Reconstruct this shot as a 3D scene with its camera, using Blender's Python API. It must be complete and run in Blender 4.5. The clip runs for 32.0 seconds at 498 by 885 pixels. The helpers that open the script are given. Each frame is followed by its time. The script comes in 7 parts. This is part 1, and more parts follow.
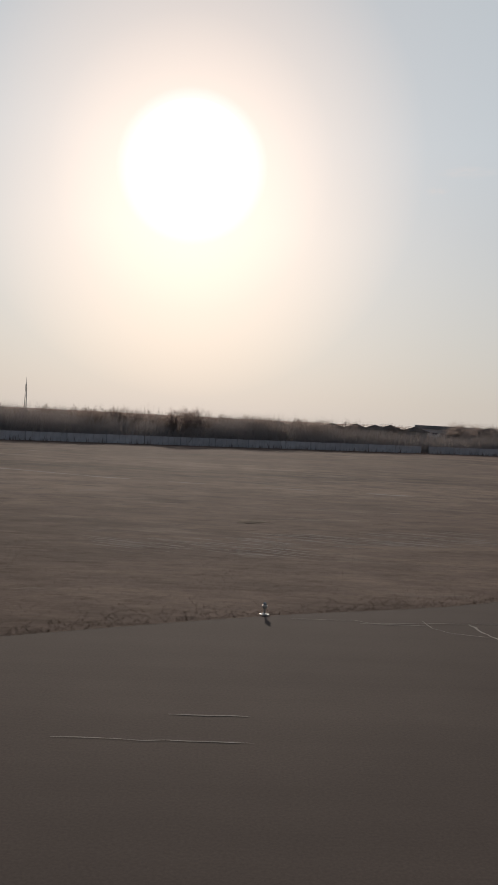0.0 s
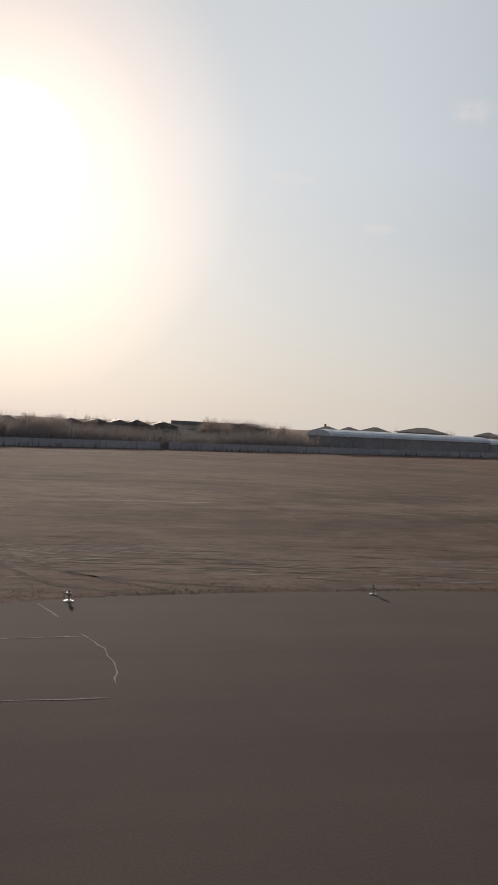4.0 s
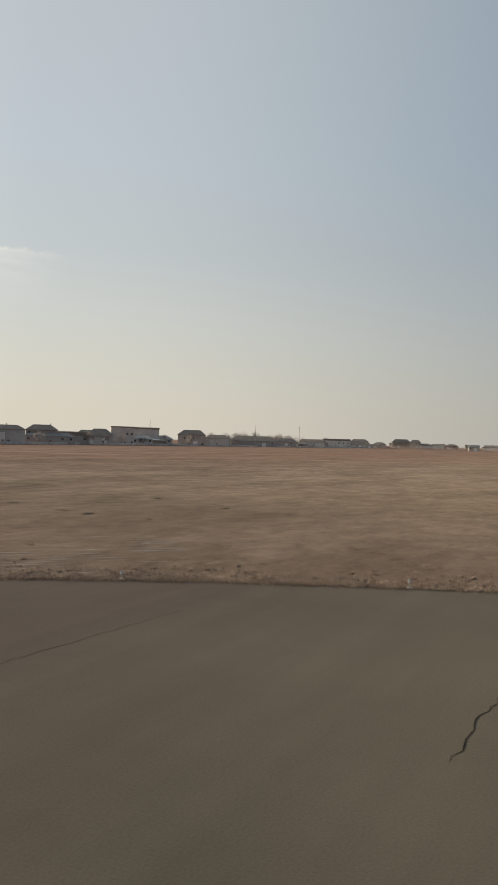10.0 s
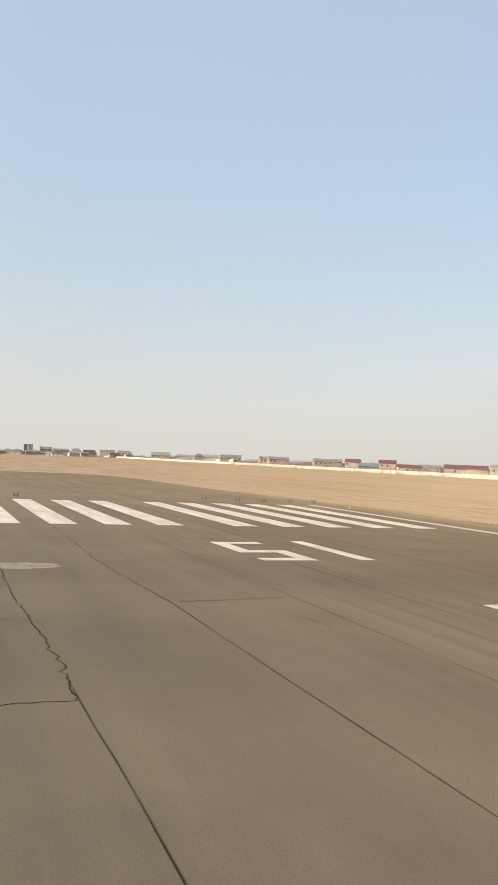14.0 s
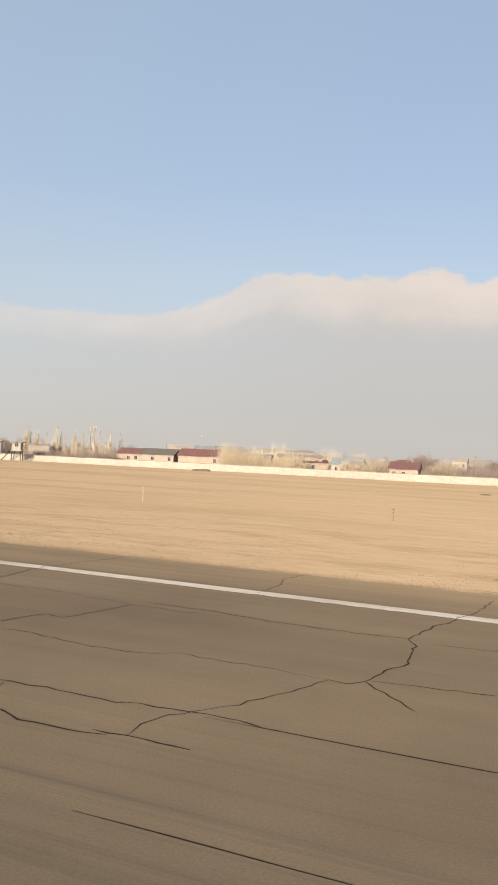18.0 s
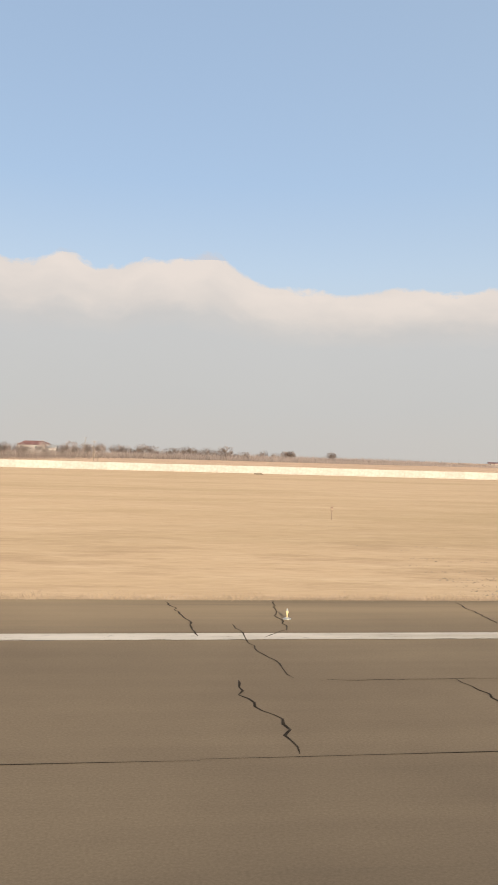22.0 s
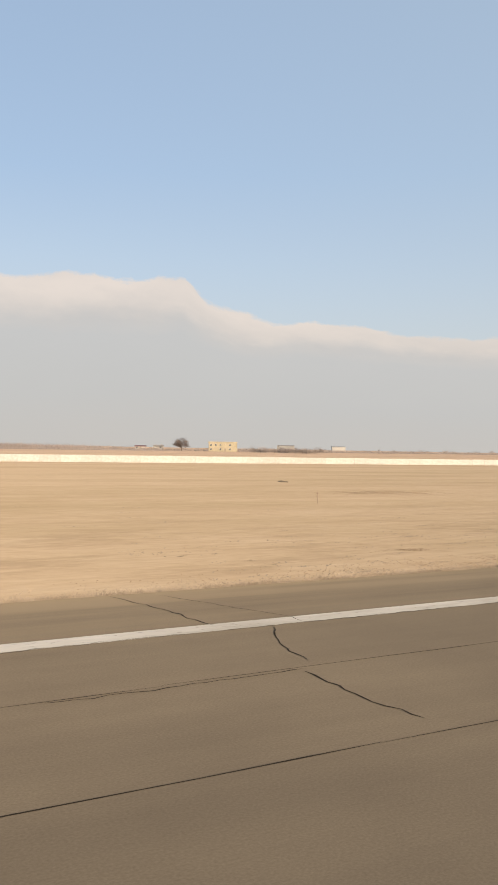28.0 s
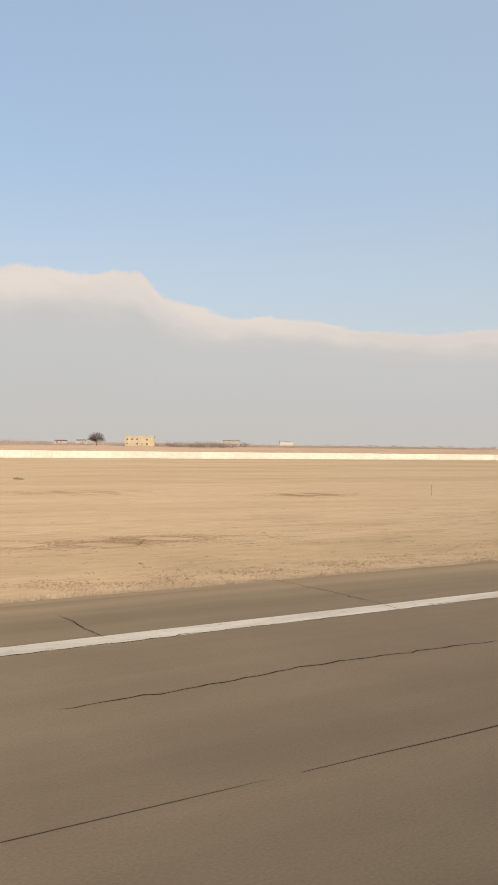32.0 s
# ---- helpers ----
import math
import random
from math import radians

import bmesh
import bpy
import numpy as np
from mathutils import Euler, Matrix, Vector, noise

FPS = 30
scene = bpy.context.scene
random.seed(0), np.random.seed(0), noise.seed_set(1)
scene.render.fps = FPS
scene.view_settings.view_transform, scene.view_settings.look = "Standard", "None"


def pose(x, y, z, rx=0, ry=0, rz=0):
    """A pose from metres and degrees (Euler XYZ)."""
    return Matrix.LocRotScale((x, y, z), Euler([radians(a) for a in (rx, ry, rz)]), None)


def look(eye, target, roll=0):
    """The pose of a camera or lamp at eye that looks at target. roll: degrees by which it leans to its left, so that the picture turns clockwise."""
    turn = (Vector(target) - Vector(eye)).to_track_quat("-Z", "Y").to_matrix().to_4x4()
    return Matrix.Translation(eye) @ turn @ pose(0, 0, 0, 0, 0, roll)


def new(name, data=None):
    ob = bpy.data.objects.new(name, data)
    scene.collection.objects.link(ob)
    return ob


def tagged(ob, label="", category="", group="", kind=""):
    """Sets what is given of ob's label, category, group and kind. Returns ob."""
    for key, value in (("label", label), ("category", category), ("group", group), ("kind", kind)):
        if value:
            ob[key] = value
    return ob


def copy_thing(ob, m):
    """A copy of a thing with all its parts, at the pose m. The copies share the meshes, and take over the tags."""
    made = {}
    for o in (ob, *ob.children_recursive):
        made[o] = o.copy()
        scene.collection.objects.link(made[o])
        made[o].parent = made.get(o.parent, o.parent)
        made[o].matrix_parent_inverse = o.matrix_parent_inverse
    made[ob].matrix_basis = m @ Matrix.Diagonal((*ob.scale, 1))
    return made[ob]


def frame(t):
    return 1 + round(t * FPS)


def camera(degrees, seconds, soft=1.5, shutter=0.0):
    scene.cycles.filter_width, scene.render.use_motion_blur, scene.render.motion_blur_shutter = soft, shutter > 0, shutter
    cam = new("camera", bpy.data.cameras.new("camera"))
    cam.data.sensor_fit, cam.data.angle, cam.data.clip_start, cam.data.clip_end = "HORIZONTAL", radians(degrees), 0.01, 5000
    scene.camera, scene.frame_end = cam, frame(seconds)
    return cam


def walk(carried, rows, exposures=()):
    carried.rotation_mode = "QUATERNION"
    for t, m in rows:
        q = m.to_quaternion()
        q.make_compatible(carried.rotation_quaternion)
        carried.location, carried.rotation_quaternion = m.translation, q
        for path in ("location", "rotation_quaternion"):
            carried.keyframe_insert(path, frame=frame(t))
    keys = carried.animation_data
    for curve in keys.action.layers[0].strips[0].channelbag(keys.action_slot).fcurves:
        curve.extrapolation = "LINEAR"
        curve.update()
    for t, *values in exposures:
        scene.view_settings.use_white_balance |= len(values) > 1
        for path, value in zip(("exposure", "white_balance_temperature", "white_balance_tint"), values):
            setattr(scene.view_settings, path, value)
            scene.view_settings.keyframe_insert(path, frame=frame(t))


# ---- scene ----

# the camera and its way: seconds, place, pitch, roll, yaw
cam = camera(31.88, 32.0, soft=1.6, shutter=0.1)
ROWS = [
    (0, 100.650, -39.593, 4.638, -1.578, 2.991, 177.004),
    (0.5, 98.588, -40.733, 4.638, -1.564, 2.985, 176.926),
    (1, 96.544, -41.838, 4.638, -1.552, 2.930, 176.845),
    (1.5, 94.455, -42.834, 4.638, -1.520, 3.006, 176.495),
    (2, 92.357, -43.726, 4.638, -1.474, 3.094, 175.138),
    (2.5, 90.231, -44.502, 4.638, -1.372, 3.072, 173.180),
    (3, 88.086, -45.208, 4.638, -1.310, 3.068, 171.053),
    (3.5, 85.905, -45.754, 4.638, -1.192, 3.157, 168.506),
    (4, 83.702, -46.093, 4.638, -1.053, 2.851, 165.705),
    (4.5, 81.490, -46.223, 4.638, -0.933, 2.596, 162.703),
    (5, 79.280, -46.143, 4.638, -0.829, 2.387, 159.507),
    (5.5, 77.086, -45.854, 4.638, -0.741, 2.220, 156.082),
    (6, 74.918, -45.358, 4.638, -0.619, 2.100, 152.322),
    (6.5, 72.787, -44.656, 4.638, -0.555, 2.010, 147.953),
    (7, 70.706, -43.752, 4.638, -0.486, 1.955, 143.255),
    (7.5, 68.686, -42.652, 4.638, -0.337, 1.840, 138.603),
    (8, 66.736, -41.363, 4.638, -0.281, 1.746, 134.062),
    (8.5, 64.864, -39.887, 4.638, -0.236, 1.682, 129.315),
    (9, 63.073, -38.289, 4.638, -0.185, 1.623, 124.633),
    (9.5, 61.466, -36.554, 4.638, -0.158, 1.623, 119.742),
    (10, 59.992, -34.673, 4.638, -0.113, 1.631, 115.040),
    (10.5, 58.760, -32.711, 4.638, -0.035, 1.794, 110.580),
    (11, 57.779, -30.682, 4.638, 0.065, 1.988, 106.243),
    (11.5, 57.057, -28.601, 4.638, 0.167, 2.217, 101.754),
    (12, 56.600, -26.486, 4.638, 0.271, 2.485, 96.744),
    (12.5, 56.412, -24.354, 4.638, 0.797, 2.257, 90.727),
    (13, 56.433, -22.208, 4.638, 1.250, 2.007, 82.961),
    (13.5, 56.836, -20.184, 4.638, 1.250, 2.269, 76.170),
    (14, 57.370, -18.251, 4.638, 1.148, 2.348, 70.014),
    (14.5, 58.030, -16.411, 4.638, 1.066, 2.468, 64.280),
    (15, 58.812, -14.666, 4.638, 1.004, 2.632, 58.799),
    (15.5, 59.710, -13.014, 4.638, 0.959, 2.842, 53.417),
    (16, 60.720, -11.457, 4.638, 1.084, 2.628, 47.967),
    (16.5, 61.921, -10.055, 4.638, 1.064, 2.453, 42.235),
    (17, 63.267, -8.792, 4.638, 0.930, 2.367, 36.617),
    (17.5, 64.692, -7.615, 4.638, 0.937, 2.672, 31.045),
    (18, 66.188, -6.540, 4.638, 1.001, 2.625, 25.559),
    (18.5, 67.787, -5.579, 4.638, 1.076, 2.506, 20.350),
    (19, 69.483, -4.744, 4.638, 1.136, 1.992, 15.320),
    (19.5, 71.213, -3.987, 4.638, 1.190, 1.648, 10.912),
    (20, 72.991, -3.402, 4.638, 1.222, 1.635, 6.822),
    (20.5, 74.829, -2.887, 4.638, 1.145, 1.577, 2.020),
    (21, 76.703, -2.353, 4.638, 1.123, 1.666, -2.524),
    (21.5, 78.554, -1.861, 4.638, 1.054, 1.714, -6.232),
    (22, 80.398, -1.425, 4.638, 0.928, 1.698, -9.100),
    (22.5, 82.252, -1.069, 4.638, 0.816, 1.648, -11.649),
    (23, 84.106, -0.759, 4.638, 0.836, 1.714, -14.131),
    (23.5, 85.938, -0.460, 4.638, 0.848, 1.655, -16.250),
    (24, 87.760, -0.155, 4.638, 0.859, 1.678, -18.310),
    (24.5, 89.586, 0.159, 4.638, 0.887, 1.621, -20.315),
    (25, 91.439, 0.459, 4.638, 0.860, 1.645, -22.315),
    (25.5, 93.347, 0.730, 4.638, 0.825, 1.607, -24.221),
    (26, 95.377, 0.910, 4.638, 0.720, 1.515, -25.828),
    (26.5, 97.560, 1.009, 4.638, 0.628, 1.450, -27.146),
    (27, 99.927, 1.038, 4.638, 0.547, 1.411, -28.257),
    (27.5, 102.513, 1.011, 4.638, 0.475, 1.397, -29.245),
    (28, 105.350, 0.942, 4.638, 0.402, 1.017, -30.119),
    (28.5, 108.438, 0.929, 4.638, 0.376, 1.386, -30.677),
    (29, 111.914, 0.971, 4.638, 0.343, 1.414, -31.186),
    (29.5, 115.816, 1.141, 4.638, 0.316, 1.465, -31.766),
    (30, 120.044, 1.405, 4.638, 0.277, 1.057, -32.059),
    (30.5, 124.477, 1.629, 4.638, 0.282, 1.424, -32.235),
    (31, 129.177, 1.704, 4.638, 0.285, 1.177, -32.363),
    (31.5, 133.759, 1.849, 4.638, 0.299, 1.017, -32.459),
    (32, 138.368, 1.867, 4.638, 0.120, 0.888, -32.670),
]
EXPOSURES = [(0.0, -0.85, 6400, 15), (3.0, -0.78, 6500, 16), (6.0, -0.25, 6600, 14), (9.0, 0.04, 6900, 11), (10.0, 0.12, 6950, 10), (11.0, 0.42, 7000, 10), (12.0, 0.8, 7000, 10), (13.0, 1.05, 7000, 10), (16.0, 1.04, 7000, 12), (17.0, 0.88, 7000, 12), (18.0, 0.84, 7000, 12), (21.0, 0.86, 6850, 11), (32.0, 0.82, 6850, 11)]


def camera_pose(x, y, z, pitch, roll, yaw):
    return pose(x, y, z, 0, 0, yaw) @ pose(0, 0, 0, 90 + pitch) @ pose(0, 0, 0, 0, 0, roll)


walk(cam, [(t, camera_pose(*row)) for t, *row in ROWS], EXPOSURES)

# ---- daylight: a low sun over the far edge of the field, and a hazy sky ----
SUN_EL, SUN_YAW = 15.7, -178.2
SUN_DIR = Vector((-math.sin(radians(SUN_YAW)) * math.cos(radians(SUN_EL)), math.cos(radians(SUN_YAW)) * math.cos(radians(SUN_EL)), math.sin(radians(SUN_EL))))
world = bpy.data.worlds.new("world")
scene.world = world
world.use_nodes = True
wn = world.node_tree.nodes
wn.clear()
sky = wn.new("ShaderNodeTexSky")
sky.sky_type, sky.sun_disc = "NISHITA", False
sky.sun_elevation, sky.sun_rotation = radians(SUN_EL), radians(-SUN_YAW)
sky.altitude, sky.air_density, sky.dust_density, sky.ozone_density = 0, 1.0, 0.9, 2.0
bg = wn.new("ShaderNodeBackground")
bg.inputs["Strength"].default_value = 0.095
wo = wn.new("ShaderNodeOutputWorld")
tone = wn.new("ShaderNodeHueSaturation")
tone.inputs["Saturation"].default_value = 0.82
world.node_tree.links.new(sky.outputs[0], tone.inputs["Color"])
world.node_tree.links.new(tone.outputs[0], bg.inputs[0])
world.node_tree.links.new(bg.outputs[0], wo.inputs[0])
sun = new("sun", bpy.data.lights.new("sun", "SUN"))
sun.data.energy, sun.data.angle, sun.data.color = 5.0, radians(0.53), (1.0, 0.88, 0.72)
sun.matrix_world = look(SUN_DIR * 500, (0, 0, 0))


# ---- materials ----
def material(name, rough=0.9, metal=0.0):
    m = bpy.data.materials.new(name)
    m.use_nodes = True
    b = m.node_tree.nodes["Principled BSDF"]
    b.inputs["Roughness"].default_value, b.inputs["Metallic"].default_value = rough, metal
    b.inputs["Specular IOR Level"].default_value = 0.3
    return m, m.node_tree.nodes, m.node_tree.links, b


def noise_node(n, l, scale, detail=4.0, rough=0.55, stretch=None, coords="Object"):
    tc, mp, nz = n.new("ShaderNodeTexCoord"), n.new("ShaderNodeMapping"), n.new("ShaderNodeTexNoise")
    l.new(tc.outputs[coords], mp.inputs["Vector"])
    l.new(mp.outputs[0], nz.inputs["Vector"])
    if stretch:
        mp.inputs["Scale"].default_value = stretch
    nz.inputs["Scale"].default_value, nz.inputs["Detail"].default_value, nz.inputs["Roughness"].default_value = scale, detail, rough
    return nz


def ramp(n, l, source, stops):
    r = n.new("ShaderNodeValToRGB")
    e = r.color_ramp.elements
    while len(e) < len(stops):
        e.new(0.5)
    for k, (p, col) in enumerate(stops):
        e[k].position, e[k].color = p, (*col, 1)
    l.new(source, r.inputs[0])
    return r


def blend(n, l, fac, a, b, kind="MIX"):
    x = n.new("ShaderNodeMix")
    x.data_type, x.blend_type = "RGBA", kind
    for sock, v in ((x.inputs[0], fac), (x.inputs[6], a), (x.inputs[7], b)):
        if isinstance(v, (int, float)):
            sock.default_value = v
        elif isinstance(v, tuple):
            sock.default_value = (*v, 1)
        else:
            l.new(v, sock)
    return x.outputs[2]


def bump(n, l, b, height, strength=0.3, distance=0.02):
    bp = n.new("ShaderNodeBump")
    bp.inputs["Strength"].default_value, bp.inputs["Distance"].default_value = strength, distance
    l.new(height, bp.inputs["Height"])
    l.new(bp.outputs[0], b.inputs["Normal"])


def two_tone(name, dark, light, scale=3.0, rough=0.9, metal=0.0, big=0.15, rel=0.25, spread=0.25, coords="Object"):
    """A plain surface with grain and larger stains."""
    m, n, l, b = material(name, rough, metal)
    fine, wide = noise_node(n, l, scale, 5, coords=coords), noise_node(n, l, scale * big, 3, coords=coords)
    c1 = ramp(n, l, fine.outputs[0], [(0.3, dark), (0.7, light)])
    c2 = ramp(n, l, wide.outputs[0], [(0.3, tuple(1 - spread for _ in range(3))), (0.7, (1, 1, 1))])
    l.new(blend(n, l, 1.0, c1.outputs[0], c2.outputs[0], "MULTIPLY"), b.inputs["Base Color"])
    bump(n, l, b, fine.outputs[0], rel)
    return m


def varied(name, dark, light, rough=0.9, scale=2.0):
    """As two_tone, with each piece in its own tone."""
    m, n, l, b = material(name, rough)
    oi, fine = n.new("ShaderNodeObjectInfo"), noise_node(n, l, scale, 4)
    c1 = ramp(n, l, oi.outputs["Random"], [(0.0, dark), (1.0, light)])
    c2 = ramp(n, l, fine.outputs[0], [(0.3, (0.75, 0.75, 0.75)), (0.7, (1, 1, 1))])
    l.new(blend(n, l, 1.0, c1.outputs[0], c2.outputs[0], "MULTIPLY"), b.inputs["Base Color"])
    bump(n, l, b, fine.outputs[0], 0.2)
    return m


def field_material():
    """Dry winter grass: pale straw across the runway, browner and thinner on bare earth beside the turning bay, in long mown streaks."""
    m, n, l, b = material("dry_grass", 1.0)
    b.inputs["Specular IOR Level"].default_value = 0.05
    b.inputs["Diffuse Roughness"].default_value = 0.35
    streak = noise_node(n, l, 0.24, 7, 0.70, (0.42, 1.0, 1))
    mottle = noise_node(n, l, 0.45, 8, 0.74, (0.62, 1.0, 1))
    uneven = blend(n, l, 0.5, mottle.outputs[0], noise_node(n, l, 0.085, 7, 0.68, (0.5, 1.0, 1)).outputs[0])
    band = noise_node(n, l, 0.04, 5, 0.6, (0.3, 1.2, 1))
    scrape = noise_node(n, l, 0.3, 6, 0.72, (0.4, 1.0, 1))
    patch = noise_node(n, l, 0.012, 5, 0.6, (0.5, 1.3, 1))
    fine = noise_node(n, l, 2.0, 5, 0.65, (0.35, 1.0, 1))
    clump = noise_node(n, l, 1.1, 5, 0.7, (0.45, 1.0, 1))
    straw = ramp(n, l, streak.outputs[0], [(0.32, (0.304, 0.220, 0.142)), (0.5, (0.322, 0.235, 0.154)), (0.68, (0.342, 0.255, 0.172))])
    thin = ramp(n, l, streak.outputs[0], [(0.35, (0.258, 0.187, 0.115)), (0.65, (0.299, 0.221, 0.141))])
    where = ramp(n, l, band.outputs[0], [(0.46, (0, 0, 0)), (0.62, (1, 1, 1))])
    pale = blend(n, l, where.outputs[0], straw.outputs[0], thin.outputs[0])
    brown = ramp(n, l, uneven, [(0.38, (0.085, 0.059, 0.043)), (0.5, (0.201, 0.138, 0.101)), (0.60, (0.325, 0.233, 0.172))])
    area = ramp(n, l, patch.outputs[0], [(0.42, (0, 0, 0)), (0.62, (0.7, 0.7, 0.7))])
    rust = blend(n, l, area.outputs[0], brown.outputs[0], (0.210, 0.142, 0.107))
    # redder earth out towards the village fence
    slant, away = n.new("ShaderNodeVectorMath"), n.new("ShaderNodeMapRange")
    slant.operation = "DOT_PRODUCT"
    where_to = n.new("ShaderNodeTexCoord")
    l.new(where_to.outputs["Object"], slant.inputs[0])
    slant.inputs[1].default_value = (-0.5, -1.0, 0.0)
    l.new(slant.outputs["Value"], away.inputs["Value"])
    away.inputs["From Min"].default_value, away.inputs["From Max"].default_value = 130, 210
    away.inputs["To Max"].default_value = 0.85
    rust = blend(n, l, away.outputs[0], rust, ramp(n, l, uneven, [(0.40, (0.17, 0.092, 0.064)), (0.59, (0.36, 0.215, 0.155))]).outputs[0])
    bare = ramp(n, l, scrape.outputs[0], [(0.57, (0, 0, 0)), (0.68, (0.5, 0.5, 0.5))])
    dark = ramp(n, l, clump.outputs[0], [(0.30, (0.62, 0.585, 0.55)), (0.47, (1, 1, 1))])
    rust = blend(n, l, 1.0, rust, dark.outputs[0], "MULTIPLY")
    dull = blend(n, l, bare.outputs[0], rust, (0.38, 0.305, 0.25))
    tc, sep, span = n.new("ShaderNodeTexCoord"), n.new("ShaderNodeSeparateXYZ"), n.new("ShaderNodeMapRange")
    l.new(tc.outputs["Object"], sep.inputs[0])
    shift, across = n.new("ShaderNodeMapRange"), n.new("ShaderNodeMath")
    l.new(sep.outputs[0], shift.inputs["Value"])
    shift.inputs["From Min"].default_value, shift.inputs["From Max"].default_value = -50, -300
    shift.inputs["To Max"].default_value = -75
    l.new(sep.outputs[1], across.inputs[0])
    l.new(shift.outputs[0], across.inputs[1])
    l.new(across.outputs[0], span.inputs["Value"])
    span.inputs["From Min"].default_value, span.inputs["From Max"].default_value = -30, 30
    west = n.new("ShaderNodeMapRange")
    l.new(sep.outputs[0], west.inputs["Value"])
    west.inputs["From Min"].default_value, west.inputs["From Max"].default_value = 50, -5
    west.inputs["To Max"].default_value = 0.85
    # backscatter painted in: tan turns lighter where views turn off the sun
    backscatter = n.new("ShaderNodeMapRange")
    l.new(sep.outputs[0], backscatter.inputs["Value"])
    backscatter.inputs["From Min"].default_value, backscatter.inputs["From Max"].default_value = 24, -40
    tan = ramp(n, l, uneven, [(0.39, (0.160, 0.117, 0.079)), (0.61, (0.315, 0.232, 0.158))])
    # the same tan, lightened to carry that painted backscatter
    dry = ramp(n, l, uneven, [(0.39, (0.245, 0.172, 0.118)), (0.61, (0.445, 0.320, 0.225))])
    tan = blend(n, l, backscatter.outputs[0], tan.outputs[0], dry.outputs[0])
    inner = n.new("ShaderNodeMapRange")
    l.new(sep.outputs[1], inner.inputs["Value"])
    inner.inputs["From Min"].default_value, inner.inputs["From Max"].default_value = -130, -45
    inner.inputs["To Min"].default_value = 0.25
    drier = blend(n, l, 1.0, west.outputs[0], inner.outputs[0], "MULTIPLY")
    base = blend(n, l, span.outputs[0], blend(n, l, drier, dull, tan), pale)
    # bare trampled earth in patches near the far verge
    verge = n.new("ShaderNodeMapRange")
    l.new(sep.outputs[1], verge.inputs["Value"])
    verge.inputs["From Min"].default_value, verge.inputs["From Max"].default_value = 62, 27
    near = blend(n, l, 1.0, ramp(n, l, verge.outputs[0], [(0.0, (0, 0, 0)), (0.5, (0.55, 0.55, 0.55)), (0.93, (0.55, 0.55, 0.55)), (0.97, (0, 0, 0))]).outputs[0], ramp(n, l, scrape.outputs[0], [(0.49, (0, 0, 0)), (0.62, (1, 1, 1))]).outputs[0], "MULTIPLY")
    base = blend(n, l, near, base, (0.215, 0.150, 0.095))
    # pinkish fallow land beyond the boundary wall
    fallow = n.new("ShaderNodeMapRange")
    l.new(sep.outputs[1], fallow.inputs["Value"])
    fallow.inputs["From Min"].default_value, fallow.inputs["From Max"].default_value = 242, 300
    fallow.inputs["To Max"].default_value = 0.6
    base = blend(n, l, fallow.outputs[0], base, ramp(n, l, uneven, [(0.38, (0.25, 0.17, 0.125)), (0.62, (0.40, 0.285, 0.215))]).outputs[0])
    grain = ramp(n, l, fine.outputs[0], [(0.25, (0.86, 0.85, 0.83)), (0.6, (1, 1, 1))])
    base = blend(n, l, 1.0, base, grain.outputs[0], "MULTIPLY")
    l.new(base, b.inputs["Base Color"])
    bump(n, l, b, fine.outputs[0], 0.5, 0.06)
    return m


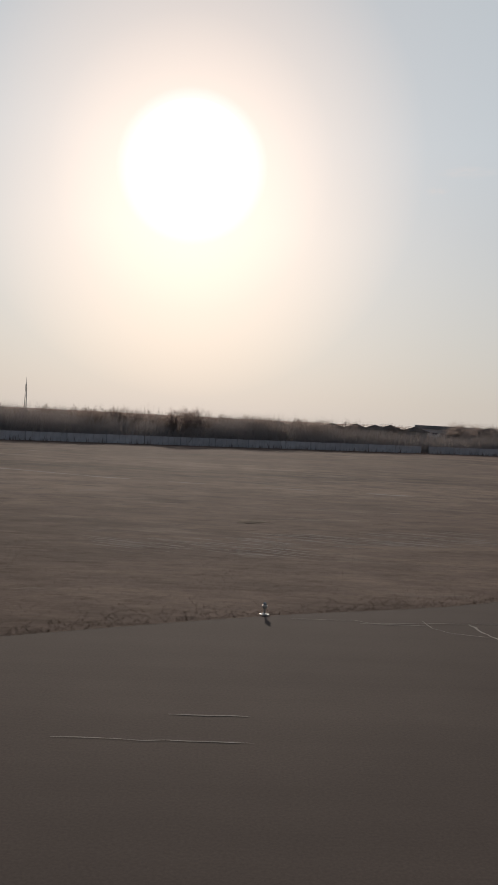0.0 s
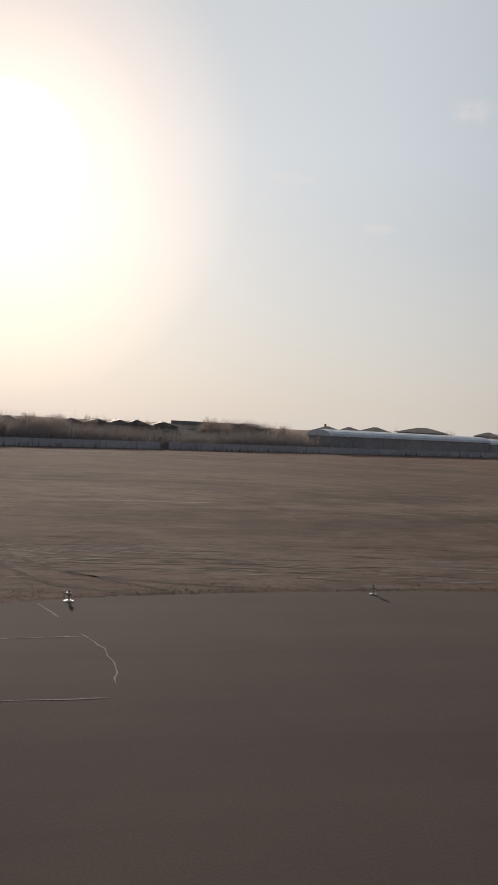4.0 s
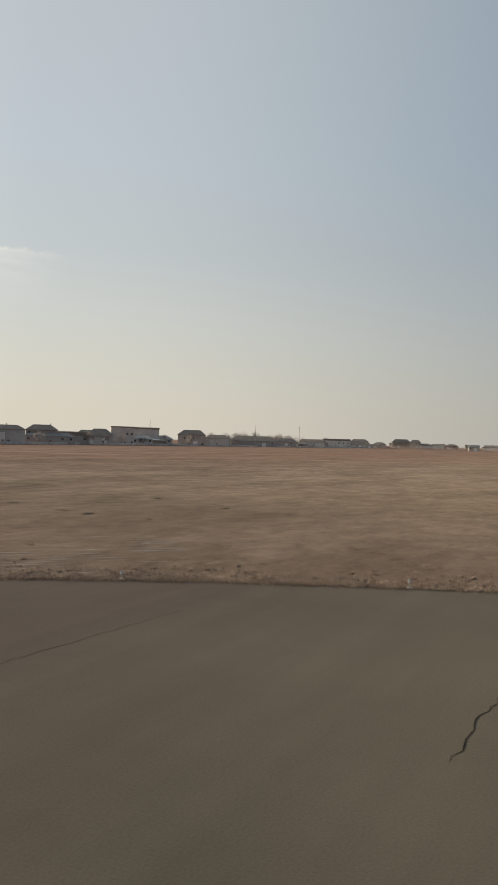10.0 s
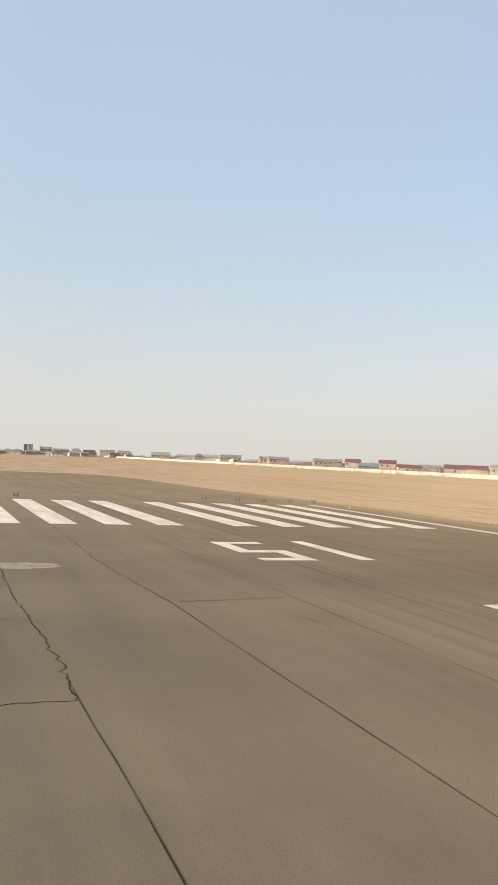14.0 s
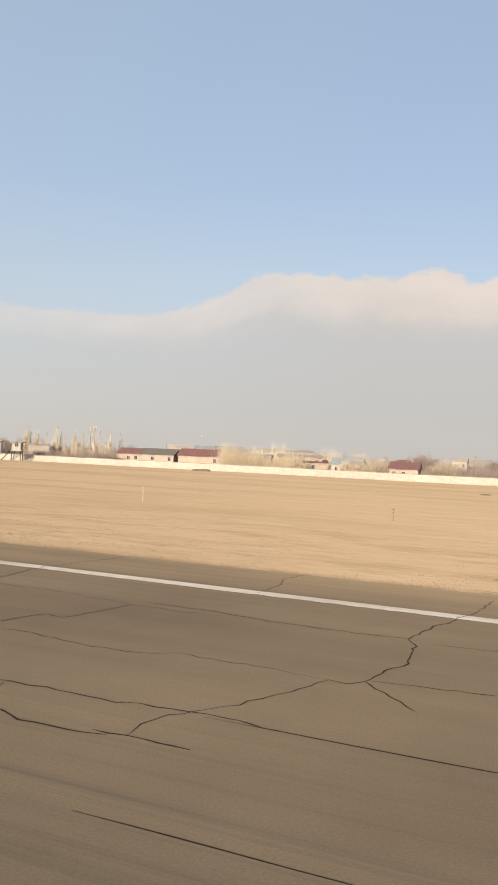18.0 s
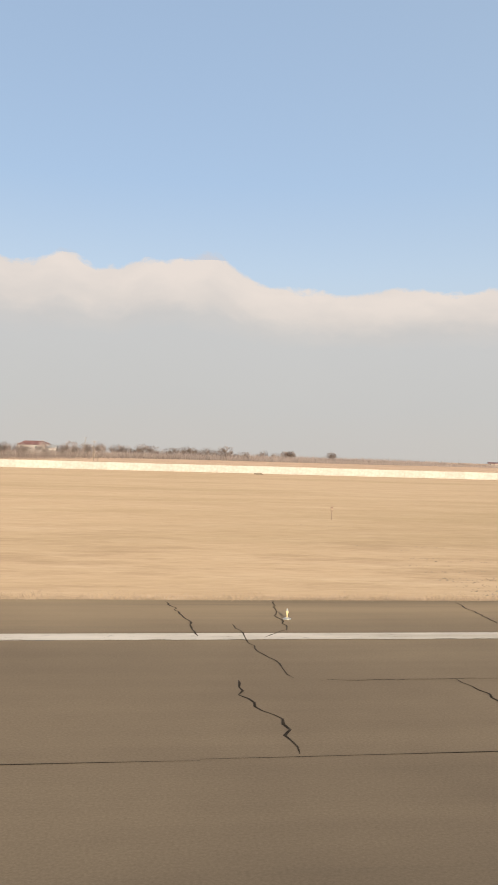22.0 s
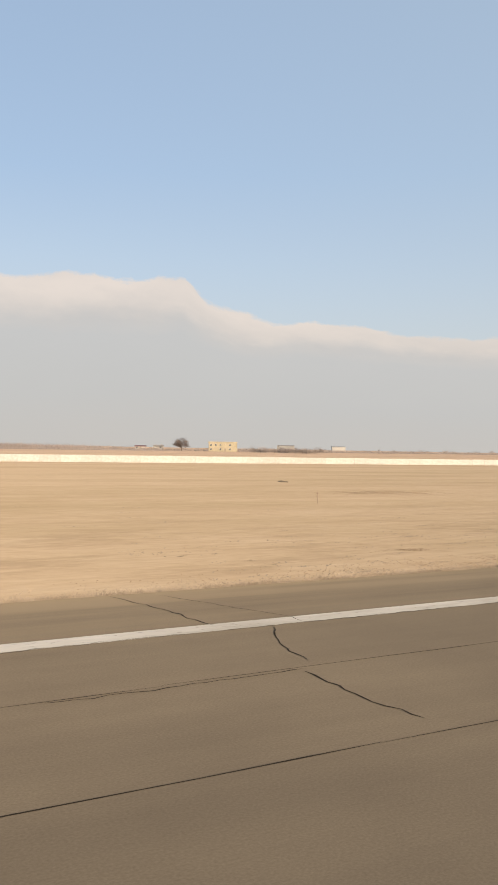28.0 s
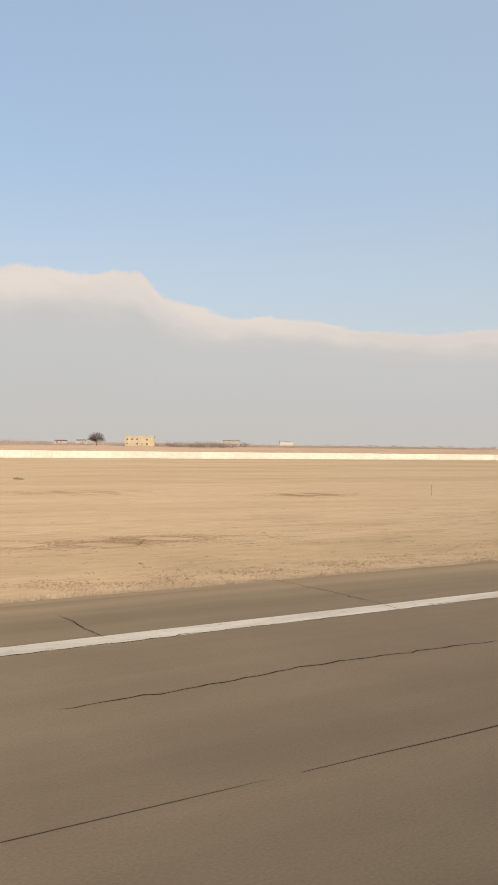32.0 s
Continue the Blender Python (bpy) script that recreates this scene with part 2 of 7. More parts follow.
def asphalt_material():
    """Old grey-brown asphalt: fine grain, rubbed lanes and tyre streaks along the way, stains, and a margin browned by blown earth."""
    m, n, l, b = material("asphalt", 0.95)
    b.inputs["Specular IOR Level"].default_value = 0.08
    b.inputs["Diffuse Roughness"].default_value = 0.25
    fine, wide, lane = noise_node(n, l, 22.0, 5, 0.75), noise_node(n, l, 0.09, 6, 0.65), noise_node(n, l, 0.5, 4, 0.6, (0.06, 1.0, 1))
    skid = noise_node(n, l, 1.6, 4, 0.6, (0.012, 1.0, 1))
    worn = ramp(n, l, fine.outputs[0], [(0.3, (0.112, 0.086, 0.061)), (0.7, (0.163, 0.127, 0.092))])
    plain = ramp(n, l, fine.outputs[0], [(0.3, (0.115, 0.088, 0.073)), (0.7, (0.163, 0.126, 0.105))])
    olive = ramp(n, l, fine.outputs[0], [(0.3, (0.119, 0.101, 0.076)), (0.7, (0.170, 0.146, 0.111))])
    w = ramp(n, l, wide.outputs[0], [(0.3, (0.78, 0.77, 0.76)), (0.68, (1.05, 1.04, 1.0))])
    s = ramp(n, l, lane.outputs[0], [(0.3, (0.84, 0.84, 0.85)), (0.65, (1, 1, 1))])
    tc, sep = n.new("ShaderNodeTexCoord"), n.new("ShaderNodeSeparateXYZ")
    l.new(tc.outputs["Object"], sep.inputs[0])
    def along(stops, low, high):
        span = n.new("ShaderNodeMapRange")
        span.inputs["From Min"].default_value, span.inputs["From Max"].default_value = low, high
        l.new(sep.outputs[1], span.inputs["Value"])
        return ramp(n, l, span.outputs[0], [(p, (v, v, v)) for p, v in stops]).outputs[0]
    tyre = ramp(n, l, skid.outputs[0], [(0.52, (0, 0, 0)), (0.66, (1, 1, 1))])
    rub = blend(n, l, 1.0, tyre.outputs[0], along([(0.0, 0), (0.3, 0.45), (0.7, 0.45), (1.0, 0)], -9, 9), "MULTIPLY")
    dust = blend(n, l, 1.0, ramp(n, l, lane.outputs[0], [(0.32, (0.25, 0.25, 0.25)), (0.6, (1, 1, 1))]).outputs[0], along([(0.0, 0), (0.45, 0.25), (1.0, 0.75)], 19, 26.5), "MULTIPLY")
    col = blend(n, l, along([(0.0, 0), (1.0, 1)], -48, -40), plain.outputs[0], olive.outputs[0])
    col = blend(n, l, along([(0.0, 0), (1.0, 1)], -16, 4), col, worn.outputs[0])
    col = blend(n, l, 1.0, col, w.outputs[0], "MULTIPLY")
    col = blend(n, l, 1.0, col, s.outputs[0], "MULTIPLY")
    col = blend(n, l, rub, col, (0.052, 0.046, 0.040))
    col = blend(n, l, dust, col, (0.225, 0.165, 0.105))
    # paler asphalt towards and past the threshold
    paler_end = n.new("ShaderNodeMapRange")
    l.new(sep.outputs[0], paler_end.inputs["Value"])
    paler_end.inputs["From Min"].default_value, paler_end.inputs["From Max"].default_value = 26, -40
    col = blend(n, l, paler_end.outputs[0], col, blend(n, l, 1.0, col, (1.45, 1.42, 1.36), "MULTIPLY"))
    l.new(col, b.inputs["Base Color"])
    bump(n, l, b, fine.outputs[0], 0.03, 0.006)
    return m


def paint_material(name, tone):
    """Road paint, worn through in flecks."""
    m, n, l, b = material(name, 0.7)
    fleck, wide = noise_node(n, l, 7.0, 6, 0.75, (0.35, 1.0, 1)), noise_node(n, l, 0.8, 5, 0.65, (0.25, 1.0, 1))
    w = ramp(n, l, fleck.outputs[0], [(0.33, (0.20, 0.175, 0.145)), (0.42, tone)])
    s = ramp(n, l, wide.outputs[0], [(0.3, (0.66, 0.64, 0.60)), (0.62, (1, 1, 1))])
    l.new(blend(n, l, 1.0, w.outputs[0], s.outputs[0], "MULTIPLY"), b.inputs["Base Color"])
    bump(n, l, b, fleck.outputs[0], 0.2, 0.005)
    return m


GRASS, ASPHALT, PAINT = field_material(), asphalt_material(), paint_material("runway_paint", (0.59, 0.535, 0.465))
WORN_PAINT = paint_material("worn_side_paint", (0.53, 0.46, 0.385))
TAR = two_tone("crack_filler", (0.020, 0.015, 0.011), (0.040, 0.030, 0.022), 6.0, 0.95)
CONCRETE = varied("wall_concrete", (0.340, 0.300, 0.262), (0.395, 0.348, 0.305), 0.9, 1.2)

TAR.node_tree.nodes["Principled BSDF"].inputs["Specular IOR Level"].default_value = 0.0
WALL_GREY = two_tone("wall_grey", (0.36, 0.335, 0.305), (0.46, 0.435, 0.405), 1.5)
WALL_WHITE = two_tone("wall_white", (0.52, 0.49, 0.45), (0.68, 0.65, 0.60), 1.5)
WALL_BEIGE = two_tone("wall_beige", (0.45, 0.385, 0.32), (0.56, 0.485, 0.41), 1.5)
WALL_PINK = two_tone("wall_pink", (0.38, 0.27, 0.22), (0.48, 0.35, 0.29), 1.5)
WALL_BRICK = two_tone("wall_brick", (0.28, 0.23, 0.195), (0.38, 0.315, 0.27), 3.0)
WALL_YELLOW = two_tone("wall_yellow", (0.255, 0.205, 0.135), (0.31, 0.252, 0.172), 1.5)
# darker wall copies: colour offsets the low sun on houses across the runway
DULL_GREY = two_tone("dull_grey_wall", (0.20, 0.185, 0.165), (0.28, 0.26, 0.235), 1.5)
DULL_WHITE = two_tone("dull_white_wall", (0.28, 0.25, 0.22), (0.38, 0.345, 0.305), 1.5)
DULL_BEIGE = two_tone("dull_beige_wall", (0.25, 0.205, 0.168), (0.33, 0.275, 0.23), 1.5)
DULL_PINK = two_tone("dull_pink_wall", (0.28, 0.225, 0.19), (0.36, 0.29, 0.245), 1.5)
# plaster tones lightened and greyed to paint in the hazy air
VILLAGE_GREY = two_tone("grey_plaster", (0.30, 0.28, 0.266), (0.375, 0.35, 0.335), 1.5)
VILLAGE_PINK = two_tone("pink_plaster", (0.35, 0.30, 0.275), (0.43, 0.37, 0.34), 1.5)
VILLAGE_WHITE = two_tone("hazed_whitewash", (0.42, 0.395, 0.375), (0.52, 0.49, 0.47), 1.5)
VILLAGE_BROWN = two_tone("brown_plaster", (0.26, 0.235, 0.218), (0.335, 0.305, 0.284), 1.5)
BLUE_ROOF = two_tone("blue_grey_roof", (0.19, 0.21, 0.225), (0.25, 0.272, 0.285), 3.0, 0.6)
DARK_ROOF = two_tone("dark_roof", (0.17, 0.145, 0.125), (0.27, 0.235, 0.205), 3.0, 0.75)
CHARCOAL_ROOF = two_tone("charcoal_roof", (0.085, 0.075, 0.068), (0.13, 0.115, 0.105), 3.0, 0.75)
RED_ROOF = two_tone("red_roof", (0.120, 0.058, 0.052), (0.170, 0.088, 0.078), 3.0, 0.6)
TEAL_ROOF = two_tone("teal_roof", (0.13, 0.175, 0.165), (0.20, 0.245, 0.23), 3.0, 0.6)
SLATE_ROOF = two_tone("slate_roof", (0.20, 0.195, 0.19), (0.28, 0.275, 0.265), 3.0, 0.7)
WHITE_ROOF = two_tone("pale_metal_roof", (0.36, 0.35, 0.34), (0.48, 0.47, 0.45), 3.0, 0.5)
WHITEWASH = two_tone("whitewash", (0.72, 0.70, 0.68), (0.84, 0.82, 0.80), 2.0, 0.85)
SHEET = two_tone("greenhouse_sheet", (0.66, 0.66, 0.65), (0.80, 0.80, 0.78), 3.0, 0.3)
PANE = two_tone("window_pane", (0.03, 0.035, 0.04), (0.06, 0.065, 0.07), 1.0, 0.12)
FRAME = two_tone("window_frame", (0.60, 0.58, 0.54), (0.74, 0.72, 0.68), 4.0, 0.6)
WINDOW_FRAME = two_tone("weathered_window_frame", (0.30, 0.27, 0.24), (0.42, 0.38, 0.34), 4.0, 0.7)
BARK = two_tone("bark", (0.10, 0.075, 0.055), (0.17, 0.13, 0.10), 6.0)
TWIG = varied("bare_twigs", (0.21, 0.16, 0.135), (0.33, 0.26, 0.22), 0.95, 1.0)
PALE_TWIG = varied("pale_twigs", (0.36, 0.29, 0.225), (0.50, 0.42, 0.33), 0.95, 1.0)
MAUVE_TWIG = varied("greyish_twigs", (0.33, 0.265, 0.23), (0.46, 0.375, 0.33), 0.95, 1.0)
# twig copy for the backlit side, haze greyed into its colour
BACKLIT_TWIG = varied("backlit_twigs", (0.32, 0.28, 0.255), (0.46, 0.405, 0.37), 0.95, 1.0)
TUSSOCK = two_tone("matted_pale_grass", (0.30, 0.225, 0.17), (0.50, 0.385, 0.30), 1.5, 0.95)
WILLOW = varied("pale_willow_twigs", (0.50, 0.42, 0.315), (0.66, 0.57, 0.44), 0.95, 1.0)
for twig, clear in ((TWIG, 0.55), (PALE_TWIG, 0.55), (MAUVE_TWIG, 0.55), (BACKLIT_TWIG, 0.28), (WILLOW, 0.35)):
    # thin twigs let some light through
    n, l = twig.node_tree.nodes, twig.node_tree.links
    thin, mixed = n.new("ShaderNodeBsdfTranslucent"), n.new("ShaderNodeMixShader")
    base = n["Principled BSDF"]
    l.new(base.inputs["Base Color"].links[0].from_socket, thin.inputs["Color"])
    mixed.inputs[0].default_value = clear
    l.new(base.outputs[0], mixed.inputs[1])
    l.new(thin.outputs[0], mixed.inputs[2])
    l.new(mixed.outputs[0], n["Material Output"].inputs["Surface"])
STRAW = two_tone("grass_blades", (0.225, 0.168, 0.12), (0.37, 0.285, 0.21), 0.8, 0.9)
DEAD_GRASS = two_tone("dead_grass", (0.185, 0.122, 0.076), (0.26, 0.175, 0.112), 0.8, 1.0)
DIRT = two_tone("dirt_track", (0.31, 0.25, 0.205), (0.44, 0.37, 0.31), 1.2, 1.0)
RUT = two_tone("dark_rut", (0.085, 0.062, 0.050), (0.13, 0.098, 0.078), 1.5, 1.0)
STREAK = two_tone("pale_bare_earth", (0.25, 0.205, 0.175), (0.37, 0.31, 0.265), 1.2, 1.0)
SOIL = two_tone("bare_soil", (0.13, 0.095, 0.068), (0.22, 0.165, 0.115), 1.5, 1.0)
LAMP_YELLOW = two_tone("cream_enamel", (0.52, 0.41, 0.21), (0.65, 0.54, 0.31), 12.0, 0.35)
LAMP_METAL = two_tone("cast_metal", (0.45, 0.43, 0.40), (0.62, 0.60, 0.56), 10.0, 0.3, 0.8)
LAMP_GLASS = two_tone("lamp_glass", (0.30, 0.31, 0.31), (0.42, 0.43, 0.43), 6.0, 0.08)
FENCE_GREY = varied("fence_grey", (0.50, 0.475, 0.455), (0.62, 0.59, 0.565), 0.85, 1.0)
STEEL = two_tone("galvanised_steel", (0.30, 0.30, 0.29), (0.42, 0.42, 0.40), 5.0, 0.5, 0.6)
SIGNAL_RED = two_tone("red_enamel", (0.42, 0.06, 0.04), (0.52, 0.09, 0.06), 5.0, 0.5)
WOOD = two_tone("grey_timber", (0.16, 0.12, 0.09), (0.26, 0.21, 0.16), 5.0)
STAIN = two_tone("pale_repair_patch", (0.19, 0.15, 0.11), (0.30, 0.255, 0.20), 2.0, 0.9)
# pale tone paints in the glint of sealed cracks seen against the sun
PALE_GLINT = two_tone("pale_crack_glint", (0.25, 0.215, 0.18), (0.48, 0.42, 0.355), 5.0, 0.9)
PALE_GLINT.node_tree.nodes["Principled BSDF"].inputs["Specular IOR Level"].default_value = 0.3
for dry_one in (TAR, PALE_GLINT, RUT, SOIL, STREAK, DIRT, TUSSOCK, STRAW):
    dry_one.node_tree.nodes["Principled BSDF"].inputs["Specular IOR Level"].default_value = 0.06
RUBBER = two_tone("tyre_rubber", (0.080, 0.064, 0.047), (0.115, 0.092, 0.068), 3.0, 0.9)
DARK_STEEL = two_tone("dark_painted_steel", (0.035, 0.033, 0.032), (0.06, 0.056, 0.052), 4.0, 0.6)
POST_RED = two_tone("faded_red_paint", (0.16, 0.10, 0.075), (0.24, 0.16, 0.12), 5.0)


def cloud_material():
    """A far bank of cloud with its light painted in: a ragged sunlit rim over a grey veil that thins out at its edges.
    """
    m = bpy.data.materials.new("cloud_bank")
    m.use_nodes = True
    n, l = m.node_tree.nodes, m.node_tree.links
    n.clear()
    tc, sep = n.new("ShaderNodeTexCoord"), n.new("ShaderNodeSeparateXYZ")
    l.new(tc.outputs["UV"], sep.inputs[0])
    puff, wisp = noise_node(n, l, 13.0, 7, 0.62, (6.0, 1.0, 1), "UV"), noise_node(n, l, 3.0, 4, 0.55, (6.0, 1.0, 1), "UV")
    billow, mp = n.new("ShaderNodeTexVoronoi"), n.new("ShaderNodeMapping")
    mp.inputs["Scale"].default_value = (11.0, 1.0, 1.0)
    billow.feature, billow.inputs["Scale"].default_value = "SMOOTH_F1", 3.2
    billow.inputs["Detail"].default_value, billow.inputs["Roughness"].default_value, billow.inputs["Smoothness"].default_value = 1.5, 0.35, 0.5
    l.new(tc.outputs["UV"], mp.inputs["Vector"])
    l.new(mp.outputs[0], billow.inputs["Vector"])

    def math_node(op, a, b, c=None):
        x = n.new("ShaderNodeMath")
        x.operation = op
        for s, v in zip(x.inputs, (a, b, c)):
            if v is None:
                continue
            if isinstance(v, (int, float)):
                s.default_value = v
            else:
                l.new(v, s)
        return x.outputs[0]
    v = math_node("ADD", math_node("MULTIPLY", math_node("SUBTRACT", billow.outputs["Distance"], 0.35), 0.07), math_node("ADD", sep.outputs[1], math_node("ADD", math_node("MULTIPLY", math_node("SUBTRACT", puff.outputs[0], 0.5), 0.12), math_node("MULTIPLY", math_node("SUBTRACT", wisp.outputs[0], 0.5), 0.035))))
    top = ramp(n, l, v, [(0.83, (1, 1, 1)), (0.855, (0, 0, 0))])
    ends = ramp(n, l, sep.outputs[0], [(0.08, (0, 0, 0)), (0.38, (1, 1, 1))])
    place = n.new("ShaderNodeSeparateXYZ")
    l.new(tc.outputs["Object"], place.inputs[0])
    level = math_node("ADD", math_node("MULTIPLY", v, 0.837), math_node("MULTIPLY", place.outputs[2], 0.25 / 1020))
    shade = ramp(n, l, level, [(0.0, (0.75, 0.745, 0.73)), (0.3, (0.735, 0.755, 0.77)), (0.62, (0.76, 0.78, 0.80)), (0.70, (0.82, 0.81, 0.805)), (0.78, (1.00, 0.93, 0.875)), (0.88, (1.11, 1.01, 0.935))])
    tone = blend(n, l, 0.12, shade.outputs[0], blend(n, l, wisp.outputs[0], (0.52, 0.53, 0.55), (0.70, 0.685, 0.67)))
    # painted shading: soft darker folds between the sunlit lumps of the rim
    folds = ramp(n, l, noise_node(n, l, 4.5, 4, 0.5, (6.0, 1.3, 1), "UV").outputs[0], [(0.36, (0.945, 0.95, 0.96)), (0.62, (1.025, 1.015, 1.01))])
    lumpy = ramp(n, l, level, [(0.62, (0, 0, 0)), (0.76, (1, 1, 1))])
    tone = blend(n, l, lumpy.outputs[0], tone, blend(n, l, 1.0, tone, folds.outputs[0], "MULTIPLY"))
    em, tr, mix, mo = n.new("ShaderNodeEmission"), n.new("ShaderNodeBsdfTransparent"), n.new("ShaderNodeMixShader"), n.new("ShaderNodeOutputMaterial")
    l.new(tone, em.inputs[0])
    em.inputs[1].default_value = CLOUD_GLOW
    cover = math_node("MULTIPLY", math_node("MULTIPLY", top.outputs[0], ends.outputs[0]), 0.9)
    l.new(cover, mix.inputs[0])
    l.new(tr.outputs[0], mix.inputs[1])
    l.new(em.outputs[0], mix.inputs[2])
    l.new(mix.outputs[0], mo.inputs[0])
    return m


def haze_material():
    """Glowing stand-in for dusty winter air: warm and thick over the horizon, thinner and bluer higher up, brightest
    round the sun.
    """
    m = bpy.data.materials.new("haze")
    m.use_nodes = True
    n, l = m.node_tree.nodes, m.node_tree.links
    n.clear()
    tc, sep = n.new("ShaderNodeTexCoord"), n.new("ShaderNodeSeparateXYZ")
    l.new(tc.outputs["UV"], sep.inputs[0])
    low = ramp(n, l, sep.outputs[0], [(0.0, (0.80, 0.765, 0.70)), (0.12, (0.75, 0.72, 0.64)), (0.30, (0.475, 0.458, 0.412)), (0.55, (0.26, 0.264, 0.265)), (1.0, (0.25, 0.25, 0.25))])
    high = ramp(n, l, sep.outputs[0], [(0.0, (0.84, 0.88, 0.86)), (0.12, (0.90, 0.995, 0.985)), (0.30, (0.45, 0.50, 0.535)), (0.55, (0.215, 0.278, 0.352)), (1.0, (0.155, 0.222, 0.322))])
    low.color_ramp.interpolation = high.color_ramp.interpolation = "EASE"
    mixup = ramp(n, l, sep.outputs[1], [(0.02, (0, 0, 0)), (0.20, (1, 1, 1))])
    thin = ramp(n, l, sep.outputs[1], [(0.0, (0.95, 0.95, 0.95)), (0.06, (0.8, 0.8, 0.8)), (0.14, (0.62, 0.62, 0.62)), (0.32, (0.64, 0.64, 0.64)), (1.0, (0.2, 0.2, 0.2))])
    way, near = n.new("ShaderNodeVectorMath"), n.new("ShaderNodeVectorMath")
    way.operation, near.operation = "NORMALIZE", "DOT_PRODUCT"
    l.new(tc.outputs["Object"], way.inputs[0])
    l.new(way.outputs[0], near.inputs[0])
    near.inputs[1].default_value = SUN_DIR
    span = n.new("ShaderNodeMapRange")
    span.inputs["From Min"].default_value, span.inputs["From Max"].default_value = 0.96, 1.0
    l.new(near.outputs["Value"], span.inputs["Value"])
    # the sun's wide glare and halo, painted into the dome's glow
    disc = ramp(n, l, span.outputs[0], [(0.2, (0, 0, 0)), (0.70, (0.062, 0.034, 0.013)), (0.915, (0.125, 0.072, 0.032)), (0.938, (0.16, 0.13, 0.10)), (0.956, (1.0, 0.95, 0.88))])
    glare = blend(n, l, 1.0, disc.outputs[0], (5.0, 5.0, 5.0), "MULTIPLY")
    em, tr, mix, mo = n.new("ShaderNodeEmission"), n.new("ShaderNodeBsdfTransparent"), n.new("ShaderNodeMixShader"), n.new("ShaderNodeOutputMaterial")
    l.new(blend(n, l, 1.0, blend(n, l, mixup.outputs[0], low.outputs[0], high.outputs[0]), glare, "ADD"), em.inputs[0])
    em.inputs[1].default_value = HAZE_GLOW
    l.new(thin.outputs[0], mix.inputs[0])
    l.new(tr.outputs[0], mix.inputs[1])
    l.new(em.outputs[0], mix.inputs[2])
    l.new(mix.outputs[0], mo.inputs[0])
    return m


def wisp_material():
    """A thin cloud: a soft-edged veil broken by noise."""
    m = bpy.data.materials.new("cloud_wisp")
    m.use_nodes = True
    n, l = m.node_tree.nodes, m.node_tree.links
    n.clear()
    tc, sep = n.new("ShaderNodeTexCoord"), n.new("ShaderNodeSeparateXYZ")
    l.new(tc.outputs["Generated"], sep.inputs[0])
    puff = noise_node(n, l, 3.4, 7, 0.66, (1.8, 1.0, 1), "UV")
    out = puff.outputs[0]
    for axis in (0, 2):
        fade = ramp(n, l, sep.outputs[axis], [(0.0, (0, 0, 0)), (0.4, (1, 1, 1)), (0.6, (1, 1, 1)), (1.0, (0, 0, 0))])
        x = n.new("ShaderNodeMath")
        x.operation = "MULTIPLY"
        l.new(out, x.inputs[0])
        l.new(fade.outputs[0], x.inputs[1])
        out = x.outputs[0]
    veil = ramp(n, l, out, [(0.24, (0, 0, 0)), (0.42, (0.14, 0.14, 0.14)), (0.6, (0.34, 0.34, 0.34))])
    em, tr, mix, mo = n.new("ShaderNodeEmission"), n.new("ShaderNodeBsdfTransparent"), n.new("ShaderNodeMixShader"), n.new("ShaderNodeOutputMaterial")
    em.inputs[0].default_value, em.inputs[1].default_value = (1.0, 0.93, 0.85, 1), 1.28
    l.new(veil.outputs[0], mix.inputs[0])
    l.new(tr.outputs[0], mix.inputs[1])
    l.new(em.outputs[0], mix.inputs[2])
    l.new(mix.outputs[0], mo.inputs[0])
    return m


def shelf_material():
    """A thin streaky cloud: a soft veil under a brighter, lumpy rim."""
    m = bpy.data.materials.new("cloud_shelf")
    m.use_nodes = True
    n, l = m.node_tree.nodes, m.node_tree.links
    n.clear()
    tc, sep = n.new("ShaderNodeTexCoord"), n.new("ShaderNodeSeparateXYZ")
    l.new(tc.outputs["UV"], sep.inputs[0])
    lump, streak = noise_node(n, l, 9.0, 6, 0.65, (2.2, 0.6, 1), "UV"), noise_node(n, l, 4.0, 6, 0.65, (1.0, 2.2, 1), "UV")
    level = blend(n, l, 1.0, sep.outputs[1], blend(n, l, 1.0, lump.outputs[0], (0.22, 0.22, 0.22), "MULTIPLY"), "ADD")
    body = ramp(n, l, level, [(0.15, (0, 0, 0)), (0.55, (0.06, 0.06, 0.06)), (0.86, (0.14, 0.14, 0.14)), (0.965, (0.24, 0.24, 0.24)), (1.0, (0, 0, 0))])
    ends = ramp(n, l, sep.outputs[0], [(0.0, (0, 0, 0)), (0.35, (0.7, 0.7, 0.7)), (0.6, (1, 1, 1)), (0.76, (0.9, 0.9, 0.9)), (0.98, (0, 0, 0))])
    broken = ramp(n, l, streak.outputs[0], [(0.32, (0.35, 0.35, 0.35)), (0.62, (1.2, 1.2, 1.2))])
    veil = blend(n, l, 1.0, blend(n, l, 1.0, body.outputs[0], ends.outputs[0], "MULTIPLY"), broken.outputs[0], "MULTIPLY")
    em, tr, mix, mo = n.new("ShaderNodeEmission"), n.new("ShaderNodeBsdfTransparent"), n.new("ShaderNodeMixShader"), n.new("ShaderNodeOutputMaterial")
    em.inputs[0].default_value, em.inputs[1].default_value = (1.0, 0.93, 0.84, 1), 1.1
    l.new(veil, mix.inputs[0])
    l.new(tr.outputs[0], mix.inputs[1])
    l.new(em.outputs[0], mix.inputs[2])
    l.new(mix.outputs[0], mo.inputs[0])
    return m


CLOUD_GLOW, HAZE_GLOW = 0.42, 1.3
WISP = wisp_material()
SHELF = shelf_material()
HAZE = haze_material()
CLOUD = cloud_material()


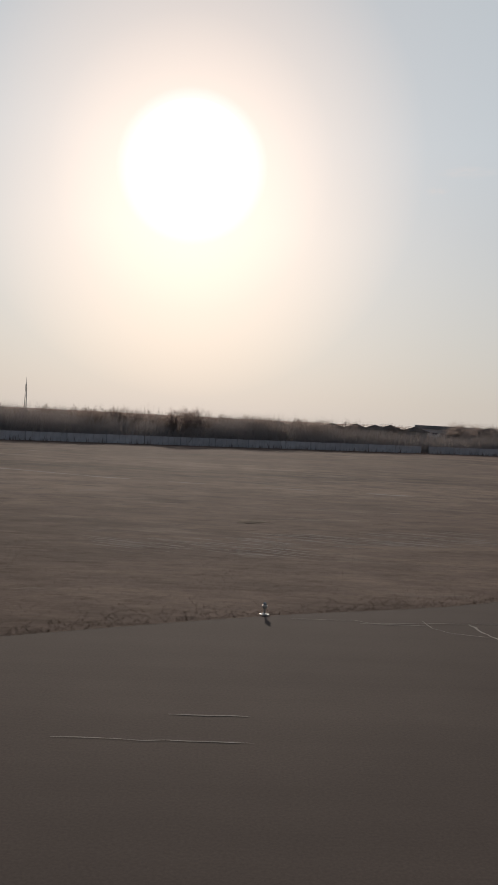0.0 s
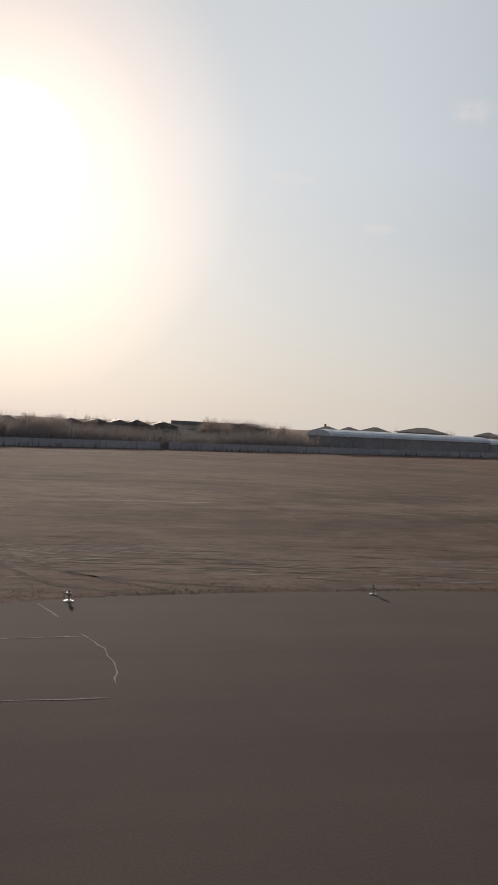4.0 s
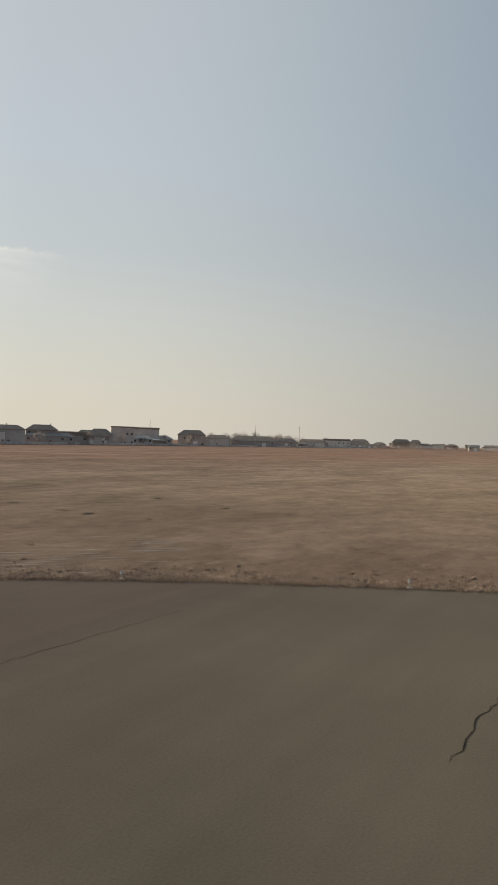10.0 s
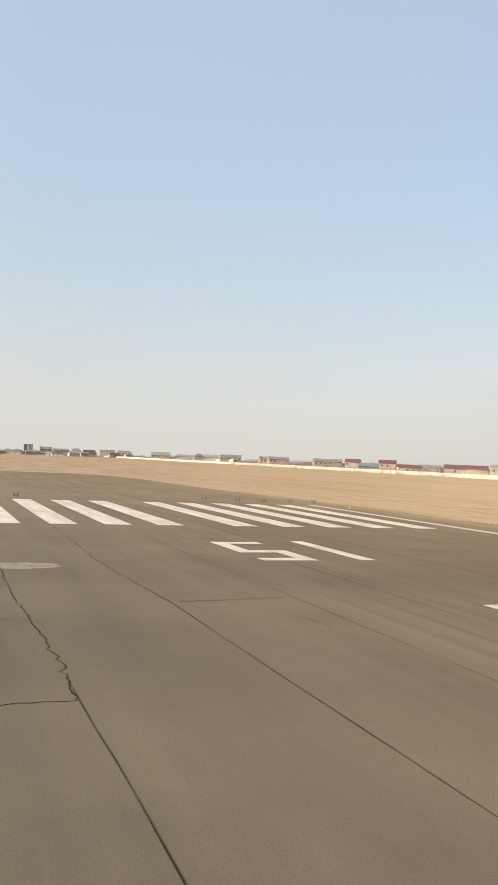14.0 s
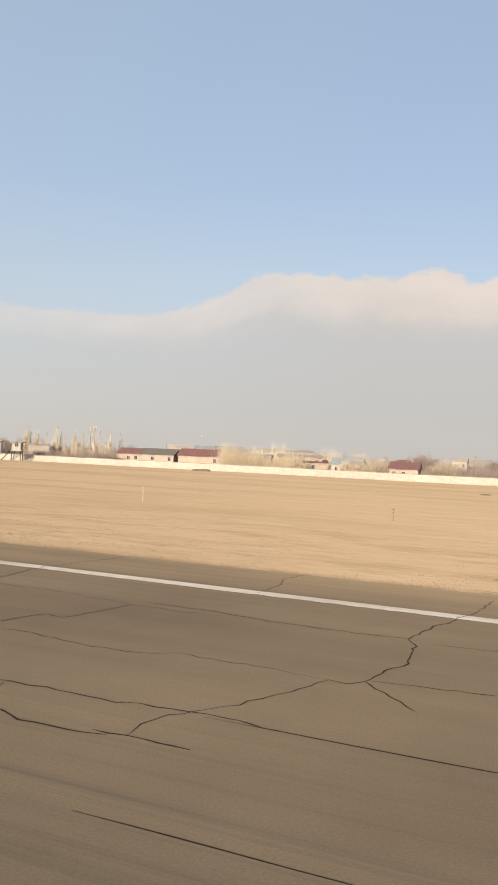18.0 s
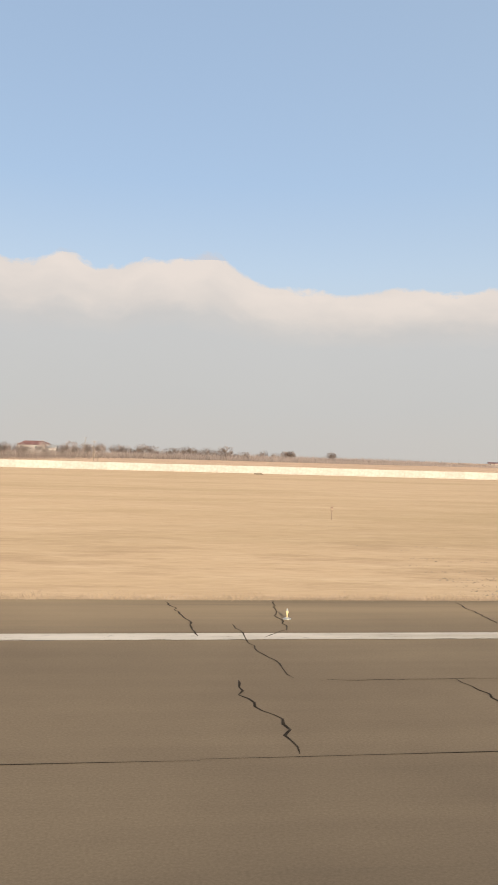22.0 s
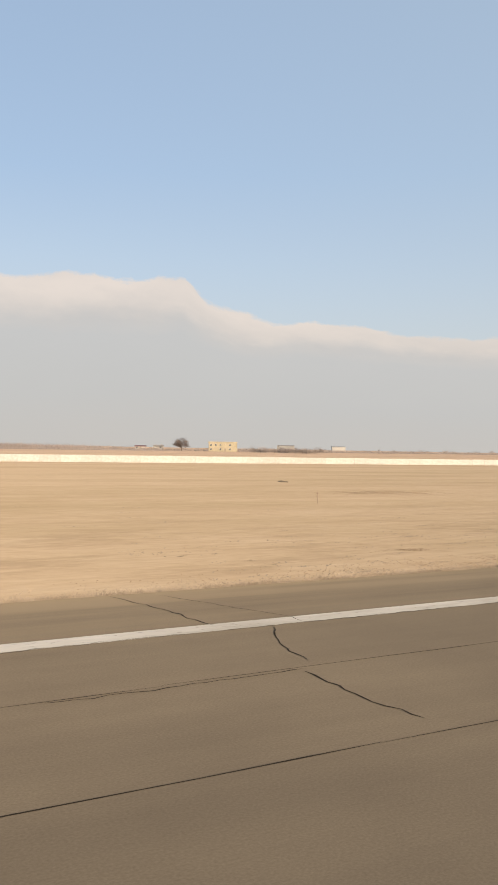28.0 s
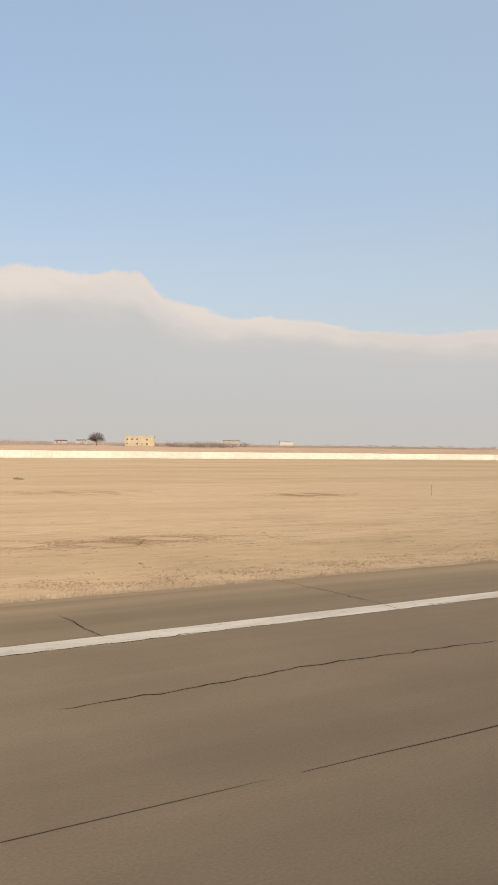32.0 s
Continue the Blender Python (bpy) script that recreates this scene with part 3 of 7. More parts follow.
# ---- helpers for building ----
def part(name, bm, material, parent=None, label=""):
    """One bmesh as one mesh object under a thing or part."""
    me = bpy.data.meshes.new(name)
    bm.to_mesh(me)
    bm.free()
    return meshed(name, me, material, parent, label)


def meshed(name, me, material, parent=None, label=""):
    if material and not me.materials:
        me.materials.append(material)
    ob = new(name, me)
    if parent:
        ob.parent = parent
    if label:
        ob["label"] = label
    return ob


def thing(name, x, y, z=0.0, turn=0.0, label="", category="", group="", kind=""):
    """An Empty at the base of a thing."""
    ob = new(name)
    ob.empty_display_size = 0.2
    ob.matrix_basis = pose(x, y, z, 0, 0, turn)
    return tagged(ob, label, category, group, kind)


def quads(rows):
    """A bmesh from rows of (corners of one face)."""
    bm = bmesh.new()
    for face in rows:
        bm.faces.new([bm.verts.new(v) for v in face])
    return bm


def add_box(bm, x0, x1, y0, y1, z0, z1, bevel=0.0):
    v = [bm.verts.new((x, y, z)) for z in (z0, z1) for x, y in ((x0, y0), (x1, y0), (x1, y1), (x0, y1))]
    fs = [bm.faces.new([v[i] for i in f]) for f in ((3, 2, 1, 0), (4, 5, 6, 7), (0, 1, 5, 4), (1, 2, 6, 5), (2, 3, 7, 6), (3, 0, 4, 7))]
    if bevel:
        bmesh.ops.bevel(bm, geom=list({e for f in fs for e in f.edges}), offset=bevel, segments=1, affect="EDGES")
    return bm


def box(x0, x1, y0, y1, z0, z1, bevel=0.0):
    return add_box(bmesh.new(), x0, x1, y0, y1, z0, z1, bevel)


def add_tube(bm, a, b, ra, rb, sides=6):
    a, b = Vector(a), Vector(b)
    d = (b - a).normalized()
    u = d.orthogonal().normalized()
    w = d.cross(u)
    rings = []
    for c, r in ((a, ra), (b, rb)):
        rings.append([bm.verts.new(c + r * (math.cos(2 * math.pi * k / sides) * u + math.sin(2 * math.pi * k / sides) * w)) for k in range(sides)])
    for k in range(sides):
        bm.faces.new((rings[0][k], rings[0][(k + 1) % sides], rings[1][(k + 1) % sides], rings[1][k]))
    bm.faces.new(rings[0][::-1])
    bm.faces.new(rings[1])
    return bm


def tube(a, b, ra, rb, sides=6):
    return add_tube(bmesh.new(), a, b, ra, rb, sides)


def slab(outline, z0, z1):
    """A flat slab with an outline of (x, y) points, counter-clockwise."""
    bm = bmesh.new()
    top = [bm.verts.new((x, y, z1)) for x, y in outline]
    low = [bm.verts.new((x, y, z0)) for x, y in outline]
    bm.faces.new(top)
    bm.faces.new(low[::-1])
    for k in range(len(outline)):
        j = (k + 1) % len(outline)
        bm.faces.new((low[k], low[j], top[j], top[k]))
    return bm


def smooth_line(points, steps=6):
    """A Catmull-Rom line through plan points."""
    p = [Vector((*q, 0)) for q in points]
    p = [p[0]] + p + [p[-1]]
    out = []
    for k in range(1, len(p) - 2):
        for s in range(steps):
            t = s / steps
            a, b, c, d = p[k - 1], p[k], p[k + 1], p[k + 2]
            out.append(0.5 * (2 * b + (c - a) * t + (2 * a - 5 * b + 4 * c - d) * t * t + (3 * b - a - 3 * c + d) * t ** 3))
    return [(q.x, q.y) for q in out] + [tuple(points[-1])]


# ---- the airfield: ground, runway with its turning bay, markings ----
# x runs along the runway, y across it; the pavement's top is at z = 0
ground = part("ground", quads([[(-4900, -4900, -0.04), (4900, -4900, -0.04), (4900, 4900, -0.04), (-4900, 4900, -0.04)]]), GRASS)
tagged(ground, "wide flat airfield of dry straw-coloured winter grass", "grass field", kind="structure")


def rise(x, y):
    """Height of the land behind the far boundary wall, which climbs a little into the fields."""
    side = min(max((x + 60) / 160, 0), 1)
    return side * side * (3 - 2 * side) * float(np.interp(y, [243, 300, 420, 600, 1200, 4900], [0, 0.7, 2.0, 2.7, 3.2, 3.6]))


def far_field():
    """The land behind the wall as one gently swelling sheet."""
    xs = [-60 + 20 * k for k in range(24)] + [460 + 190 * k for k in range(24)]
    ys = [243, 255, 270, 285, 300, 320, 345, 380, 420, 470, 530, 600, 700, 850, 1200, 1900, 3000, 4850]
    bm = bmesh.new()
    grid = [[bm.verts.new((x, y, -0.045 + rise(x, y) + (0.12 * noise.noise(Vector((x, y, 0)) * 0.02) if y > 245 and x > -50 else 0))) for x in xs] for y in ys]
    for a, c in zip(grid[:-1], grid[1:]):
        for k in range(len(xs) - 1):
            bm.faces.new((a[k], a[k + 1], c[k + 1], c[k])).smooth = True
    tagged(part("ground_rise", bm, GRASS), "gently rising dry land behind the boundary wall", "grass field", kind="structure")


far_field()

BAY = [(22, -27.6), (25.9, -28.6), (29.6, -35.5), (32.4, -42), (35, -48), (38.4, -53.8), (42.2, -59), (47, -64.4), (53, -67.8), (60, -69),
       (70, -69.8), (79, -69.4), (86, -67.5), (93, -62.5), (99, -60), (105, -57), (120, -49), (140, -36), (156, -28), (164, -27)]
OVERRUN = [(-22, -27.4), (-46, -25.4), (-75, -20), (-100, -16.5), (-139, -14)]
FAR_END = [(-142, 9), (-124, 19.3), (-90, 21.4), (-62, 22.4), (-45, 24.4), (-24, 26.3), (0, 26.5)]
outline = smooth_line(OVERRUN[::-1])[:-1] + [(-22, -27.4)] + smooth_line(BAY) + [(2400, -26.6), (2400, 26.6)] + smooth_line(FAR_END[::-1])
runway = part("runway", slab(outline, -0.3, 0.0), ASPHALT)
tagged(runway, "old grey-brown asphalt runway with cracks and a turning bay", "runway", kind="structure")


def marking(name, faces, label, category="runway marking", z=0.004, paint=PAINT):
    return tagged(part(name, quads([[(x, y, z) for x, y in f] for f in faces]), paint), label, category, kind="structure")


def bar(x0, x1, y0, y1):
    return [(x0, y0), (x1, y0), (x1, y1), (x0, y1)]


STRIPE_W, STRIPE_P, GAP, STRIPE_L = 1.83, 3.63, 3.56, 28.7
for k in range(5):
    for side in (1, -1):
        y0 = GAP / 2 + k * STRIPE_P
        ob = marking("threshold_stripe", [bar(-STRIPE_L, 0, *sorted((side * y0, side * (y0 + STRIPE_W))))], "long white painted threshold stripe on the asphalt")
        ob["group"] = "threshold stripes"
# the number, read by those who land: 1 on their left, 5 on their right
marking("runway_digit_one", [bar(10.4, 19.4, 1.6, 2.4)], "white painted runway digit one")
marking("runway_digit_five", [bar(11.0, 12.0, -3.5, -0.7), bar(12.0, 15.2, -3.5, -2.7), bar(15.2, 16.2, -3.5, -0.7), bar(16.2, 18.5, -1.5, -0.7), bar(18.5, 19.5, -3.5, -0.7)], "white painted runway digit five")
for k in range(12):
    marking("centre_line_dash", [bar(32 + 50 * k, 62 + 50 * k, -0.28, 0.34)], "white painted centre line dash on the asphalt")["group"] = "centre line dashes"
marking("side_stripe", [bar(-30, 2400, 20.46, 21.26)], "continuous worn cream-white runway side stripe", paint=WORN_PAINT)


# ---- far weather ----
def cloud_bank():
    """A band of cloud low over the fields, 4.6 km off; its rim's height changes along it."""
    rim = [(75, 4.5), (60, 5.8), (48, 7.4), (42, 9.0), (36, 8.9), (31.3, 9.4), (29.8, 10.3), (28, 10.9), (26.1, 11.8), (23, 12.5), (18.8, 12.1), (15, 12.4), (10.6, 12.0), (8, 12.4), (6.3, 11.95), (3.5, 12.5), (1.3, 11.9), (-0.5, 11.9),
           (-2, 12.7), (-4.2, 13.1), (-6.3, 13.1), (-7.7, 12.1), (-9.1, 11.5), (-13, 11.0), (-20.6, 11.05), (-26.1, 10.8), (-27.3, 9.8), (-29, 9.0), (-30.4, 8.6), (-34.3, 8.5), (-37, 8.1), (-42, 7.45), (-48.5, 7.5), (-60, 6.5), (-75, 5.0)]
    bm = bmesh.new()
    uv = bm.loops.layers.uv.new("UVMap")
    cols, levels = [], 8
    steps = 300
    for k in range(steps + 1):
        az = 75 - 150 * k / steps
        top = 1.2 * np.interp(-az, [-a for a, _ in rim], [e for _, e in rim])
        cols.append([(bm.verts.new((-4600 * math.sin(radians(az)), 4600 * math.cos(radians(az)), 4 + 4600 * math.tan(radians(top * j / levels)))), (k / steps, j / levels)) for j in range(levels + 1)])
    for a, b in zip(cols[:-1], cols[1:]):
        for j in range(levels):
            quad = (a[j], b[j], b[j + 1], a[j + 1])
            f = bm.faces.new([v for v, _ in quad])
            for lp, (_, t) in zip(f.loops, quad):
                lp[uv].uv = t
    ob = tagged(part("backdrop_clouds", bm, CLOUD), "low bank of cloud with a pale sunlit rim", "cloud", kind="structure")
    ob.location = (85, 0, 0)
    ob.visible_shadow = False


cloud_bank()


def cloud_wisp(az, el, wide, tall):
    """A small far cloud at a bearing and height in degrees."""
    c = Vector((-math.sin(radians(az)), math.cos(radians(az)), math.tan(radians(el)))).normalized() * 4400
    r, u = Vector((math.cos(radians(az)), math.sin(radians(az)), 0)), Vector((0, 0, 1))
    bm = bmesh.new()
    uv = bm.loops.layers.uv.new("UVMap")
    hx, hy = 4400 * math.tan(radians(wide / 2)), 4400 * math.tan(radians(tall / 2))
    f = bm.faces.new([bm.verts.new(c + r * sx * hx + u * sy * hy) for sx, sy in ((-1, -1), (1, -1), (1, 1), (-1, 1))])
    for lp, t in zip(f.loops, ((0, 0), (1, 0), (1, 1), (0, 1))):
        lp[uv].uv = (t[0] + az, t[1])
    ob = tagged(part("backdrop_cloud", bm, WISP), "small thin pale cloud high over the fields", "cloud", kind="structure")
    ob.visible_shadow = False


cloud_wisp(153.7, 19.9, 5.0, 3.0)
cloud_wisp(159.3, 13.0, 4.5, 1.3)
cloud_wisp(151.0, 12.3, 2.2, 1.8)
for az, el, wide, tall in ((165.3, 15.9, 6.0, 1.3), (167.2, 14.8, 2.6, 0.9)):
    cloud_wisp(az, el, wide, tall)


def cloud_shelf(rim, low):
    """A long thin cloud with a lumpy upper rim that fades away downwards; rim: bearings and heights in degrees."""
    bm = bmesh.new()
    uv = bm.loops.layers.uv.new("UVMap")
    cols = []
    for k in range(41):
        az = rim[0][0] + (rim[-1][0] - rim[0][0]) * k / 40
        top = float(np.interp(-az, [-a for a, _ in rim], [e for _, e in rim])) + 0.35
        cols.append([(bm.verts.new(Vector((-math.sin(radians(az)), math.cos(radians(az)), math.tan(radians(el)))).normalized() * 4400), (k / 40, v)) for el, v in ((low, 0.0), (top, 1.0))])
    for a, b in zip(cols[:-1], cols[1:]):
        quad = (a[0], b[0], b[1], a[1])
        f = bm.faces.new([v for v, _ in quad])
        for lp, (_, t) in zip(f.loops, quad):
            lp[uv].uv = t
    ob = tagged(part("backdrop_cloud", bm, SHELF), "long thin pale cloud with a lumpy rim over the village", "cloud", kind="structure")
    ob.visible_shadow = False


cloud_shelf(((147, 10.4), (143, 10.9), (138, 11.6), (135.5, 11.9), (133.4, 12.2), (131, 12.05), (127.5, 11.8)), 7.4)


def haze_ring():
    """The dusty air as a glowing dome added over the fields, brightest under the sun."""
    bm = bmesh.new()
    uv = bm.loops.layers.uv.new("UVMap")
    steps, levels = 180, 24
    cols = []
    for k in range(steps + 1):
        az = SUN_YAW + 360 * k / steps
        u = 1 - abs(k / steps - 0.5) * 2
        col = []
        for j in range(levels + 1):
            el = 88 * (j / levels) ** 1.4
            r = 4750 * math.cos(radians(el))
            col.append((bm.verts.new((-r * math.sin(radians(az)), r * math.cos(radians(az)), -20 + 4750 * math.sin(radians(el)))), (u, el / 88)))
        cols.append(col)
    for a, b in zip(cols[:-1], cols[1:]):
        for j in range(levels):
            quad = (a[j], b[j], b[j + 1], a[j + 1])
            f = bm.faces.new([v for v, _ in quad])
            for lp, (_, t) in zip(f.loops, quad):
                lp[uv].uv = t
    ob = tagged(part("backdrop_haze", bm, HAZE), "glowing backdrop dome painted with dusty haze and sun glare", "haze", kind="structure")
    ob.location = (86, -30, 0)
    ob.visible_shadow = False


haze_ring()


# ---- pavement: lane joints, cracks, patches ----
def ribbon(points, width, z, wobble, step, rng):
    """A narrow uneven band along a line of plan points."""
    fine = []
    for (x0, y0), (x1, y1) in zip(points[:-1], points[1:]):
        length = math.hypot(x1 - x0, y1 - y0)
        count = max(1, int(length / step))
        for k in range(count):
            t = k / count
            off = rng.gauss(0, wobble) if fine else 0
            fine.append(Vector((x0 + (x1 - x0) * t - (y1 - y0) / length * off, y0 + (y1 - y0) * t + (x1 - x0) / length * off, z)))
    fine.append(Vector((*points[-1], z)))
    bm, last = bmesh.new(), None
    for k, p in enumerate(fine):
        d = (fine[min(k + 1, len(fine) - 1)] - fine[max(k - 1, 0)]).normalized()
        s = Vector((-d.y, d.x, 0)) * width * rng.uniform(0.55, 1.3) * (0.35 if k in (0, len(fine) - 1) else 1) / 2
        pair = (bm.verts.new(p + s), bm.verts.new(p - s))
        if last:
            bm.faces.new((last[0], last[1], pair[1], pair[0]))
        last = pair
    return bm


crack_rng = random.Random(11)


def crack(*points):
    bay = points[0][1] < -42 and points[0][0] > 60 or points[0][1] < -54
    # bay cracks take the pale colour that stands in for sun glint
    part("crack", ribbon(points, crack_rng.uniform(0.03, 0.06) * (0.8 if bay else 0.4 if points[0][1] < -36 else 0.75 if points[0][1] < -21 else 0.9), 0.0065, 0.016 if bay else 0.042, 0.27, crack_rng), PALE_GLINT if bay else TAR, runway, "crack with a painted pale glint" if bay else "")


JOINT_GAPS = [(16.4, 39.4, 54.1), (11.9, 44.9, 50.4), (7.2, 51.9, 57.4), (2.8, 52.1, 56.7), (10.9, 50.9, 56.0), (11.2, 55.8, 59.9), (7.4, 57.8, 60.4), (16.5, 51.8, 58.4), (3.0, 37.2, 50.4), (-1.8, 45.0, 51.4), (7.6, 43.3, 50.2), (2.8, 48.0, 55.5), (-20.0, 8.9, 43.8), (-15.5, 8.9, 40.9), (-11.1, 8.5, 30.1), (16.4, 60.8, 68.3), (12.0, 62.5, 69.8), (16.4, 74.3, 77.5), (16.5, 79.7, 88.8), (16.4, 84.9, 94.1), (16.3, 110.1, 115.7), (16.3, 125.4, 136.6), (16.4, 143.8, 154.8), (-23.9, 26.9, 41.8)]


crack((45.0, 10.3), (44.9, 12.0), (44.8, 13.3), (44.8, 14.8), (45.1, 16.8), (44.9, 18.6), (44.4, 20.1), (44.5, 21.9), (44.6, 23.9), (44.8, 26.0))
crack((39.4, 16.5), (41.6, 16.4), (43.5, 16.5), (45.1, 16.8), (46.8, 16.6), (48.6, 16.6), (50.3, 16.3), (51.7, 16.1), (53.0, 16.0), (54.1, 16.1))
crack((44.9, 12.1), (46.5, 12.0), (48.3, 11.9), (49.4, 11.8), (50.4, 11.6))
crack((49.4, 11.8), (49.8, 11.5), (50.4, 11.3), (50.4, 11.6))
crack((50.4, 7.8), (50.4, 8.6), (50.4, 9.0), (50.3, 9.7), (50.6, 10.4), (50.4, 11.6), (50.5, 12.6), (50.7, 13.3), (51.3, 13.1), (51.5, 14.0), (51.6, 14.9), (51.7, 16.1))
crack((50.4, 7.8), (50.9, 7.5), (51.5, 7.4), (52.0, 7.2), (52.0, 7.4), (51.8, 8.0), (51.2, 8.4), (50.8, 8.5), (50.4, 9.0))
crack((47.8, 7.3), (49.0, 7.3), (49.8, 7.6), (50.4, 7.9))
crack((49.6, 5.6), (50.4, 5.7), (51.4, 5.7), (52.3, 5.7), (53.0, 5.9), (53.7, 6.2), (54.3, 6.4), (54.6, 6.4), (54.7, 6.9))
crack((51.4, 5.7), (51.6, 6.4), (51.6, 6.9), (51.7, 7.4))
crack((51.9, 7.3), (52.9, 7.2), (53.8, 7.1), (54.6, 7.1), (55.1, 7.1), (55.5, 7.1), (56.1, 7.2), (56.8, 7.1), (57.2, 7.1), (57.4, 7.3))
crack((54.6, 7.1), (54.7, 6.5), (55.0, 6.0), (55.2, 5.8), (55.3, 6.0), (55.2, 6.2))
crack((54.2, 2.9), (54.3, 3.6), (54.4, 4.0), (54.4, 4.6), (54.5, 4.9), (54.9, 5.2), (55.3, 5.7))
crack((55.3, 5.7), (55.8, 5.6), (56.4, 5.4), (57.0, 5.4), (57.6, 5.4), (58.1, 5.5))
crack((52.1, 2.8), (52.7, 2.9), (53.5, 2.8), (54.2, 2.9), (55.0, 2.8), (55.6, 2.8), (56.2, 2.7), (56.7, 2.7))
crack((53.5, 1.9), (53.5, 2.3), (53.5, 2.8))
crack((50.9, 11.0), (52.0, 11.0), (53.1, 10.9), (54.1, 10.7), (55.0, 10.7), (56.0, 11.0))
crack((55.6, 11.0), (56.1, 11.3), (57.3, 11.2), (58.4, 11.2), (59.4, 11.1), (59.9, 11.0))
crack((59.9, 11.0), (59.6, 9.7), (59.2, 8.6), (58.7, 7.5), (58.3, 7.0), (58.3, 6.3), (58.4, 5.6))
crack((57.2, 7.2), (57.6, 7.3), (58.5, 7.4), (59.3, 7.4), (60.4, 7.3))
crack((57.7, 5.6), (58.4, 5.6), (59.0, 5.7), (59.6, 5.6))
crack((53.7, 20.8), (53.6, 22.8), (53.0, 24.8), (53.2, 26.5))
crack((51.8, 16.7), (54.1, 16.7), (56.5, 16.3), (58.4, 16.3), (59.6, 16.4), (60.3, 16.4))
crack((60.6, 11.4), (60.7, 12.6), (60.9, 13.6), (60.6, 15.6), (60.2, 16.4), (60.3, 18.5), (60.7, 20.9), (60.9, 22.5), (60.9, 25.0))
crack((59.8, 11.1), (60.3, 11.0), (60.6, 11.4), (61.4, 10.5), (62.1, 9.8))
crack((60.6, 11.5), (61.9, 11.7), (63.3, 11.9))
crack((100.6, 20.1), (100.4, 18.7), (100.2, 17.6), (100.2, 16.7))
crack((99.1, 16.3), (99.1, 15.6), (98.9, 15.0), (98.9, 14.5), (98.6, 13.9), (98.5, 13.2))
crack((102.4, 26.7), (102.6, 24.5), (103.1, 23.3), (103.4, 22.4), (103.4, 20.8))
crack((105.6, 26.3), (106.5, 24.9), (106.3, 23.2), (106.4, 20.9), (106.3, 19.2))
crack((44.9, -1.9), (44.8, -1.6), (44.7, -1.0), (44.8, -0.3), (44.8, 0.4), (44.7, 0.9), (44.7, 1.4), (44.7, 2.0), (44.8, 3.1), (44.7, 4.3), (44.9, 5.5), (44.2, 6.8), (44.3, 7.5))
crack((37.2, 3.1), (40.1, 3.1), (42.0, 3.1), (43.9, 3.0), (44.8, 3.1), (45.8, 3.1), (47.4, 2.9), (49.2, 2.8), (50.4, 2.9))
crack((45.0, -1.9), (45.9, -1.9), (46.8, -1.8), (47.6, -1.7), (48.5, -1.8), (49.5, -1.9), (50.1, -1.9), (50.6, -1.8), (51.4, -1.9))
crack((40.0, 2.8), (40.2, 4.2), (40.2, 5.3), (40.0, 6.1), (39.4, 7.1), (39.1, 8.6))
crack((36.3, 9.4), (37.6, 9.2), (39.0, 8.4), (40.6, 8.5), (42.8, 8.4), (44.2, 8.3), (47.4, 7.3))
crack((44.6, 5.6), (45.8, 5.6), (48.6, 5.5))
crack((25.7, -20.1), (30.3, -19.9), (33.6, -19.9), (37.2, -20.0), (40.0, -20.0), (41.9, -20.1), (43.8, -20.1))
crack((8.9, -15.7), (20.5, -15.5), (28.4, -15.6), (32.2, -15.5), (35.9, -15.4), (38.4, -15.4), (40.9, -15.5))
crack((40.5, -20.1), (40.6, -18.8), (40.9, -17.4), (40.9, -15.5))
crack((8.5, -11.0), (20.3, -11.3), (30.1, -10.9))
crack((8.9, -20.4), (16.0, -20.3), (21.2, -20.1), (25.7, -20.1))
crack((34.1, -23.9), (33.9, -22.2), (33.6, -20.0))
crack((26.3, -23.2), (26.0, -20.2), (26.7, -17.8), (26.6, -15.6))
crack((32.5, -19.9), (32.5, -17.7), (32.8, -15.5))
crack((38.5, -21.7), (38.7, -20.2))
crack((40.4, -23.9), (40.6, -22.0), (40.4, -20.0))
crack((30.3, -10.6), (29.8, -6.7))
crack((32.6, -7.7), (34.8, -7.4))
crack((63.4, 25.9), (63.6, 25.9), (63.9, 25.4))
crack((64.4, 23.9), (64.5, 24.7), (64.8, 24.5))
crack((65.6, 24.4), (65.7, 25.3), (66.0, 25.0), (65.9, 23.7))
crack((62.3, 24.9), (62.6, 24.7))
crack((64.1, 9.3), (64.1, 11.6), (64.3, 12.3), (64.3, 13.4), (64.7, 14.7), (64.7, 16.3))
crack((60.8, 16.2), (64.7, 16.4), (68.3, 16.5))
crack((64.3, 11.1), (66.7, 10.8), (67.6, 10.7), (68.3, 10.3), (69.8, 10.7))
crack((73.3, 25.7), (74.1, 23.7), (74.4, 21.6), (74.2, 18.7), (74.1, 17.6), (74.3, 16.5))
crack((74.3, 16.4), (77.5, 16.5))
crack((77.5, 16.8), (77.6, 15.2), (77.8, 13.7), (77.8, 12.3), (78.0, 11.1))
crack((82.3, 26.1), (82.7, 23.5), (82.8, 20.9))
crack((85.8, 26.3), (85.4, 23.4), (85.3, 21.7), (84.5, 20.7))
crack((83.9, 22.5), (84.0, 21.0), (84.0, 19.4), (84.3, 17.9), (84.4, 16.6))
crack((83.2, 16.5), (83.1, 15.4), (83.3, 14.3), (83.6, 13.8), (83.5, 12.9), (83.5, 12.0))
crack((91.9, 26.1), (91.7, 22.5))
crack((87.9, 16.4), (88.1, 15.2), (88.0, 13.3), (88.0, 12.1))
crack((84.9, 16.4), (88.0, 16.4), (91.0, 16.5), (94.1, 16.2))
crack((115.2, 26.3), (115.8, 23.7), (116.1, 21.1))
crack((116.7, 25.9), (118.5, 21.5), (118.5, 20.6))
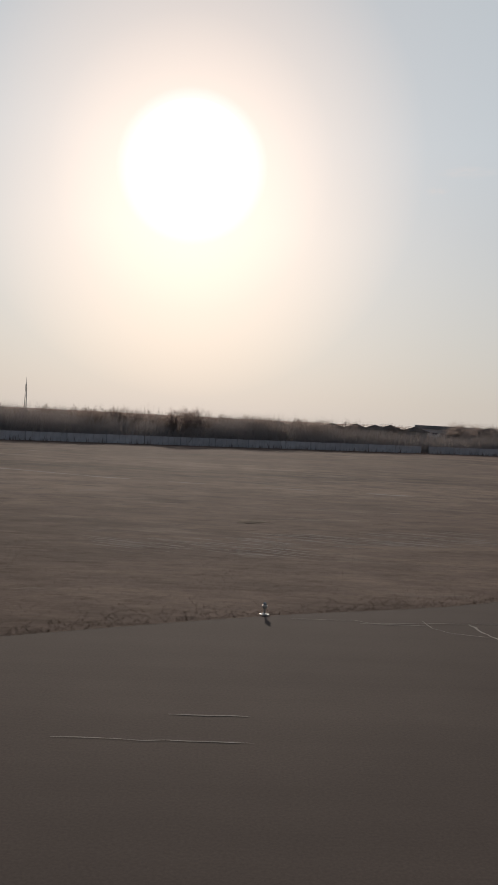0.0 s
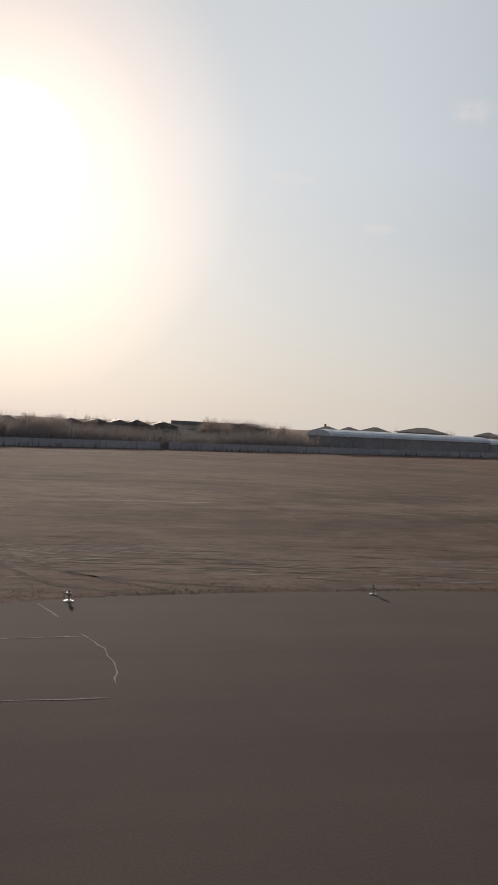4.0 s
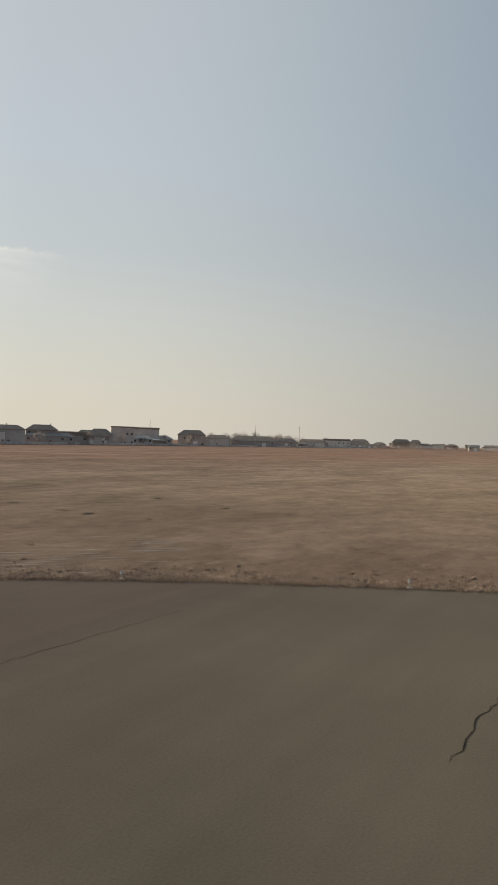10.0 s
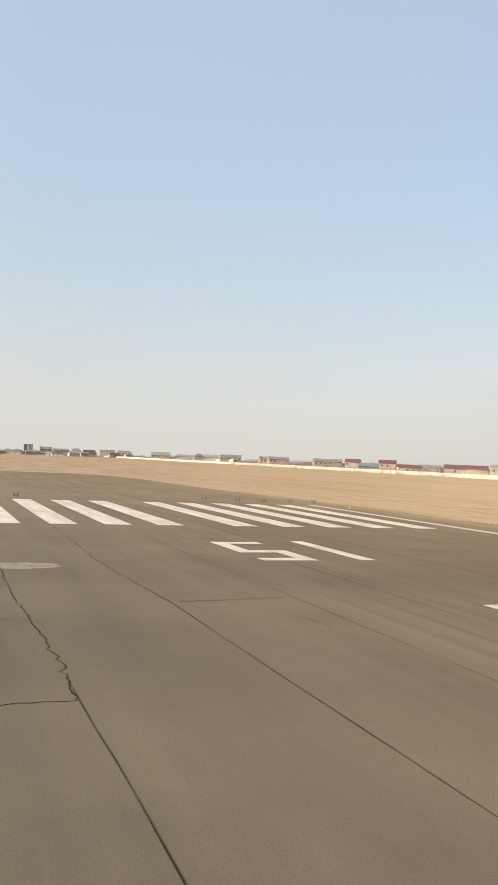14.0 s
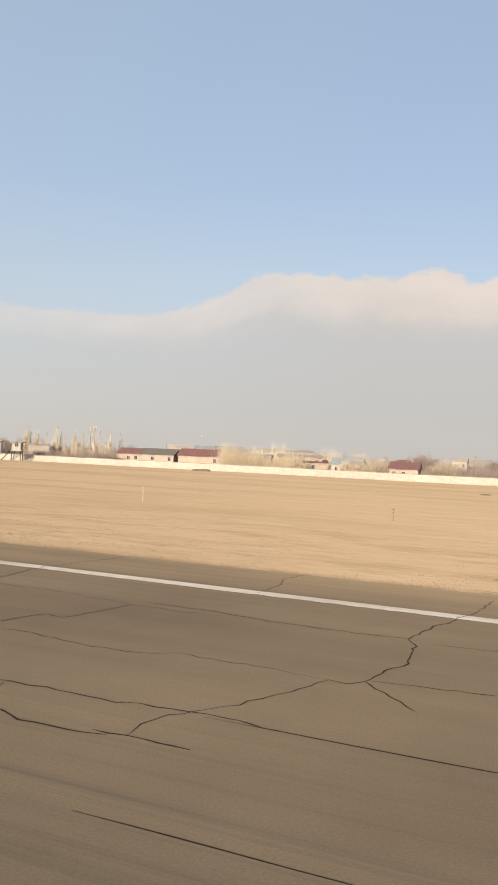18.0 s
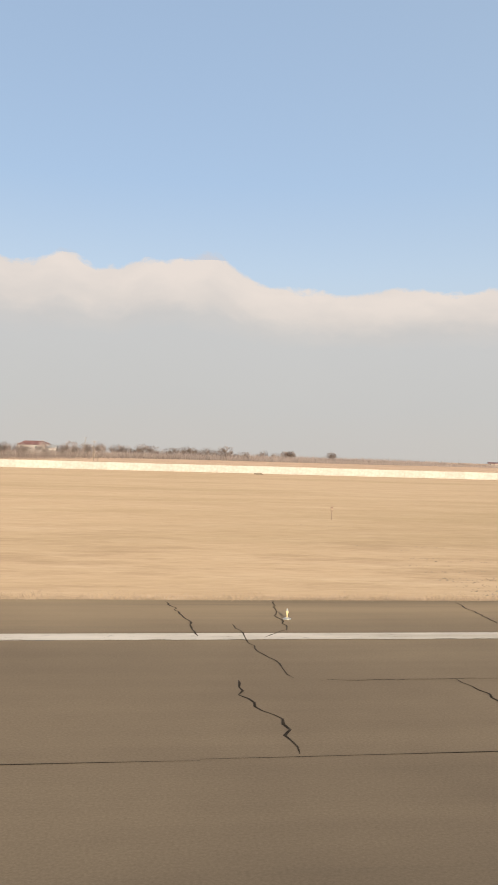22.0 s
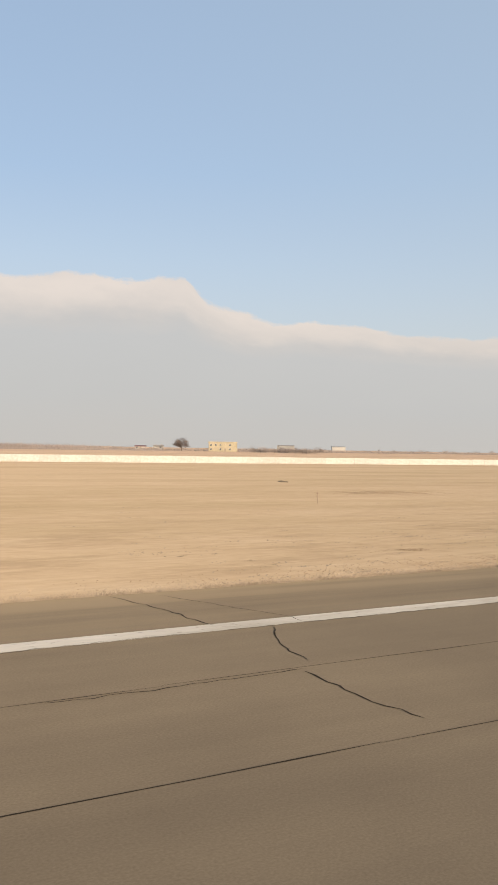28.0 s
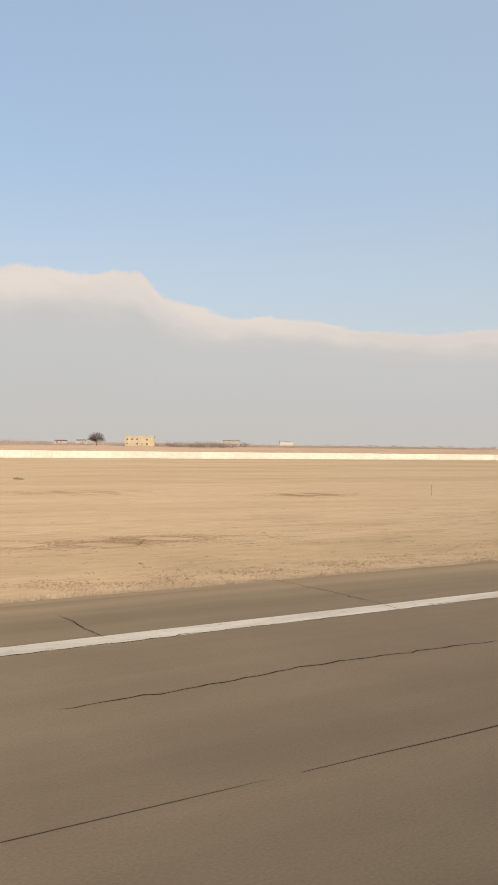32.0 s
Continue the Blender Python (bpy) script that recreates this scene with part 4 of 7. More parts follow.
crack((117.4, 20.3), (116.6, 18.9), (116.2, 16.9))
crack((115.6, 16.1), (115.5, 14.3), (115.7, 12.5))
crack((110.1, 16.3), (112.5, 16.2), (115.7, 16.3))
crack((133.5, 26.1), (133.2, 23.5), (133.3, 20.7), (133.4, 19.1))
crack((136.9, 26.0), (137.1, 23.2), (137.1, 20.5))
crack((125.4, 16.2), (129.0, 16.3), (133.8, 16.4), (136.6, 16.2))
crack((131.7, 14.9), (131.4, 13.8), (131.9, 12.7))
crack((125.5, 14.0), (126.0, 13.7), (126.1, 13.1))
crack((146.7, 24.1), (146.7, 21.1))
crack((135.3, 15.8), (135.4, 14.4), (135.5, 13.0))
crack((155.3, 26.5), (155.6, 23.9), (155.5, 20.4))
crack((143.8, 16.3), (146.0, 16.3), (149.4, 16.6), (154.8, 16.3))
crack((71.1, 25.8), (71.4, 23.7), (71.4, 22.7), (71.7, 21.0))
crack((70.2, 16.4), (70.4, 15.8), (70.3, 15.2), (70.7, 14.4), (70.6, 14.0), (70.9, 13.2), (70.9, 12.2), (71.0, 11.2), (71.2, 10.6), (71.6, 9.8))
crack((71.0, 11.15), (71.4, 11.1), (71.6, 10.9), (72.0, 10.6), (72.3, 10.2))
crack((68.3, 10.4), (69.6, 10.5), (70.1, 10.6), (71.0, 10.8))
crack((66.5, 22.1), (67.9, 22.3), (68.9, 22.45), (69.8, 22.4), (71.3, 22.5))
crack((96.8, -59.6), (93.4, -60.1), (89.9, -60.6))
part("crack", ribbon(((94.1, -60.0), (94.0, -59.0), (93.7, -58.0), (93.2, -57.0), (92.9, -56.2), (92.8, -55.7), (92.7, -55.4)), 0.07, 0.0065, 0.02, 0.16, crack_rng), PALE_GLINT, runway, "wide crack with a painted pale glint")
crack((95.2, -60.1), (95.15, -59.4), (94.8, -59.0), (94.0, -58.75))
crack((98.4, -59.8), (96.9, -59.9), (96.5, -59.6), (95.8, -59.6), (95.1, -59.6))
crack((92.5, -56.3), (91.3, -56.3), (89.6, -56.4))
crack((89.9, -60.5), (89.1, -60.55), (88.3, -60.5))
crack((46.2, -58.3), (47.0, -57.5), (47.4, -57.0))
crack((43.1, -56.5), (44.5, -55.3))
crack((87.7, -66.3), (87.3, -65.9), (87.1, -64.5), (86.6, -63.5), (86.5, -62.5), (86.2, -61.8), (86.3, -60.7))
crack((88.3, -60.5), (85.3, -60.6), (82.1, -60.6))
crack((83.3, -68.2), (82.8, -66.6))
crack((82.4, -65.1), (82.0, -63.8), (81.9, -62.4), (82.0, -61.4))
crack((86.4, -64.5), (82.4, -64.8))
crack((102.6, -51.9), (101.3, -51.9), (99.7, -51.9))
crack((101.0, -53.0), (99.7, -53.0))
crack((70.9, -62.6), (70.5, -63.5), (69.4, -64.5))
crack((70.8, -60.0), (70.8, -59.0), (71.4, -58.1))
crack((73.0, -60.5), (71.6, -60.5))
crack((68.1, -65.5), (68.0, -63.6), (67.9, -61.7), (67.9, -60.4), (66.9, -60.3))
crack((48.6, -51.2), (44.8, -51.0), (43.1, -50.8))
crack((48.2, -46.6), (45.2, -46.5), (39.4, -46.2))
crack((47.1, -37.3), (45.7, -37.3), (43.4, -37.2), (40.4, -37.3), (36.2, -37.4))
crack((43.5, -32.9), (41.4, -32.8), (39.3, -33.1), (37.7, -33.2), (33.4, -33.1))
crack((42.4, -27.7), (38.9, -27.7), (34.1, -27.6))
crack((33.4, -28.9), (33.6, -27.5), (34.0, -25.8), (33.9, -22.6))
crack((26.9, -24.0), (34.0, -23.9), (38.3, -23.9), (41.8, -23.9))
for x in range(44, 160, 9):
    crack((x, 20.45), (x + 3.0, 20.44), (x + 6.0, 20.47), (x + 8.2, 20.43))
# cracks across the lanes farther along, and the joints between the paving lanes
for x in list(range(168, 300, 8)) + [7, 16, -12, -30, -44]:
    y0 = crack_rng.choice((16.4, 11.9, 7.3, 20.9, -6.4))
    crack((x, y0), (x + crack_rng.uniform(-1, 1), y0 + 3), (x + crack_rng.uniform(-1.2, 1.2), y0 + crack_rng.uniform(5, 9)))
for k in range(9):
    y = 16.4 - 4.55 * k
    x0, x1 = -120, 330
    x = x0
    while x < x1:
        run = crack_rng.uniform(5, 14)
        if any(abs(y - gy) < 0.9 and a - 1 < x + run / 2 < b + 1 for gy, a, b in JOINT_GAPS):
            x += run
            continue
        bm = ribbon([(x, y + crack_rng.gauss(0, 0.03)), (min(x + run, x1), y + crack_rng.gauss(0, 0.03))], crack_rng.uniform(0.015, 0.04), 0.006, 0.012, 1.4, crack_rng)
        part("joint", bm, TAR, runway)
        x += run + crack_rng.choice((0, 0, 0.5, 3))
# tyre marks of turning aircraft over the centre line
for line, width in (
    (((44.2, -0.7), (45.1, 0.7), (46.1, 2.1)), 0.05),
    (((45.6, 0.2), (46.6, 2.1), (47.8, 4.0)), 0.05),
    (((46.1, 2.1), (47.3, 3.8), (48.7, 5.4)), 0.06),
    (((45.6, -1.2), (46.7, 0.7), (47.8, 2.8)), 0.09),
    (((46.8, 0.4), (48.1, 2.1), (49.4, 3.9)), 0.05),
    (((46.7, -0.7), (47.4, 0.3), (48.1, 1.4)), 0.06),
    (((48.1, 0.7), (49.1, 2.1), (50.1, 3.3)), 0.05),
    (((45.7, -2.3), (45.9, -1.4), (46.3, -0.4)), 0.10),
    (((47.8, -0.5), (48.6, 0.7), (49.4, 2.0)), 0.09),
    (((49.3, 0.2), (49.9, 1.1), (50.6, 2.2)), 0.05),
    (((46.8, -1.9), (47.3, -0.8), (47.9, 0.3)), 0.08),
    (((45.4, 2.0), (46.9, 3.9), (48.4, 5.8)), 0.09),
    (((47.1, 4.0), (48.1, 5.0), (49.0, 6.0)), 0.05),
    (((47.7, 3.6), (48.9, 4.6), (50.0, 5.7)), 0.08),
    (((52.6, 3.4), (53.8, 4.5), (54.9, 5.6)), 0.05),
    (((52.4, 2.3), (53.4, 3.3), (54.4, 4.3)), 0.05),
    (((52.4, 4.4), (53.6, 5.4), (54.7, 6.5)), 0.09),
    (((51.3, 4.7), (52.5, 5.7), (53.7, 6.6)), 0.06)):
    part("tyre_mark", ribbon(smooth_line(line), width, 0.0075, 0.01, 0.8, crack_rng), RUBBER, runway, "thin dark tyre mark")
part("joint", ribbon(((-30.7, -25.2), (-33.1, -21.3), (-38.2, -12.4)), 0.14, 0.0065, 0.02, 1.0, crack_rng), TAR, runway)
part("joint", ribbon(((25.9, -26.0), (25.7, -25.4), (25.1, -24.6), (25.0, -23.9)), 0.025, 0.0065, 0.01, 0.3, crack_rng), TAR, runway)
# a thin pale bar by the verge, drawn with the crack ribbon
part("crack", ribbon(((21.8, -28.0), (21.6, -27.6), (21.4, -27.2)), 0.06, 0.0065, 0.01, 0.2, crack_rng), PALE_GLINT, runway, "short thin pale bar lying at the pavement's edge")
patch_rim = [(21.1 + (1.05 + 0.3 * noise.noise(Vector((k * 0.9, 1.7, 0)))) * math.cos(k * math.pi / 14), -14.5 + (1.45 + 0.5 * noise.noise(Vector((4.2, k * 0.8, 0)))) * math.sin(k * math.pi / 14)) for k in range(28)]
patch = part("repair_patch", slab(patch_rim, 0.0005, 0.006), STAIN, runway, "pale worn repair patch")


# ---- lamps along the pavement ----
def edge_lamp_maker(name, label, body, group, slim=1.0):
    lamp = thing(name, 0, 0, 0, 0, label, "airfield light", group)
    bm = bmesh.new()
    add_tube(bm, (0, 0, 0), (0, 0, 0.025), 0.12, 0.12, 12)
    add_tube(bm, (0, 0, 0.025), (0, 0, 0.05), 0.1, 0.05, 12)
    part("base_plate", bm, LAMP_METAL, lamp)
    part("stem", tube((0, 0, 0.05), (0, 0, 0.15), 0.03 * slim, 0.03 * slim, 8), body, lamp)
    part("body", add_tube(tube((0, 0, 0.15), (0, 0, 0.2), 0.035 * slim, 0.07 * slim, 10), (0, 0, 0.2), (0, 0, 0.24), 0.07 * slim, 0.065 * slim, 10), body, lamp)
    bm = bmesh.new()
    bmesh.ops.create_uvsphere(bm, u_segments=10, v_segments=6, radius=0.045)
    bmesh.ops.scale(bm, vec=(slim, slim, 1.15), verts=bm.verts)
    bmesh.ops.translate(bm, vec=(0, 0, 0.26), verts=bm.verts)
    part("lens", bm, LAMP_GLASS, lamp, "clear glass lens")
    return lamp


bay_lamp = edge_lamp_maker("edge_lamp", "small metal taxiway edge light with a glass dome on the asphalt", LAMP_METAL, "lights round the turning bay")
bay_lamp.matrix_basis = pose(99, -60.1, 0)
for x, y in ((91.2, -65.1), (82.5, -68.4), (73.9, -69.3), (64.7, -69.3), (55.6, -68.7), (47.6, -64.2), (41.1, -58), (36, -50.3), (32.1, -41.8), (28, -33.8), (24.3, -24.6), (107, -55)):
    copy_thing(bay_lamp, pose(x, y, 0))
side_lamp = edge_lamp_maker("runway_lamp", "slim cream runway edge light with a glass dome on the asphalt", LAMP_YELLOW, "lights along the runway", 0.6)
side_lamp.matrix_basis = pose(30, 23.1, 0)
for x in (-25, 85.6, 137.4, 190, 243, 296):
    copy_thing(side_lamp, pose(x, 23.2, 0))
plate = thing("cover_plate", 137.2, 24.2, 0.006, 12, "small pale metal cover plate lying on the asphalt", "plate")
part("plate", box(-0.12, 0.12, -0.1, 0.1, 0, 0.03, 0.008), LAMP_METAL, plate)
part("lug", box(0.12, 0.2, -0.03, 0.03, 0, 0.02, 0.004), LAMP_METAL, plate)


def threshold_lamp(x, y):
    lamp = thing("threshold_lamp", x, y, 0, 0, "pair of small dark threshold lights on a steel bar", "airfield light", "threshold lights")
    part("bar", box(-0.04, 0.04, -0.27, 0.27, 0, 0.04, 0.008), DARK_STEEL, lamp)
    for s in (-0.19, 0.19):
        part("housing", add_tube(tube((0, s, 0.04), (0, s, 0.14), 0.03, 0.03, 8), (0, s, 0.14), (0, s, 0.31), 0.055, 0.065, 10), DARK_STEEL, lamp)
    return lamp


first = threshold_lamp(-34.5, -17.6)
for y in (-24.5, -21.1, -13.8, -9.9, 10.3, 14.2, 17.3, 20.6, 23.5):
    copy_thing(first, pose(-34.8, y, 0))


def marker_post(x, y, h):
    post = thing("marker_post", x, y, -0.05, 12, "thin faded red marker post standing in the dry grass", "post", "marker posts in the grass")
    part("pole", tube((0, 0, 0), (0, 0, h), 0.022, 0.018, 6), POST_RED, post)
    part("board", box(-0.1, 0.1, -0.012, 0.012, h - 0.12, h, 0.003), POST_RED, post)
    part("band", box(-0.1, 0.1, -0.014, 0.014, h - 0.34, h - 0.28), POST_RED, post)


for x, y in ((97.5, 64), (148.4, 63.2), (199, 63.5), (46, 64)):
    marker_post(x, y, 1.0)
stake = thing("stake", 20.6, 65.5, -0.05, 5, "thin upright white stake standing in the dry grass", "stake")
part("shaft", tube((0, 0, 0), (0.01, 0, 1.3), 0.02, 0.010, 6), FRAME, stake)
part("cap", box(-0.018, 0.03, -0.018, 0.018, 1.3, 1.34, 0.004), FRAME, stake)
block = thing("marker_block", 15.3, -75.5, -0.06, 20, "small white marker block in the grass", "marker")
part("base", box(-0.16, 0.16, -0.16, 0.16, 0, 0.08, 0.02), CONCRETE, block)
part("cap", tube((0, 0, 0.08), (0, 0, 0.26), 0.09, 0.06, 8), FRAME, block)


# ---- the boundary wall along the far side ----
WALL_Y, WALL_H = 237.6, 2.08
wall = thing("wall_north", 0, WALL_Y, -0.04, 0, "long cream-white concrete boundary wall of upright panels", "wall", kind="structure")
wrng = random.Random(3)
panel_mesh = bpy.data.meshes.new("panel")
bm = box(0.008, 5.992, -0.08, 0.08, 0, WALL_H, 0.012)
bm.to_mesh(panel_mesh)
bm.free()
post_mesh = bpy.data.meshes.new("post")
bm = box(-0.14, 0.14, -0.16, 0.12, 0, WALL_H + 0.08, 0.02)
bm.to_mesh(post_mesh)
bm.free()
for k in range(250):
    x = -880 + 6 * k
    ob = meshed("panel", panel_mesh, CONCRETE, wall)
    ob.matrix_basis = pose(x, wrng.uniform(-0.03, 0.03), wrng.choice((0, 0, 0, 0.03, -0.04)))
    if k % 10 == 4:
        meshed("post", post_mesh, CONCRETE, wall).matrix_basis = pose(x, 0, 0)
bm = bmesh.new()
for k in range(120):
    add_box(bm, -2080 + 10 * k, -2070.05 + 10 * k, -0.08, 0.08, 0, WALL_H)
for k in range(100):
    add_box(bm, 620 + 10 * k, 629.95 + 10 * k, -0.08, 0.08, 0, WALL_H)
tagged(part("far_panels", bm, CONCRETE, wall), kind="stuff")
for k in range(25):
    part("coping", box(-880 + 60 * k, -820.1 + 60 * k, -0.13, 0.13, WALL_H + 0.04, WALL_H + 0.15, 0.02), WOOD, wall, "thin dark coping strip")


# ---- houses ----
def roof_mesh(kind, w, d, eave, ridge):
    """A roof with eaves that stand out, on a body w wide and d deep."""
    o, t = 0.45, 0.14
    x, y = w / 2 + o, d / 2 + o
    bm = bmesh.new()
    if kind == "flat":
        add_box(bm, -w / 2 - 0.2, w / 2 + 0.2, -d / 2 - 0.2, d / 2 + 0.2, eave, ridge, 0.03)
        return bm
    low = [bm.verts.new((sx * x, sy * y, eave - 0.12)) for sx, sy in ((-1, -1), (1, -1), (1, 1), (-1, 1))]
    up = [bm.verts.new((v.co.x, v.co.y, v.co.z + t)) for v in low]
    run = max(x - y * 0.9, x * 0.12) if kind == "hip" else x
    a, b = bm.verts.new((-run, 0, ridge)), bm.verts.new((run, 0, ridge))
    bm.faces.new(low[::-1])
    for k in range(4):
        bm.faces.new((low[k], low[(k + 1) % 4], up[(k + 1) % 4], up[k]))
    bm.faces.new((up[0], up[1], b, a))
    bm.faces.new((up[2], up[3], a, b))
    bm.faces.new((up[1], up[2], b))
    bm.faces.new((up[3], up[0], a))
    return bm


window_frame = bpy.data.meshes.new("window")
bm = bmesh.new()
for x0, x1, z0, z1 in ((-0.62, -0.52, 0, 1.4), (0.52, 0.62, 0, 1.4), (-0.52, 0.52, 0, 0.1), (-0.52, 0.52, 1.3, 1.4), (-0.04, 0.04, 0.1, 1.3)):
    add_box(bm, x0, x1, -0.07, 0.05, z0, z1)
bm.to_mesh(window_frame)
bm.free()
window_pane = bpy.data.meshes.new("pane")
bm = box(-0.53, 0.53, -0.02, 0.02, 0.08, 1.32)
bm.to_mesh(window_pane)
bm.free()
door_leaf = bpy.data.meshes.new("door")
bm = add_box(box(-0.5, 0.5, -0.06, 0.04, 0, 2.1, 0.01), -0.35, 0.35, -0.08, -0.06, 1.1, 1.9)
bm.to_mesh(door_leaf)
bm.free()
house_rng = random.Random(21)


def house(x, y, turn, w, d, eave, ridge, kind, wall_mat, roof_mat, storeys, label):
    small = w < 4
    name = "shed" if small or "shed" in label else "house"
    base = rise(x, y)
    eave, ridge = (max(eave - base, 2.3), max(ridge - base, 2.6 if kind == "flat" else 3.2)) if not small else (1.2, 1.6)
    top = thing(name, x, y, base - 0.06, turn, label, name, "houses round the airfield")
    bm = box(-w / 2, w / 2, -d / 2, d / 2, 0, eave)
    if kind == "gable":
        for s in (-1, 1):
            f = [bm.verts.new((s * (w / 2 - 0.02 * k), yy, z)) for k in (0, 1) for yy, z in ((-d / 2, eave), (d / 2, eave), (0, ridge - 0.12))]
            bm.faces.new(f[:3])
    part("wall", bm, wall_mat, top)
    roof = part("roof", roof_mesh(kind, w, d, eave, ridge), roof_mat, top)
    if kind != "flat" and not small and house_rng.random() < (0.5 if "scrub" not in label else 0.0):
        cx = house_rng.uniform(-0.3, 0.3) * w
        part("chimney", add_box(box(cx - 0.25, cx + 0.25, 0.5, 1.0, eave, ridge + 0.5), cx - 0.3, cx + 0.3, 0.45, 1.05, ridge + 0.5, ridge + 0.6), WALL_BRICK, roof)
    if small:
        meshed("door", door_leaf, WOOD, top).matrix_basis = pose(0, -d / 2 - 0.03, 0)
        return top
    if y < 0 and w > 6 and house_rng.random() < 0.8:
        gx = house_rng.uniform(-0.3, 0.3) * w
        part("gate", add_box(box(gx - 1.4, gx - 0.02, -d / 2 - 0.12, -d / 2 - 0.05, 0, 3.3, 0.01), gx + 0.02, gx + 1.4, -d / 2 - 0.12, -d / 2 - 0.05, 0, 3.3), SHEET, top, "white sheet metal gate")
    count = max(2, min(6, int(w / 2.8)))
    for s in range(storeys):
        z = 0.9 + s * (eave - 0.3) / storeys if storeys > 1 else max(0.9, eave - 2.1)
        if z + 1.5 > eave:
            z = eave - 1.55
        for k in range(count):
            if s == 0 and k == count // 2 and storeys > 1 or house_rng.random() < (0.65 if y < 0 else 0.4):
                continue
            fr = meshed("window", window_frame, WINDOW_FRAME, top)
            fr.matrix_basis = pose((k + 0.5 - count / 2) * w / count, -d / 2 - 0.02, z)
            meshed("pane", window_pane, PANE, fr)
        for side in (-1, 1):
            fr = meshed("window", window_frame, WINDOW_FRAME, top)
            fr.matrix_basis = pose(side * (w / 2 + 0.02), house_rng.uniform(-0.15, 0.15) * d, z, 0, 0, side * 90)
            meshed("pane", window_pane, PANE, fr)
    meshed("door", door_leaf, WOOD, top).matrix_basis = pose((0.5 if storeys > 1 else 0.05) * w / count, -d / 2 - 0.03, 0)
    return top


house(87, -207, 270, 8, 4.7, 3.6, 4.6, "gable", WALL_GREY, DARK_ROOF, 1, "small grey house with its dark gable end above the scrub")
house(76, -211, 269, 8, 5.1, 3.7, 4.7, "gable", WALL_GREY, DARK_ROOF, 1, "small grey house with its dark gable end above the scrub")
house(71, -213, 269, 8, 4.9, 3.8, 4.8, "gable", WALL_GREY, DARK_ROOF, 1, "small grey house with its dark gable end above the scrub")
house(67, -215, 271, 8, 4.8, 3.8, 4.8, "gable", WALL_GREY, DARK_ROOF, 1, "small grey house with its dark gable end above the scrub")
house(63, -217, 265, 8, 4.6, 3.9, 4.9, "gable", WALL_GREY, DARK_ROOF, 1, "small grey house with its dark gable end above the scrub")
house(58, -218, 268, 8, 5.1, 3.8, 4.8, "gable", WALL_GREY, DARK_ROOF, 1, "small grey house with its dark gable end above the scrub")
house(38, -226, 241, 8, 6.3, 4.3, 5.3, "gable", VILLAGE_GREY, DARK_ROOF, 1, "small grey house with its dark gable end above the scrub")
house(45, -236, 164, 14.2, 14, 4.4, 5.2, "flat", WALL_WHITE, SLATE_ROOF, 1, "long flat-roofed grey building behind the tree belt")
house(122, -186, -164, 1.1, 4, 2.3, 3.1, "gable", WALL_WHITE, WHITE_ROOF, 1, "small white shed with a pale metal roof")
house(11, -253, 162, 6.7, 9, 4.6, 5.7, "hip", VILLAGE_GREY, DARK_ROOF, 1, "grey house with a dark hipped roof")
house(4, -256, 165, 6.1, 9, 4.6, 5.8, "hip", VILLAGE_GREY, DARK_ROOF, 1, "grey house with a dark hipped roof")
house(-4, -258, 151, 7.8, 9, 4.8, 6.1, "hip", VILLAGE_GREY, DARK_ROOF, 1, "grey house with a dark hipped roof")
house(-24, -272, 154, 13.6, 12, 5.3, 6.7, "hip", VILLAGE_GREY, DARK_ROOF, 1, "wide grey house with a dark hipped roof")
house(-48, -278, 148, 7.2, 9, 5.2, 6.4, "hip", VILLAGE_GREY, DARK_ROOF, 1, "grey house with a dark hipped roof in the second row")
house(-59, -282, 151, 7.9, 9, 5.4, 6.5, "hip", VILLAGE_GREY, DARK_ROOF, 1, "grey house with a dark hipped roof in the second row")
house(-67, -285, 150, 7.1, 9, 5.4, 6.6, "hip", VILLAGE_GREY, DARK_ROOF, 1, "grey house with a dark hipped roof in the second row")
house(-106, -300, 137, 6.2, 9, 6.7, 8.0, "hip", VILLAGE_GREY, DARK_ROOF, 1, "grey house with a dark hipped roof in the second row")
house(-120, -305, 138, 6.4, 9, 6.6, 8.0, "hip", VILLAGE_GREY, DARK_ROOF, 1, "grey house with a dark hipped roof in the second row")
house(-59, -257, 146, 5.9, 8, 4.3, 6.5, "gable", VILLAGE_PINK, DARK_ROOF, 1, "beige house with a dark gable roof")
house(-76, -266, 152, 11.4, 8, 4.6, 6.8, "hip", VILLAGE_BROWN, DARK_ROOF, 1, "brown brick house with a dark roof and a white window")
house(-92, -269, 147, 12.0, 8, 3.7, 6.0, "hip", VILLAGE_GREY, TEAL_ROOF, 1, "low house with a teal metal roof")
house(-117, -280, 135, 18.2, 10, 4.8, 7.7, "hip", VILLAGE_BROWN, DARK_ROOF, 1, "large brown house with a broad dark roof")
house(-101, -293, 151, 8.2, 8, 7.0, 8.6, "hip", VILLAGE_GREY, DARK_ROOF, 1, "grey house with a dark hipped roof in the second row")
house(-115, -299, 139, 8.0, 8, 7.0, 8.5, "hip", VILLAGE_GREY, DARK_ROOF, 1, "grey house with a dark hipped roof in the second row")
house(-114, -278, 144, 16.8, 10, 5.0, 8.1, "hip", VILLAGE_BROWN, DARK_ROOF, 1, "long dark brown house with white gate panels")
house(-135, -283, 134, 8.9, 8, 6.6, 8.4, "hip", VILLAGE_PINK, DARK_ROOF, 2, "two-storey beige house with a dark hipped roof")
house(-152, -292, 131, 4.8, 8, 6.6, 8.6, "hip", VILLAGE_PINK, DARK_ROOF, 2, "two-storey beige house with a dark hipped roof")
house(-147, -282, 144, 6.1, 8, 6.5, 7.9, "flat", VILLAGE_WHITE, DARK_ROOF, 1, "low white annexe with a flat roof")
